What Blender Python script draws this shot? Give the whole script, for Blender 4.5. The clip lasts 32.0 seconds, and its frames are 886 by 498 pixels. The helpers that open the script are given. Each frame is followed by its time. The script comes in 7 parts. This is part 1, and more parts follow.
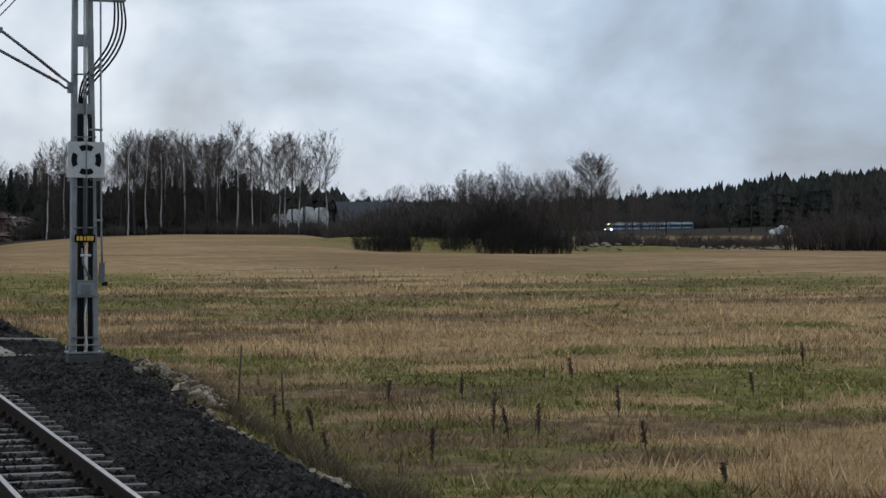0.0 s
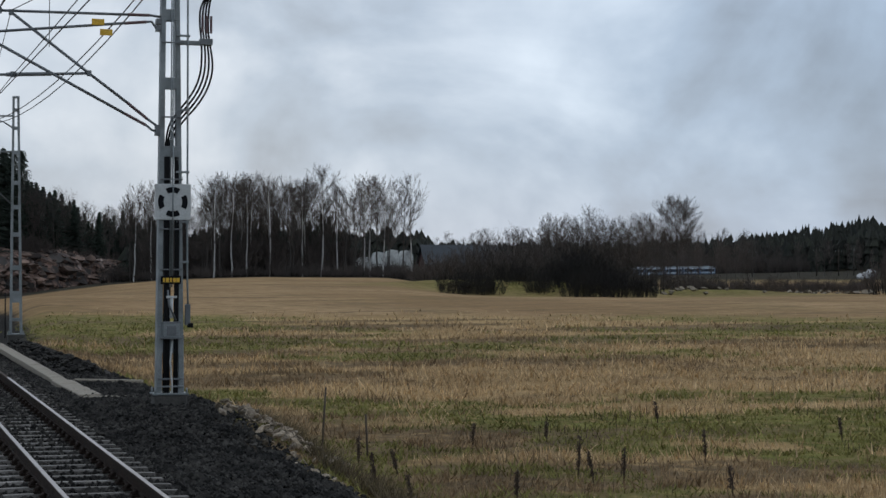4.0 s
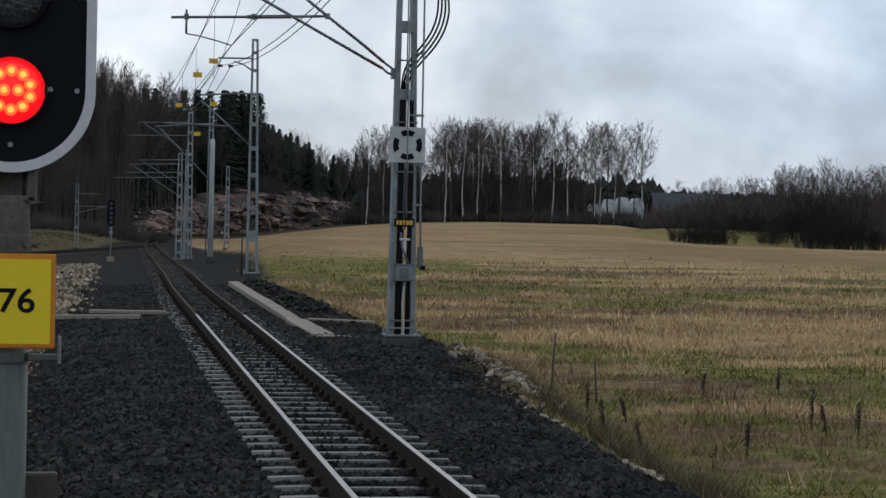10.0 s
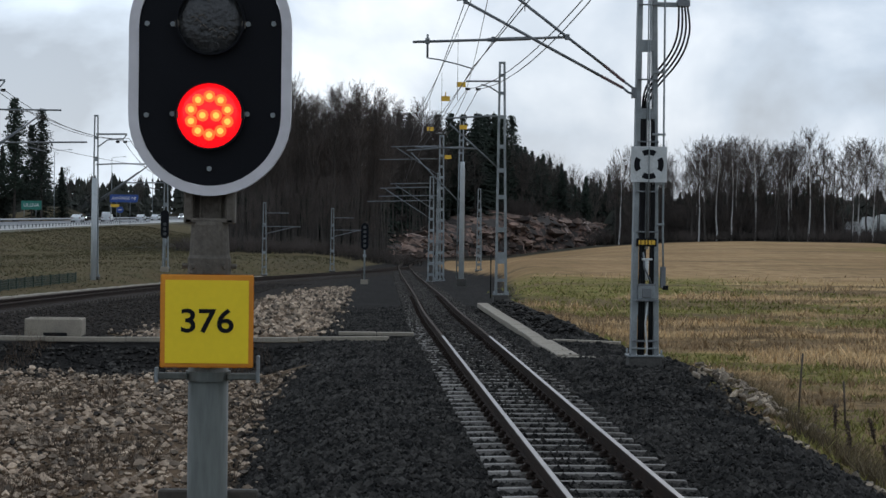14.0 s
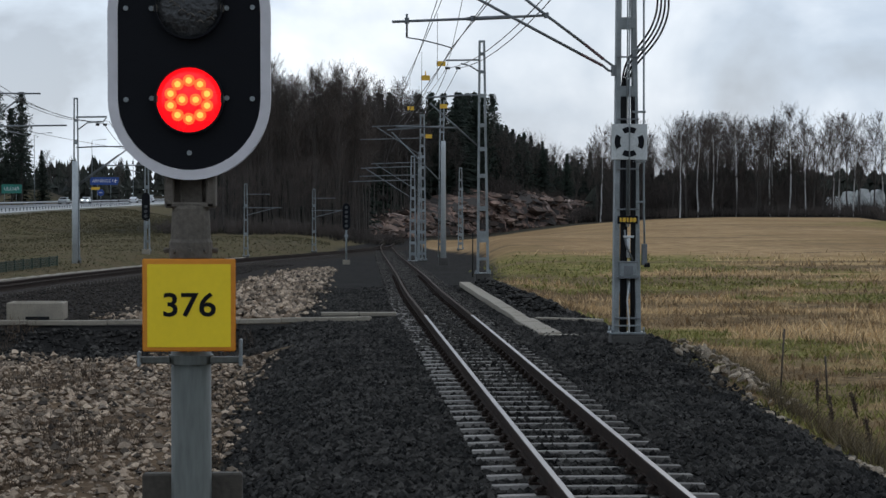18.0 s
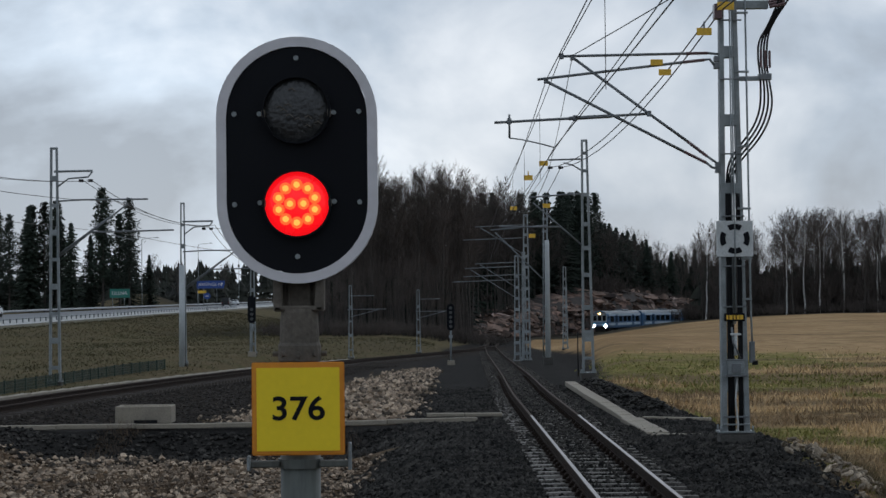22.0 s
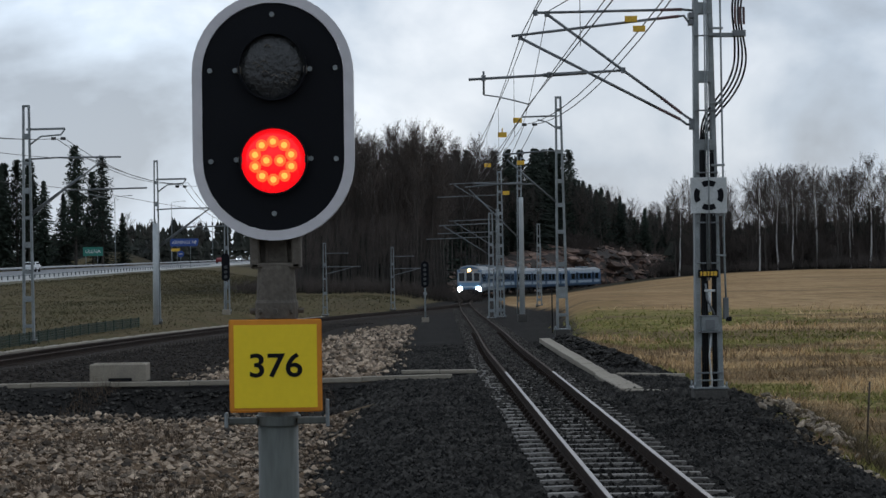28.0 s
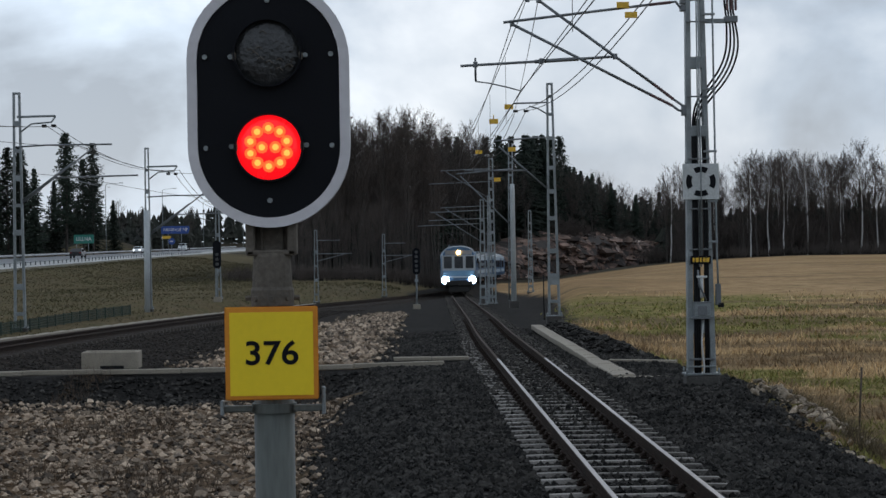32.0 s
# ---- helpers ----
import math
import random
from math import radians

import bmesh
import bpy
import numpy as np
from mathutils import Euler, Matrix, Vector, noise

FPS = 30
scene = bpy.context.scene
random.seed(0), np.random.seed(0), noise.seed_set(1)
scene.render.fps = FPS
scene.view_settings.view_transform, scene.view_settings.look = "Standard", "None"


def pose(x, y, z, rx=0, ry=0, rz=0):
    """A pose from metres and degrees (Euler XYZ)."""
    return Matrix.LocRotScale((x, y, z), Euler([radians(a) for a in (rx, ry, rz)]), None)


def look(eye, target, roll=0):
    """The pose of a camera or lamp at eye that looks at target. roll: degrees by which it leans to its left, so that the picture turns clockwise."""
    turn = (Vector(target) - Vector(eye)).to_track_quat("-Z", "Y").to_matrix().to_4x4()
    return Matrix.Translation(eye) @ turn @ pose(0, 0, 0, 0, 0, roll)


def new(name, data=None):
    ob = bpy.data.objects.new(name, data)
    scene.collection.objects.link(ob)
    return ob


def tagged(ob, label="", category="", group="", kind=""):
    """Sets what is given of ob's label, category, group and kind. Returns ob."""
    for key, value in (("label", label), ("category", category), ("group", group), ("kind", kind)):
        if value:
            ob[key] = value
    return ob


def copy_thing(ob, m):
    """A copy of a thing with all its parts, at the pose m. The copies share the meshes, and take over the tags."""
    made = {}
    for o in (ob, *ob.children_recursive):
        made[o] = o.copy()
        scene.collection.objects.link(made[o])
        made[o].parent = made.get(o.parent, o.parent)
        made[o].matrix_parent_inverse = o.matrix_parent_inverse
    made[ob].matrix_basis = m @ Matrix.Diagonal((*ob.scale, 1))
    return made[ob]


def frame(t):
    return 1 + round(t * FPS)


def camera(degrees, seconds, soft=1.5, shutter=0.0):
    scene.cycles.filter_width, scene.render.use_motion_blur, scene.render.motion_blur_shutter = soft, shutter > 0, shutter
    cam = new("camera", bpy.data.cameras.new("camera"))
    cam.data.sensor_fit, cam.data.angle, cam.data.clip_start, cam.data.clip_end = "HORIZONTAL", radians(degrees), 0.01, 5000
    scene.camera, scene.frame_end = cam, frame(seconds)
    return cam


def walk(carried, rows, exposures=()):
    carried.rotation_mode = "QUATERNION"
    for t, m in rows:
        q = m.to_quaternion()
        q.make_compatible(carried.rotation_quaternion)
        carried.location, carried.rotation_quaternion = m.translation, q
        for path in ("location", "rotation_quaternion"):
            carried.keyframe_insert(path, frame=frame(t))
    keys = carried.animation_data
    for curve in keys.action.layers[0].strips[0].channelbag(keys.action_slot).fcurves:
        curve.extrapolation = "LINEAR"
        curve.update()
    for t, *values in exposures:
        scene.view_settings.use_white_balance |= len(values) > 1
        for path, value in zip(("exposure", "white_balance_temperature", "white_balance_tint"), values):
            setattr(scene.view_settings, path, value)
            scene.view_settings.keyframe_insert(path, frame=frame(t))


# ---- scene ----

# ---- camera and its walk: seconds, x, y, z, yaw to the right, pitch up, roll (degrees) ----
PATH = [
    (0, -0.188, -0.150, 2.385, 20.223, -1.000, 0.226),
    (0.5, -0.197, -0.154, 2.388, 19.889, -0.568, 0.373),
    (1, -0.195, -0.168, 2.381, 19.400, 0.006, 0.382),
    (1.5, -0.181, -0.136, 2.390, 18.994, 0.591, 0.472),
    (2, -0.178, -0.118, 2.381, 18.915, 0.871, 0.471),
    (2.5, -0.179, -0.103, 2.388, 18.743, 0.881, 0.469),
    (3, -0.171, -0.090, 2.384, 18.420, 0.832, 0.456),
    (3.5, -0.165, -0.074, 2.372, 18.093, 0.526, 0.342),
    (5.5, -0.168, -0.051, 2.377, 16.220, 0.090, 0.554),
    (6, -0.172, -0.042, 2.383, 15.854, 0.225, 0.359),
    (6.5, -0.171, -0.042, 2.380, 15.074, -0.140, 0.180),
    (7, -0.178, -0.047, 2.376, 14.545, -0.396, 0.206),
    (7.5, -0.197, -0.084, 2.376, 13.968, -0.835, 0.776),
    (8, -0.197, -0.118, 2.377, 12.904, -1.843, 1.556),
    (8.5, -0.181, -0.079, 2.369, 11.545, -2.039, 1.566),
    (9, -0.181, -0.080, 2.367, 10.799, -1.349, 1.759),
    (9.5, -0.197, -0.031, 2.364, 11.004, -0.870, 1.794),
    (10, -0.185, 0.022, 2.359, 10.655, -1.437, 1.415),
    (10.5, -0.091, -0.010, 2.362, 7.546, -0.945, 1.682),
    (11, 0.008, 0.013, 2.369, 6.362, 0.212, 1.886),
    (11.5, 0.020, -0.006, 2.361, 6.246, 0.031, 1.755),
    (12, 0.023, -0.014, 2.356, 5.134, -0.934, 1.040),
    (12.5, 0.015, -0.012, 2.354, 3.921, -1.225, 0.825),
    (13, 0.013, -0.002, 2.357, 3.280, -1.125, 0.885),
    (13.5, 0.014, 0.001, 2.354, 3.004, -0.924, 0.823),
    (15.5, 0.020, -0.003, 2.357, 2.845, -1.096, 0.354),
    (16, 0.020, -0.008, 2.358, 3.108, -1.321, 0.301),
    (16.5, 0.018, -0.006, 2.360, 3.162, -1.422, 0.282),
    (17, 0.017, -0.012, 2.361, 3.406, -1.589, 0.247),
    (17.5, 0.018, -0.022, 2.363, 3.561, -1.590, 0.099),
    (18, 0.018, -0.019, 2.362, 3.433, -1.566, 0.061),
    (18.5, 0.016, -0.029, 2.363, 2.836, -1.305, 0.226),
    (19, 0.007, 0.010, 2.365, 2.313, 0.035, 0.546),
    (19.5, 0.008, -0.004, 2.366, 2.044, 0.908, 0.497),
    (20, 0.009, 0.007, 2.363, 2.071, 0.888, 0.427),
    (20.5, 0.012, -0.004, 2.365, 1.974, 1.144, -0.428),
    (21, 0.013, 0.004, 2.366, 1.364, 1.377, -0.833),
    (21.5, 0.007, 0.017, 2.366, 0.524, 1.427, -0.619),
    (22, 0.005, 0.003, 2.366, 0.276, 1.503, -0.622),
    (22.5, 0.004, -0.001, 2.366, 0.434, 1.469, -0.494),
    (23, 0.002, 0.000, 2.365, 0.497, 1.536, -0.386),
    (23.5, -0.001, -0.004, 2.365, 0.490, 1.344, -0.528),
    (24, 0.004, -0.019, 2.366, 0.569, 1.244, -0.848),
    (24.5, 0.005, -0.003, 2.365, 0.792, 0.985, -0.982),
    (25, 0.003, 0.000, 2.365, 0.907, 0.642, -0.922),
    (25.5, 0.003, -0.015, 2.365, 0.932, 0.246, -0.894),
    (27.5, -0.004, 0.003, 2.366, 1.191, 0.229, -0.814),
    (28, -0.005, 0.004, 2.364, 1.058, 0.188, -0.776),
    (28.5, -0.008, 0.016, 2.363, 0.909, -0.031, -0.801),
    (29, -0.012, 0.003, 2.364, 0.694, -0.073, -0.736),
    (29.5, -0.015, 0.018, 2.366, 0.486, 0.091, -0.710),
    (30, -0.011, 0.003, 2.366, 0.315, 0.406, -0.848),
    (30.5, -0.006, -0.000, 2.364, 0.331, 0.474, -0.842),
    (31, -0.002, 0.002, 2.366, 0.767, 0.276, -0.799),
    (31.5, -0.006, 0.017, 2.365, 1.303, 0.051, -0.820),
    (32, -0.022, 0.028, 2.364, 1.325, -0.219, -0.900),
]
cam = camera(26.6, 32.0, soft=1.5)


def aim(row):
    t, x, y, z, yaw, pitch, roll = row
    a, b = radians(yaw), radians(pitch)
    way = Vector((math.sin(a) * math.cos(b), math.cos(a) * math.cos(b), math.sin(b)))
    eye = Vector((x, y, z))
    return t, look(eye, eye + 10 * way, roll)


walk(cam, [aim(r) for r in PATH], exposures=[(0, 0.15), (1.5, -0.08), (3, 0.0), (6, 0.05), (8, 0.2), (9, 0.14), (10.3, 0.12), (11, -0.04), (12, 0.1), (13, 0.2), (17, 0.3), (18, 0.24), (20, -0.08), (25, -0.06), (28, 0.03), (32, 0.06)])

# ---- world, sun ----
world = bpy.data.worlds.new("overcast_sky")
scene.world = world
world.use_nodes = True
wn, wl = world.node_tree.nodes, world.node_tree.links
wn.clear()


def wnode(kind, **values):
    n = wn.new(kind)
    for k, v in values.items():
        n.inputs[k].default_value = v
    return n


SUN_ELEV, SUN_ROT = 28, 20
sky = wn.new("ShaderNodeTexSky")
sky.sky_type, sky.sun_disc = "NISHITA", False
sky.sun_elevation, sky.sun_rotation = radians(SUN_ELEV), radians(SUN_ROT)
coord = wn.new("ShaderNodeTexCoord")
flat = wn.new("ShaderNodeMapping")
flat.inputs["Scale"].default_value = (1.0, 1.0, 1.35)
wl.new(coord.outputs["Generated"], flat.inputs["Vector"])
big = wnode("ShaderNodeTexNoise", Scale=4.6, Detail=6.0, Roughness=0.50, Distortion=0.5)
wl.new(flat.outputs["Vector"], big.inputs["Vector"])
small = wnode("ShaderNodeTexNoise", Scale=13.0, Detail=6.0, Roughness=0.5, Distortion=0.2)
wl.new(flat.outputs["Vector"], small.inputs["Vector"])
mix_n = wn.new("ShaderNodeMath")
mix_n.operation = "MULTIPLY_ADD"
mix_n.inputs[1].default_value = 0.35
wl.new(small.outputs["Fac"], mix_n.inputs[0])
wl.new(big.outputs["Fac"], mix_n.inputs[2])
ramp = wn.new("ShaderNodeValToRGB")
els = ramp.color_ramp.elements
els[0].position, els[0].color = 0.50, (0.235, 0.275, 0.335, 1)
els[1].position, els[1].color = 0.86, (0.82, 0.88, 0.96, 1)
mid = els.new(0.67)
mid.color = (0.455, 0.54, 0.652, 1)
wl.new(mix_n.outputs[0], ramp.inputs["Fac"])
blend = wn.new("ShaderNodeMix")
blend.data_type = "RGBA"
blend.inputs["Factor"].default_value = 0.94
gain = wn.new("ShaderNodeVectorMath")
gain.operation = "SCALE"
gain.inputs["Scale"].default_value = 0.1
wl.new(sky.outputs["Color"], gain.inputs[0])


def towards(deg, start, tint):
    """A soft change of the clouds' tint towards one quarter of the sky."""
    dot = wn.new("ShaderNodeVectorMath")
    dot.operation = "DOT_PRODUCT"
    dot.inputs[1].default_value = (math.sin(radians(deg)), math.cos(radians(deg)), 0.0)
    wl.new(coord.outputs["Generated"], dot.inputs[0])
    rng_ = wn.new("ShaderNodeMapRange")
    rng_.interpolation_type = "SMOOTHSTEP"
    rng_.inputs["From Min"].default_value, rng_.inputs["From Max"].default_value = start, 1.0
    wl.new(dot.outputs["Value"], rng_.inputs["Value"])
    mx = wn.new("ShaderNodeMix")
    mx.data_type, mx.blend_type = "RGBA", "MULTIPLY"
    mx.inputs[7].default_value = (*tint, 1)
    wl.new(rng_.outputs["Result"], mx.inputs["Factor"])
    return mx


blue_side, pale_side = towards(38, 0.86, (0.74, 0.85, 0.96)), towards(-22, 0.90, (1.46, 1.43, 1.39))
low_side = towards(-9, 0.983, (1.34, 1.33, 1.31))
wl.new(gain.outputs["Vector"], blend.inputs[6])
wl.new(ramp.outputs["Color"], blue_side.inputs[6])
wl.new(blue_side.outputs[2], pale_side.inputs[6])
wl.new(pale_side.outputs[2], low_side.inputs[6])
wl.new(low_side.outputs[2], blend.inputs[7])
bg = wnode("ShaderNodeBackground", Strength=1.0)
wl.new(blend.outputs[2], bg.inputs["Color"])
out = wn.new("ShaderNodeOutputWorld")
wl.new(bg.outputs["Background"], out.inputs["Surface"])

sun = new("sun", bpy.data.lights.new("sun", "SUN"))
sun.data.energy, sun.data.angle, sun.data.color = 0.25, radians(25), (1.0, 0.97, 0.93)
sun.matrix_world = look((0, 0, 50), (-50 * math.sin(radians(SUN_ROT)), -50 * math.cos(radians(SUN_ROT)), 50 - 50 * math.tan(radians(SUN_ELEV))))

# ---- materials ----
MATS = {}


def mat(name, c1, c2, rough=0.8, metal=0.0, scale=4.0, fine=40.0, bump=0.3, dirt=None, vary=0.0, spec=0.5, island=0.0, stretch=(1, 1, 1), grain=0.55):
    """Two-scale noise material: c1 to c2 by large noise, fine grain, bump, optional dirt colour, per object variation."""
    if name in MATS:
        return MATS[name]
    m = bpy.data.materials.new(name)
    m.use_nodes = True
    n, l = m.node_tree.nodes, m.node_tree.links
    b = n["Principled BSDF"]
    b.inputs["Metallic"].default_value = metal
    b.inputs["Specular IOR Level"].default_value = spec
    tc = n.new("ShaderNodeTexCoord")
    mp = n.new("ShaderNodeMapping")
    mp.inputs["Scale"].default_value = stretch
    l.new(tc.outputs["Object"], mp.inputs["Vector"])
    a = n.new("ShaderNodeTexNoise")
    a.inputs["Scale"].default_value, a.inputs["Detail"].default_value = scale, 5
    f = n.new("ShaderNodeTexNoise")
    f.inputs["Scale"].default_value, f.inputs["Detail"].default_value = fine, 3
    l.new(mp.outputs["Vector"], a.inputs["Vector"])
    l.new(mp.outputs["Vector"], f.inputs["Vector"])
    r = n.new("ShaderNodeMapRange")
    r.inputs["From Min"].default_value, r.inputs["From Max"].default_value = 0.3, 0.7
    l.new(a.outputs["Fac"], r.inputs["Value"])
    mx = n.new("ShaderNodeMix")
    mx.data_type = "RGBA"
    mx.inputs[6].default_value, mx.inputs[7].default_value = (*c1, 1), (*c2, 1)
    l.new(r.outputs["Result"], mx.inputs["Factor"])
    colour = mx.outputs[2]
    g = n.new("ShaderNodeMix")
    g.data_type, g.blend_type = "RGBA", "MULTIPLY"
    g.inputs["Factor"].default_value = grain
    gr = n.new("ShaderNodeMapRange")
    gr.inputs["From Min"].default_value, gr.inputs["From Max"].default_value = 0.3, 0.7
    gr.inputs["To Min"].default_value, gr.inputs["To Max"].default_value = 0.55, 1.25
    l.new(f.outputs["Fac"], gr.inputs["Value"])
    l.new(colour, g.inputs[6])
    l.new(gr.outputs["Result"], g.inputs[7])
    colour = g.outputs[2]
    if dirt:
        dn = n.new("ShaderNodeTexNoise")
        dn.inputs["Scale"].default_value, dn.inputs["Detail"].default_value = scale * 0.6, 8
        l.new(tc.outputs["Object"], dn.inputs["Vector"])
        dr = n.new("ShaderNodeMapRange")
        dr.inputs["From Min"].default_value, dr.inputs["From Max"].default_value = 0.52, 0.72
        l.new(dn.outputs["Fac"], dr.inputs["Value"])
        dm = n.new("ShaderNodeMix")
        dm.data_type = "RGBA"
        dm.inputs[7].default_value = (*dirt, 1)
        l.new(dr.outputs["Result"], dm.inputs["Factor"])
        l.new(colour, dm.inputs[6])
        colour = dm.outputs[2]
    if vary or island:
        src = n.new("ShaderNodeNewGeometry").outputs["Random Per Island"] if island else n.new("ShaderNodeObjectInfo").outputs["Random"]
        vr = n.new("ShaderNodeMapRange")
        amount = island or vary
        vr.inputs["To Min"].default_value, vr.inputs["To Max"].default_value = 1 - amount, 1 + amount
        l.new(src, vr.inputs["Value"])
        vm = n.new("ShaderNodeMix")
        vm.data_type, vm.blend_type = "RGBA", "MULTIPLY"
        vm.inputs["Factor"].default_value = 1.0
        l.new(colour, vm.inputs[6])
        l.new(vr.outputs["Result"], vm.inputs[7])
        colour = vm.outputs[2]
    l.new(colour, b.inputs["Base Color"])
    rr = n.new("ShaderNodeMapRange")
    rr.inputs["To Min"].default_value, rr.inputs["To Max"].default_value = max(0.02, rough - 0.12), min(1.0, rough + 0.12)
    l.new(a.outputs["Fac"], rr.inputs["Value"])
    l.new(rr.outputs["Result"], b.inputs["Roughness"])
    if bump:
        bp = n.new("ShaderNodeBump")
        bp.inputs["Strength"].default_value, bp.inputs["Distance"].default_value = bump, 0.02
        l.new(f.outputs["Fac"], bp.inputs["Height"])
        l.new(bp.outputs["Normal"], b.inputs["Normal"])
    MATS[name] = m
    return m


def glow(name, colour, strength):
    m = bpy.data.materials.new(name)
    m.use_nodes = True
    b = m.node_tree.nodes["Principled BSDF"]
    b.inputs["Base Color"].default_value = (*colour, 1)
    b.inputs["Emission Color"].default_value = (*colour, 1)
    b.inputs["Emission Strength"].default_value = strength
    return m


GALV = mat("galvanised_steel", (0.185, 0.207, 0.215), (0.31, 0.338, 0.345), 0.55, 0.25, 3.0, 60, 0.15, dirt=(0.15, 0.16, 0.16))
RAIL_DULL = mat("dark_rail_head", (0.050, 0.038, 0.032), (0.095, 0.075, 0.063), 0.85, 0.0, 2.0, 80, 0.05, spec=0.08)
RAIL_TOP = mat("polished_rail_head", (0.22, 0.21, 0.21), (0.34, 0.33, 0.33), 0.42, 0.9, 2.0, 80, 0.05)
RAIL_RUST = mat("rusty_rail_web", (0.018, 0.0125, 0.010), (0.042, 0.027, 0.020), 0.9, 0, 6.0, 70, 0.4, spec=0.15)
SLEEPER = mat("concrete_sleeper", (0.18, 0.165, 0.148), (0.29, 0.27, 0.248), 0.9, 0, 3.0, 50, 0.3, dirt=(0.09, 0.08, 0.07), vary=0.25)
BALLAST = mat("dark_ballast_stone", (0.0100, 0.0094, 0.0084), (0.054, 0.0495, 0.0440), 0.85, 0, 2.0, 30, 0.5, island=0.9, spec=0.2)
CONCRETE = mat("weathered_concrete", (0.24, 0.208, 0.160), (0.36, 0.315, 0.250), 0.9, 0, 1.5, 35, 0.3, dirt=(0.17, 0.15, 0.125))
STONE_PALE = mat("pale_crushed_stone", (0.135, 0.092, 0.060), (0.43, 0.335, 0.245), 0.9, 0, 2.5, 40, 0.5, island=0.92)
BARK = mat("dark_bark", (0.040, 0.034, 0.030), (0.085, 0.073, 0.063), 0.95, 0, 3.0, 20, 0.6)
BIRCH_BARK = mat("white_birch_bark", (0.45, 0.43, 0.40), (0.60, 0.58, 0.55), 0.85, 0, 2.5, 9, 0.3, dirt=(0.06, 0.05, 0.05))
TWIG = mat("bare_twigs", (0.060, 0.048, 0.041), (0.108, 0.087, 0.075), 0.95, 0, 0.5, 9, 0, vary=0.25)
NEEDLE = mat("spruce_needles", (0.010, 0.018, 0.012), (0.024, 0.036, 0.022), 0.9, 0, 0.6, 8, 0, vary=0.3)
SCRUB = mat("dark_scrub_twigs", (0.012, 0.0105, 0.009), (0.026, 0.022, 0.018), 0.95, 0, 0.5, 6, 0, vary=0.2)
BLACK = mat("matt_black_enamel", (0.005, 0.0055, 0.008), (0.009, 0.010, 0.013), 0.6, 0, 2.0, 90, 0.03, grain=0.15, spec=0.12)
WHITE = mat("dull_white_paint", (0.60, 0.58, 0.60), (0.68, 0.66, 0.68), 0.55, 0, 6.0, 30, 0.02, grain=0.12)
YELLOW = mat("yellow_reflective_sheet", (0.88, 0.635, 0.010), (0.92, 0.67, 0.013), 0.5, 0, 2.0, 60, 0.0, grain=0.06)
ORANGE = mat("orange_sign_edge", (0.66, 0.235, 0.012), (0.72, 0.275, 0.015), 0.5, 0, 3.0, 60, 0.0, grain=0.12)
RUBBER = mat("black_cable_sheath", (0.008, 0.008, 0.009), (0.016, 0.016, 0.017), 0.7, 0, 4.0, 60, 0.1, spec=0.15)


def bm_obj(name, bm, material, parent=None, label="", smooth=False):
    me = bpy.data.meshes.new(name)
    bm.to_mesh(me)
    bm.free()
    for p in me.polygons:
        p.use_smooth = smooth
    for m in material if isinstance(material, (list, tuple)) else [material]:
        me.materials.append(m)
    ob = new(name, me)
    if parent is not None:
        ob.parent = parent
    if label:
        ob["label"] = label
    return ob


def part(name, bm, material, parent, label="", smooth=False):
    return bm_obj(name, bm, material, parent, label, smooth)


def empty(name, m, label, category, group="", kind=""):
    ob = new(name)
    ob.empty_display_size = 0.2
    ob.matrix_world = m
    return tagged(ob, label, category, group, kind)


def box(bm, c, s, bevel=0.0, rot=None):
    """Box of centre c and full size s, bevelled."""
    g = bmesh.ops.create_cube(bm, size=1.0)
    vs = g["verts"]
    bmesh.ops.scale(bm, vec=s, verts=vs)
    if bevel:
        es = list({e for v in vs for e in v.link_edges})
        vs = list({v for f in bmesh.ops.bevel(bm, geom=es, offset=bevel, segments=1, affect="EDGES")["faces"] for v in f.verts} | {v for v in vs if v.is_valid})
    if rot is not None:
        bmesh.ops.rotate(bm, cent=(0, 0, 0), matrix=rot, verts=vs)
    bmesh.ops.translate(bm, vec=c, verts=vs)
    return vs


def tube(bm, pts, r, n=6, caps=True, mi=0):
    """Tube of radius r (number or list) along points."""
    pts = [Vector(p) for p in pts]
    rings = []
    for i, p in enumerate(pts):
        d = (pts[min(i + 1, len(pts) - 1)] - pts[max(i - 1, 0)]).normalized()
        a = d.orthogonal().normalized() if i == 0 else (rings_a - d * rings_a.dot(d)).normalized()
        rings_a = a
        b = d.cross(a)
        rad = r[i] if isinstance(r, (list, tuple)) else r
        rings.append([bm.verts.new(p + (a * math.cos(2 * math.pi * k / n) + b * math.sin(2 * math.pi * k / n)) * rad) for k in range(n)])
    for q, w in zip(rings, rings[1:]):
        for k in range(n):
            f = bm.faces.new((q[k], q[(k + 1) % n], w[(k + 1) % n], w[k]))
            f.material_index = mi
    if caps and n > 2:
        bm.faces.new(rings[0][::-1]).material_index = mi
        bm.faces.new(rings[-1]).material_index = mi


def disc(bm, c, r, depth, axis="y", n=24, mi=0):
    """Short cylinder with its front towards -axis."""
    d = {"x": Vector((1, 0, 0)), "y": Vector((0, 1, 0)), "z": Vector((0, 0, 1))}[axis]
    tube(bm, [Vector(c) - d * depth / 2, Vector(c) + d * depth / 2], r, n, True, mi)


# ---- the lie of the land ----
def smooth(a, b, v):
    t = np.clip((v - a) / (b - a), 0, 1)
    return t * t * (3 - 2 * t)


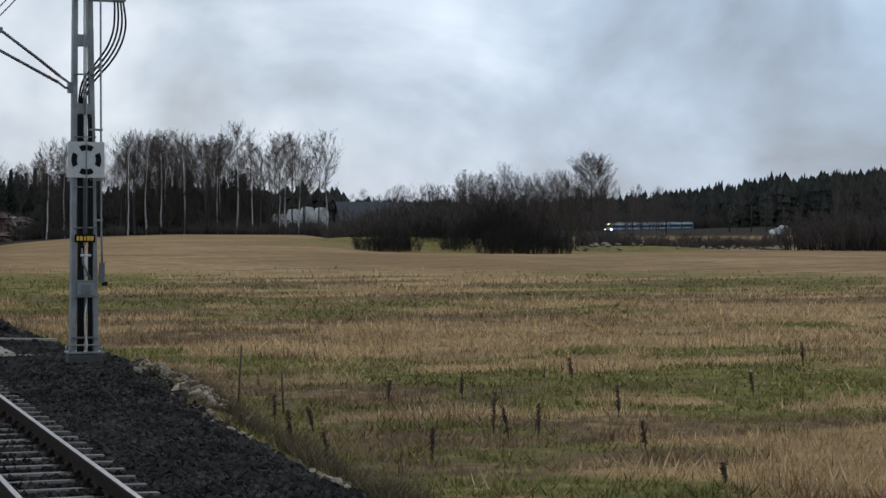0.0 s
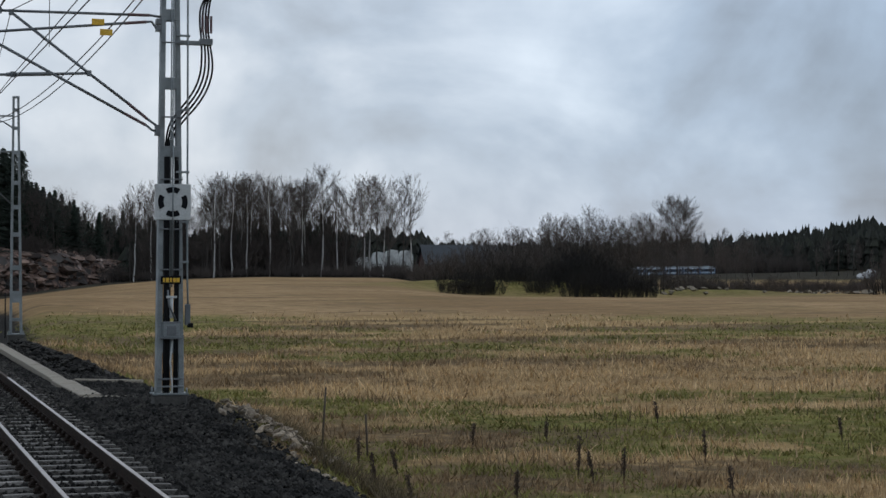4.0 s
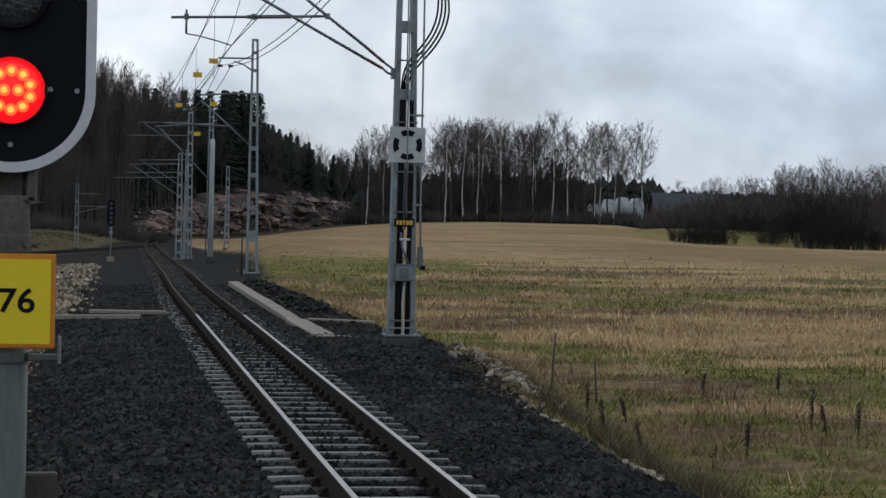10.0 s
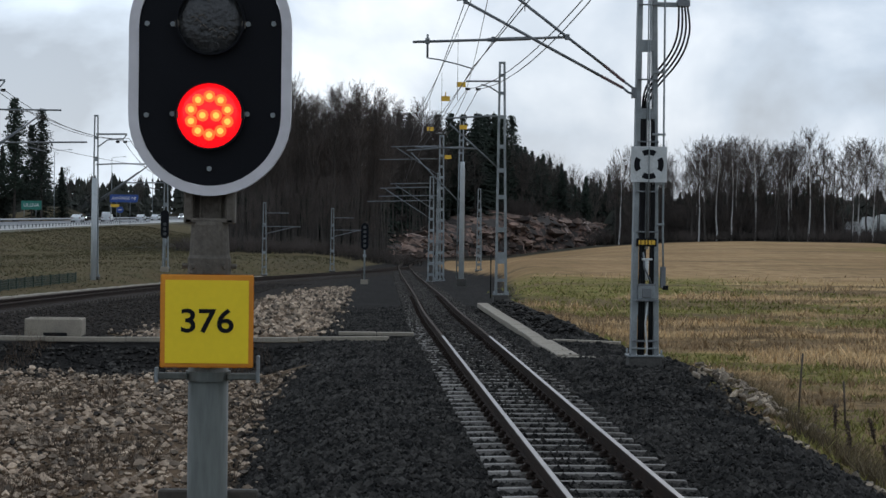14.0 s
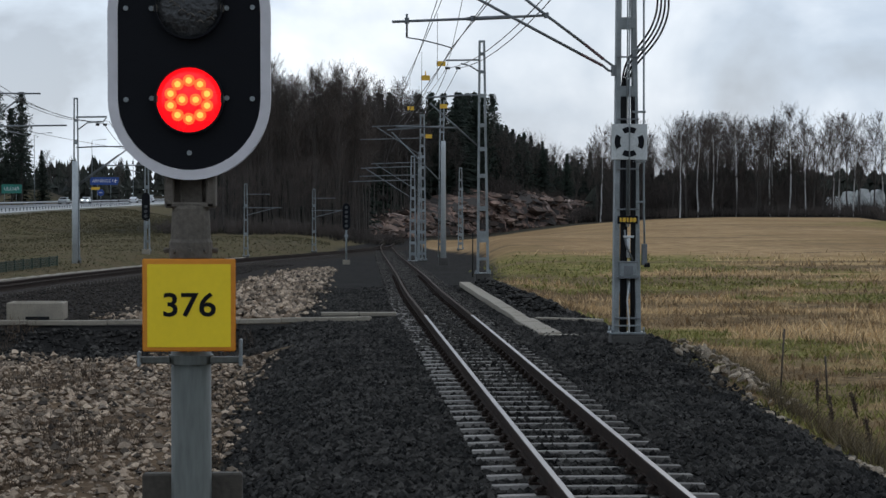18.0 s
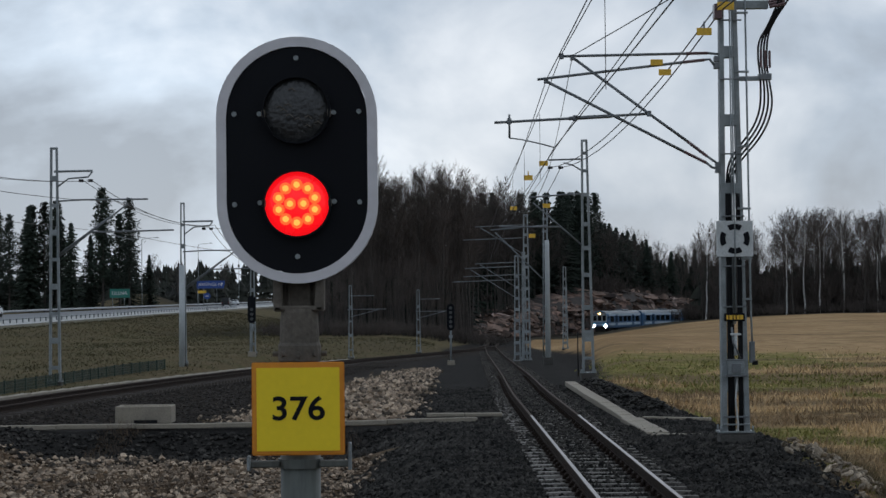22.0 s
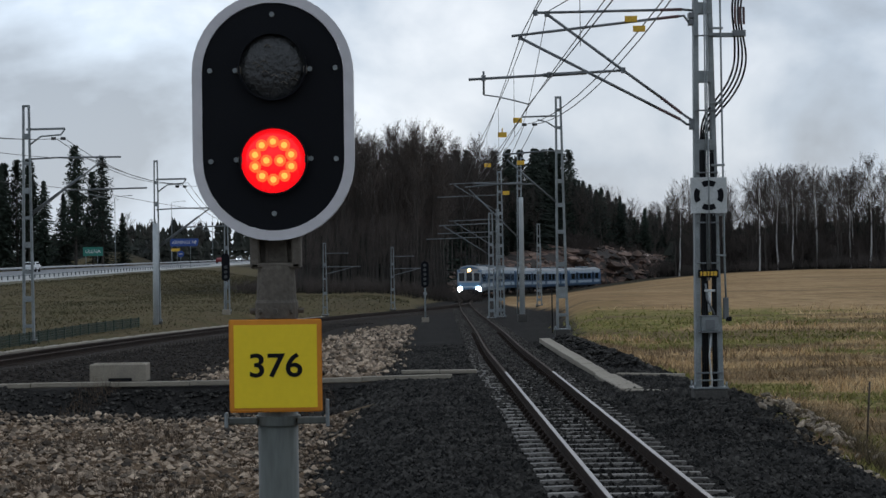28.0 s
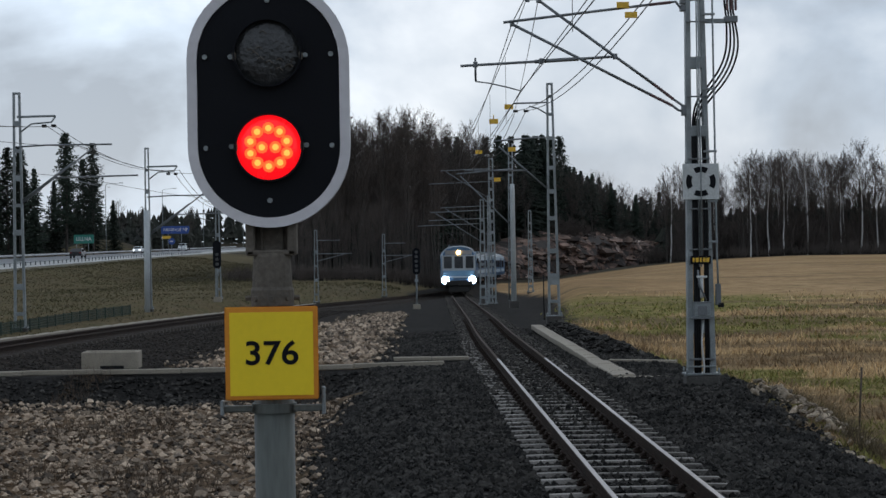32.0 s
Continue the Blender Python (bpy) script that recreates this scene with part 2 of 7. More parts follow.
LINE = np.array([(2.4, -40), (2.4, 0), (2.45, 45), (2.86, 67), (3.42, 96), (4.2, 135), (5.7, 185), (10.0, 236), (20, 283), (40, 332), (75, 385), (160, 475), (290, 615), (370, 704), (470, 812)], float)
FALL = np.array([(-40, 0), (36, 0), (45, -0.06), (56, -0.2), (70, -0.42), (84, -0.66), (96, -0.87), (114, -1.17), (135, -1.48), (161, -1.86), (198, -2.33), (242, -2.75), (284, -3.4), (343, -3.7), (500, -3.4), (900, -3.0)], float)
MAIN = np.array([(-13.0, 8), (-11.6, 30), (-10.6, 46), (-9.7, 57), (-8.3, 73), (-6.6, 90), (-4.0, 108), (-0.4, 128), (3.4, 152), (5.6, 178)], float)


def spline(points, step):
    """Evenly spaced points along a smooth curve through the given ones."""
    p = np.vstack([2 * points[0] - points[1], points, 2 * points[-1] - points[-2]])
    outp = []
    for i in range(1, len(p) - 2):
        a, b, c, d = p[i - 1 : i + 3]
        k = max(2, int(np.linalg.norm(c - b) / 0.5))
        for t in np.arange(k) / k:
            m1, m2 = (c - a) / 2 * np.linalg.norm(c - b) / max(np.linalg.norm(c - a) / 2, 1e-6), (d - b) / 2 * np.linalg.norm(c - b) / max(np.linalg.norm(d - b) / 2, 1e-6)
            outp.append((2 * t**3 - 3 * t**2 + 1) * b + (t**3 - 2 * t**2 + t) * m1 + (-2 * t**3 + 3 * t**2) * c + (t**3 - t**2) * m2)
    outp = np.array(outp + [p[-2]])
    s = np.r_[0, np.cumsum(np.linalg.norm(np.diff(outp, axis=0), axis=1))]
    at = np.arange(0, s[-1], step)
    return np.stack([np.interp(at, s, outp[:, k]) for k in range(2)], 1)


BRANCH = spline(LINE, 1.0)
MAINLINE = spline(MAIN, 1.0)


def rail_z(y):
    return (np.interp(y - 6, FALL[:, 0], FALL[:, 1]) + np.interp(y, FALL[:, 0], FALL[:, 1]) + np.interp(y + 6, FALL[:, 0], FALL[:, 1])) / 3


def near_line(line, x, y):
    """Distance to a line of points, and the height of the rails there. Where the line runs straight on, sideways distance will do."""
    straight = line[line[:, 1] < 235]
    best = np.abs(x - np.interp(y, straight[:, 1], straight[:, 0])) * 0.985
    best = np.where((y > straight[-1, 1]) | (y < straight[0, 1] - 30), 1e9, best)
    z = rail_z(y)
    bend = line[line[:, 1] >= 225][::4]
    if len(bend) and np.max(y) > 215:
        for px, py in bend:
            d = np.hypot(x - px, y - py)
            hit = d < best
            best, z = np.where(hit, d, best), np.where(hit, rail_z(py), z)
    return best, z


def road_level(y):
    """Height of the motorway."""
    return np.interp(y, [0, 100, 190, 243, 292, 437, 800], [0.1, 0.25, 0.5, 0.65, 0.8, 1.0, 1.5])


def ground(x, y):
    x, y = np.asarray(x, float), np.asarray(y, float)
    r = np.hypot(x, y)
    yaw = np.degrees(np.arctan2(x, y))
    brow = np.interp(yaw, [2, 3, 4.2, 5.1, 5.9, 7.6, 8.7, 10, 12, 16, 18, 20, 25, 32], [-3.2, -3.1, -2.85, -2.4, -1.9, -1.0, -0.6, -0.25, 0.0, 0.0, -1.2, -1.6, -1.5, -1.0])
    field = -0.75 + 0.75 * smooth(35, 115, r) + np.minimum(brow, 0) * smooth(100, 215, r) - 0.8 * smooth(230, 330, r)
    bank = smooth(-26, -42, x)
    left = (-0.55 - 1.0 * smooth(90, 220, y) - 2.3 * smooth(222, 262, y) * smooth(-5, 3, x)) * (1 - bank) + (road_level(y) - 0.66) * bank
    side = smooth(-2, 2, x - np.interp(y, LINE[:, 1], LINE[:, 0]))
    base = left * (1 - side) + field * side
    # trench with rubble to the near side of the cable trough
    pit = smooth(-0.4, -2.2, x) * (1 - smooth(37.6, 39.2, y)) * smooth(-11.5, -9.5, x)
    base = base - 0.25 * pit
    d1, z1 = near_line(BRANCH, x, y)
    d2, z2 = near_line(MAINLINE, x, y)
    far_soft = 1 + smooth(60, 200, r) * 1.5
    flat_to = np.where(x > 2.4, np.interp(y, [20, 28, 46, 60, 80, 110, 200], [2.3, 2.9, 2.9, 2.6, 2.9, 2.9, 2.2]), 2.0)
    w1 = 1 - smooth(flat_to, (flat_to + 1.9) * far_soft, d1)
    w2 = 1 - smooth(2.0, 3.8, d2)
    base = base * (1 - w2) + (z2 - 0.24) * w2
    base = base * (1 - w1) + (z1 - 0.23 + 0.012 * (1 - smooth(0.95, 1.15, d1)) + 0.22 * smooth(3.4, 4.6, x) * smooth(24, 28, y) * (1 - smooth(31.5, 34.5, y))) * w1
    between = smooth(38.5, 40, y) * (1 - smooth(125, 145, y)) * smooth(-9, -7, x) * (1 - smooth(1, 2, x))
    base = base * (1 - between) + (rail_z(y) - 0.3) * between
    mound = 1.5 * np.exp(-(((x - 61) / 11) ** 2 + ((y - 166) / 12) ** 2) ** 2) + 0.7 * np.exp(-(((x - 84) / 13) ** 2 + ((y - 184) / 11) ** 2) ** 2)
    base = base + mound + 4.4 * np.exp(-(((x + 72) / 9) ** 2 + ((y - 455) / 25) ** 2))
    hill = 7 * smooth(830, 1000, r) * smooth(0.38, 0.62, np.arctan2(x, y)) + 2.5 * smooth(830, 1000, r)
    return base + hill


def mottle(x, y, sx, sy, seed):
    """Soft noise in plan, about -0.6 to 0.6, drawn out by the two scales."""
    return np.array([noise.noise((a * sx, b * sy, seed)) for a, b in zip(np.ravel(x), np.ravel(y))]).reshape(np.shape(x))


def green_amount(x, y):
    """How green the rough field is: bands across it, broken into patches."""
    r = np.hypot(x, y) + 5 * mottle(x, y, 0.05, 0.05, 9.0)
    band = np.interp(r, [0, 20, 26, 31, 35, 38, 44, 47, 52, 62, 66, 72, 80, 85, 90, 105, 125], [0.62, 0.62, 0.56, 0.36, 0.36, 0.56, 0.48, 0.16, 0.0, 0.06, 0.30, 0.46, 0.38, 0.14, -0.15, -0.2, -0.2])
    band = band + 0.55 * np.exp(-(((x - 8) / 7) ** 2)) * smooth(45, 62, y) * (1 - smooth(95, 120, y))
    return (1 - 0.9 * smooth(80, 94, np.hypot(x, y))) * smooth(0.22, 0.60, band + 0.9 * mottle(x, y, 0.06, 0.08, 2.0) + 1.1 * mottle(x, y, 0.15, 0.22, 2.5) + 0.7 * mottle(x, y, 0.45, 0.6, 3.0))


def brown_amount(x, y):
    r = np.hypot(x, y) + 4 * mottle(x, y, 0.06, 0.06, 19.0)
    band = np.interp(r, [0, 24, 30, 45, 50, 56, 61, 64, 70, 78, 82, 100], [0.40, 0.40, 0.30, 0.2, 0.25, 0.32, 0.2, 0.45, 0.5, 0.42, 0.0, 0.0])
    band = band + 0.34 * (1 - smooth(9, 17, x)) * smooth(24, 34, y) * (1 - smooth(56, 68, y))
    return smooth(0.32, 0.7, band + 1.1 * mottle(x, y, 0.07, 0.34, 12.0) + 0.3 * mottle(x, y, 0.5, 0.9, 13.0))


def gz(x, y):
    return float(ground(np.array([x]), np.array([y]))[0])

# ---- ground ----
def ground_material():
    m = bpy.data.materials.new("field_and_ballast")
    m.use_nodes = True
    n, l = m.node_tree.nodes, m.node_tree.links
    b = n["Principled BSDF"]
    b.inputs["Roughness"].default_value = 0.95
    b.inputs["Specular IOR Level"].default_value = 0.04
    tc = n.new("ShaderNodeTexCoord")

    def noise_at(scale, detail=5, stretch=(1, 1, 1), rough=0.55):
        mp = n.new("ShaderNodeMapping")
        mp.inputs["Scale"].default_value = stretch
        l.new(tc.outputs["Object"], mp.inputs["Vector"])
        t = n.new("ShaderNodeTexNoise")
        t.inputs["Scale"].default_value, t.inputs["Detail"].default_value, t.inputs["Roughness"].default_value = scale, detail, rough
        l.new(mp.outputs["Vector"], t.inputs["Vector"])
        return t.outputs["Fac"]

    def span(src, a, b_, lo=0.0, hi=1.0):
        r = n.new("ShaderNodeMapRange")
        for k, v in zip(("From Min", "From Max", "To Min", "To Max"), (a, b_, lo, hi)):
            r.inputs[k].default_value = v
        l.new(src, r.inputs["Value"])
        return r.outputs["Result"]

    def mixed(fac, c1, c2, kind="MIX"):
        x = n.new("ShaderNodeMix")
        x.data_type, x.blend_type = "RGBA", kind
        for sock, v in ((x.inputs["Factor"], fac), (x.inputs[6], c1), (x.inputs[7], c2)):
            if isinstance(v, (int, float)):
                sock.default_value = v
            elif isinstance(v, tuple):
                sock.default_value = (*v, 1)
            else:
                l.new(v, sock)
        return x.outputs[2]

    def zone(name):
        a = n.new("ShaderNodeAttribute")
        a.attribute_name = name
        return a.outputs["Fac"]

    def times(a, b_):
        x = n.new("ShaderNodeMath")
        x.operation = "MULTIPLY"
        l.new(a, x.inputs[0])
        if isinstance(b_, (int, float)):
            x.inputs[1].default_value = b_
        else:
            l.new(b_, x.inputs[1])
        return x.outputs[0]

    straw = mixed(span(noise_at(0.35, 6), 0.35, 0.65), (0.38, 0.245, 0.115), (0.58, 0.395, 0.190))
    straw = mixed(span(noise_at(5.0, 4, (1, 1, 1)), 0.35, 0.65), straw, mixed(0.5, straw, (0.17, 0.105, 0.048)))
    stubble = mixed(span(noise_at(0.07, 6, (1, 0.5, 1)), 0.40, 0.62), (0.335, 0.210, 0.104), (0.51, 0.335, 0.175))
    stubble = mixed(span(noise_at(0.16, 6, (0.8, 0.7, 1), 0.65), 0.48, 0.66, 0.0, 0.34), stubble, (0.20, 0.135, 0.068))
    stubble = mixed(span(noise_at(1.1, 6, (1, 1, 1), 0.7), 0.40, 0.62, 0.0, 0.7), stubble, (0.22, 0.140, 0.068))
    stubble = mixed(span(noise_at(0.13, 5, (1.6, 0.45, 1), 0.6), 0.54, 0.68, 0.0, 0.30), stubble, (0.135, 0.115, 0.055))
    wheel = n.new("ShaderNodeTexWave")
    wheel.inputs["Scale"].default_value, wheel.inputs["Distortion"].default_value, wheel.inputs["Detail"].default_value, wheel.inputs["Detail Scale"].default_value = 0.055, 2.5, 3.0, 0.3
    wm = n.new("ShaderNodeMapping")
    wm.inputs["Rotation"].default_value = (0, 0, 1.05)
    l.new(tc.outputs["Object"], wm.inputs["Vector"])
    l.new(wm.outputs["Vector"], wheel.inputs["Vector"])
    stubble = mixed(span(wheel.outputs["Fac"], 0.80, 0.97, 0.0, 0.22), stubble, (0.15, 0.105, 0.055))
    green = mixed(span(noise_at(1.2, 5), 0.35, 0.65), (0.085, 0.086, 0.020), (0.205, 0.195, 0.055))
    brown = mixed(span(noise_at(0.9, 5), 0.4, 0.6), (0.105, 0.072, 0.040), (0.20, 0.138, 0.075))
    field = mixed(zone("stubble"), straw, stubble)
    field = mixed(times(span(noise_at(3.0, 5), 0.25, 0.55), zone("greenish")), field, green)
    field = mixed(times(span(noise_at(2.2, 5), 0.25, 0.55), zone("brownish")), field, brown)
    verge = mixed(span(noise_at(0.5, 6), 0.42, 0.6), (0.105, 0.080, 0.044), (0.070, 0.070, 0.030))
    verge = mixed(span(noise_at(0.12, 6, (1, 0.4, 1), 0.65), 0.45, 0.65, 0.0, 0.7), verge, (0.060, 0.052, 0.032))
    verge = mixed(span(noise_at(4.0, 4), 0.42, 0.66), verge, (0.145, 0.110, 0.060))
    col = mixed(zone("verge"), field, verge)
    soil = mixed(span(noise_at(3.0, 6), 0.35, 0.65), (0.062, 0.042, 0.027), (0.175, 0.120, 0.076))
    col = mixed(zone("rubble"), col, soil)
    bal = mixed(span(noise_at(16.0, 3), 0.35, 0.65), (0.007, 0.0068, 0.0066), (0.030, 0.028, 0.026))
    bal = mixed(span(noise_at(0.6, 4), 0.5, 0.75), bal, mixed(0.35, bal, (0.045, 0.043, 0.041)))
    oily = mixed(span(noise_at(6.0, 5), 0.35, 0.65), (0.011, 0.0095, 0.0085), (0.040, 0.032, 0.026))
    bal = mixed(zone("oily"), bal, oily)
    col = mixed(zone("ballast"), col, bal)
    forest = mixed(span(noise_at(0.4, 5), 0.4, 0.6), (0.022, 0.020, 0.014), (0.045, 0.038, 0.024))
    col = mixed(zone("wood"), col, forest)
    l.new(col, b.inputs["Base Color"])
    bp = n.new("ShaderNodeBump")
    bp.inputs["Strength"].default_value, bp.inputs["Distance"].default_value = 0.6, 0.06
    l.new(noise_at(14.0, 4), bp.inputs["Height"])
    l.new(bp.outputs["Normal"], b.inputs["Normal"])
    return m


def axis_steps(stops):
    v = [stops[0][0]]
    for (a, _), (b, st) in zip(stops, stops[1:]):
        k = max(1, round((b - a) / st))
        v += list(a + (b - a) * (np.arange(k) + 1) / k)
    return np.array(v)


def make_ground():
    xs = axis_steps([(-3000, 0), (-700, 400), (-200, 40), (-40, 6), (-14, 0.8), (16, 0.3), (60, 2.0), (160, 4), (500, 15), (1200, 60), (3500, 400)])
    ys = axis_steps([(-1500, 0), (-400, 300), (-20, 30), (6, 2), (50, 0.4), (140, 1.2), (400, 4), (900, 20), (2000, 90), (4500, 500)])
    X, Y = np.meshgrid(xs, ys)
    Z = ground(X, Y)
    r = np.hypot(X, Y)
    rough = np.array([noise.noise((x * 0.9, y * 0.9, 0)) + 0.5 * noise.noise((x * 2.6, y * 2.6, 3)) for x, y in zip(X.ravel(), Y.ravel())]).reshape(X.shape)
    d1, _ = near_line(BRANCH, X, Y)
    d2, _ = near_line(MAINLINE, X, Y)
    side = X > np.interp(Y, LINE[:, 1], LINE[:, 0])
    edge = np.interp(Y, [0, 20, 28, 33, 41, 45, 50, 60, 80, 100, 130, 200], [3.2, 3.05, 2.95, 3.2, 3.2, 3.0, 2.8, 3.0, 3.9, 4.6, 4.4, 3.0])
    bal = np.maximum(1 - smooth(edge - 0.3, edge + 0.3, d1 + 0.35 * rough), 1 - smooth(2.0, 2.6, d2 + 0.3 * rough))
    gap = (~side) & (d1 < 16) & (X > np.interp(Y, MAIN[:, 1], MAIN[:, 0])) & (Y < 140)
    rubble = gap & (X < np.interp(Y, [8, 22, 30, 36, 47, 88, 125], [-1.2, -1.25, -1.4, -0.9, -0.4, 0.1, 0.4]) + 0.5 * rough)
    dark = (Y > np.interp(X, [-8, -3.5, -1], [36.8, 36.4, 35.0]) + 0.6 * rough) & (Y < 40.2)
    far_dark = (Y > 40) & (X < -5.2 + (Y - 40) * 0.07 + 0.6 * rough)
    bal = np.where(gap, np.maximum(bal, np.where(rubble & ~dark & ~far_dark, 0.0, 1.0)), bal)
    rub = np.where(rubble & ~dark & ~far_dark, 1.0, 0.0)
    Z = Z + 0.03 * rough * np.where(bal > 0.5, 0.3, 1.0) * (r < 400) + 0.10 * rough * rub * (Y < 36)
    me = bpy.data.meshes.new("ground")
    nx, ny = len(xs), len(ys)
    idx = np.arange(nx * ny).reshape(ny, nx)
    faces = np.stack([idx[:-1, :-1], idx[:-1, 1:], idx[1:, 1:], idx[1:, :-1]], -1).reshape(-1, 4)
    me.from_pydata(np.stack([X, Y, Z], -1).reshape(-1, 3).tolist(), [], faces.tolist())
    yaw = np.degrees(np.arctan2(X, Y))
    wood = np.where(side, smooth(228, 240, r) * (1 - smooth(17.0, 17.6, yaw)), smooth(196, 208, Y) * smooth(-34, -24, X)) + smooth(420, 480, r)
    mounds = np.exp(-(((X - 60) / 15) ** 2 + ((Y - 164) / 17) ** 2) ** 2) + np.exp(-(((X - 84) / 17) ** 2 + ((Y - 183) / 16) ** 2) ** 2)
    zones = {
        "ballast": bal, "rubble": rub * (1 - bal),
        "stubble": np.where(side, smooth(82, 90, r + 3 * rough) * (1 - np.clip(mounds, 0, 1)), 0), "greenish": np.where(side & (r < 400), np.maximum(green_amount(X, Y), mounds), 0.4), "brownish": np.where(side & (r < 200), brown_amount(X, Y), 0.0),
        "oily": np.maximum(1 - smooth(2.0, 2.8, d2), np.where(gap & far_dark, 0.75, 0.0)), "verge": np.where(side, 0.0, 1.0), "wood": np.clip(wood, 0, 1),
    }
    for k, v in zones.items():
        me.attributes.new(k, "FLOAT", "POINT").data.foreach_set("value", np.asarray(v, np.float32).ravel())
    me.polygons.foreach_set("use_smooth", [True] * len(me.polygons))
    me.materials.append(ground_material())
    return tagged(new("ground", me), "autumn stubble field, grass verges and dark railway ballast", "ground", kind="structure")


make_ground()


# ---- tracks ----
RAIL_H = 0.16
GAUGE = 0.956


def heading(line, i):
    a, b = line[max(i - 1, 0)], line[min(i + 1, len(line) - 1)]
    return math.atan2(-(b[0] - a[0]), b[1] - a[1])


def rail_profile():
    """Half profile points (x, z) of a flat-bottomed rail, from foot to head, mirrored."""
    half = [(0.0625, -0.16), (0.0625, -0.150), (0.012, -0.135), (0.008, -0.05), (0.034, -0.042), (0.034, -0.008), (0.026, 0.0)]
    return [(x, z) for x, z in half] + [(-x, z) for x, z in half[::-1]]


def make_rail(line, offset, thing, top):
    prof = rail_profile()
    bm = bmesh.new()
    rings = []
    for i, (px, py) in enumerate(line):
        a = heading(line, i)
        nx, ny = math.cos(a), math.sin(a)
        z = float(rail_z(py))
        rings.append([bm.verts.new((px + nx * (offset + u), py + ny * (offset + u), z + v)) for u, v in prof])
    k = len(prof)
    for a, b in zip(rings, rings[1:]):
        for j in range(k):
            f = bm.faces.new((a[j], a[(j + 1) % k], b[(j + 1) % k], b[j]))
            # head top takes the darker, rougher material from y = 36 on
            f.material_index = 0 if j != 6 else 1 if a[0].co.y < 36 else 2
    return part("rail", bm, [RAIL_RUST, top, RAIL_DULL], thing)


def make_track(line, top, thing_label):
    thing = empty("railway_track", Matrix(), thing_label, "railway track")
    thin = [line[0]]
    for p in line[1:]:
        if np.linalg.norm(p - thin[-1]) >= (2.0 if p[1] < 200 else 6.0):
            thin.append(p)
    thin = np.array(thin)
    for o in (-GAUGE / 2, GAUGE / 2):
        make_rail(thin, o, thing, top)
    return thing


branch_track = make_track(BRANCH, RAIL_TOP, "narrow-gauge single track with shiny rail heads on concrete sleepers")
main_track = make_track(MAINLINE, mat("dull_rail_head", (0.10, 0.085, 0.075), (0.17, 0.15, 0.14), 0.5, 0.6, 2.0, 80, 0.05), "curving narrow-gauge track with rusty brown rail sides")


def sleeper_mesh(material):
    bm = bmesh.new()
    prof = [(-0.95, 0.10, -0.01), (-0.55, 0.10, 0.0), (-0.36, 0.09, -0.02), (0.36, 0.09, -0.02), (0.55, 0.10, 0.0), (0.95, 0.10, -0.01)]
    rings = []
    for x, w, top in prof:
        rings.append([bm.verts.new((x, -w, -0.2)), bm.verts.new((x, -w + 0.042, top)), bm.verts.new((x, w - 0.042, top)), bm.verts.new((x, w, -0.2))])
    for a, b in zip(rings, rings[1:]):
        for j in range(3):
            bm.faces.new((a[j], a[j + 1], b[j + 1], b[j]))
    bm.faces.new(rings[0][::-1])
    bm.faces.new(rings[-1])
    bmesh.ops.recalc_face_normals(bm, faces=bm.faces)
    me = bpy.data.meshes.new("sleeper")
    bm.to_mesh(me)
    bm.free()
    me.materials.append(material)
    return me


def clip_mesh():
    """Fastening of one rail on one sleeper: base plate with two spring clips."""
    bm = bmesh.new()
    box(bm, (0, 0, 0.012), (0.30, 0.14, 0.024), 0.004)
    for k in (-1, 1):
        box(bm, (k * 0.10, 0, 0.04), (0.05, 0.10, 0.06), 0.012)
        tube(bm, [(k * 0.14, -0.06, 0.02), (k * 0.09, -0.05, 0.075), (k * 0.06, 0.0, 0.05), (k * 0.09, 0.05, 0.075), (k * 0.14, 0.06, 0.02)], 0.012, 4)
    me = bpy.data.meshes.new("rail_clip")
    bm.to_mesh(me)
    bm.free()
    me.materials.append(RAIL_RUST)
    return me


def lay_sleepers(line, thing, y0, y1, limit, clips):
    even = spline(np.asarray(line), 0.576)
    sm, cm = sleeper_mesh(SLEEPER if clips else SLEEPER_DARK), clip_mesh()
    count = 0
    for i, (px, py) in enumerate(even):
        if not y0 <= py <= y1 or count >= limit:
            continue
        count += 1
        m = Matrix.Translation((px, py, float(rail_z(py)) - RAIL_H - 0.012)) @ Matrix.Rotation(heading(even, i), 4, "Z")
        ob = new("sleeper", sm)
        ob.parent, ob.matrix_basis = thing, m
        for o in (-GAUGE / 2, GAUGE / 2) if clips and py < 70 else ():
            ob = new("rail_clip", cm)
            ob.parent, ob.matrix_basis = thing, m @ Matrix.Translation((o, 0, 0))


lay_sleepers(LINE, branch_track, 13, 140, 240, True)
SLEEPER_DARK = mat("oily_brown_sleeper", (0.045, 0.036, 0.030), (0.085, 0.070, 0.058), 0.9, 0, 3.0, 50, 0.3)
lay_sleepers(MAIN, main_track, 30, 130, 190, False)

# ---- signal with its number plate ----
def stadium(w, h, n=14):
    """Outline of an upright rounded board, centred."""
    r = w / 2
    pts = [(r * math.cos(a), h / 2 - r + r * math.sin(a)) for a in np.linspace(0, math.pi, n)]
    return pts + [(r * math.cos(a), -h / 2 + r + r * math.sin(a)) for a in np.linspace(math.pi, 2 * math.pi, n)]


def slab(bm, outline, y0, y1, mi=0, at=(0, 0)):
    """Upright slab in the xz plane between depths y0 (front) and y1."""
    f = [bm.verts.new((x + at[0], y0, z + at[1])) for x, z in outline]
    b = [bm.verts.new((x + at[0], y1, z + at[1])) for x, z in outline]
    bm.faces.new(f).material_index = mi
    bm.faces.new(b[::-1]).material_index = mi
    for i in range(len(f)):
        j = (i + 1) % len(f)
        bm.faces.new((f[j], f[i], b[i], b[j])).material_index = mi


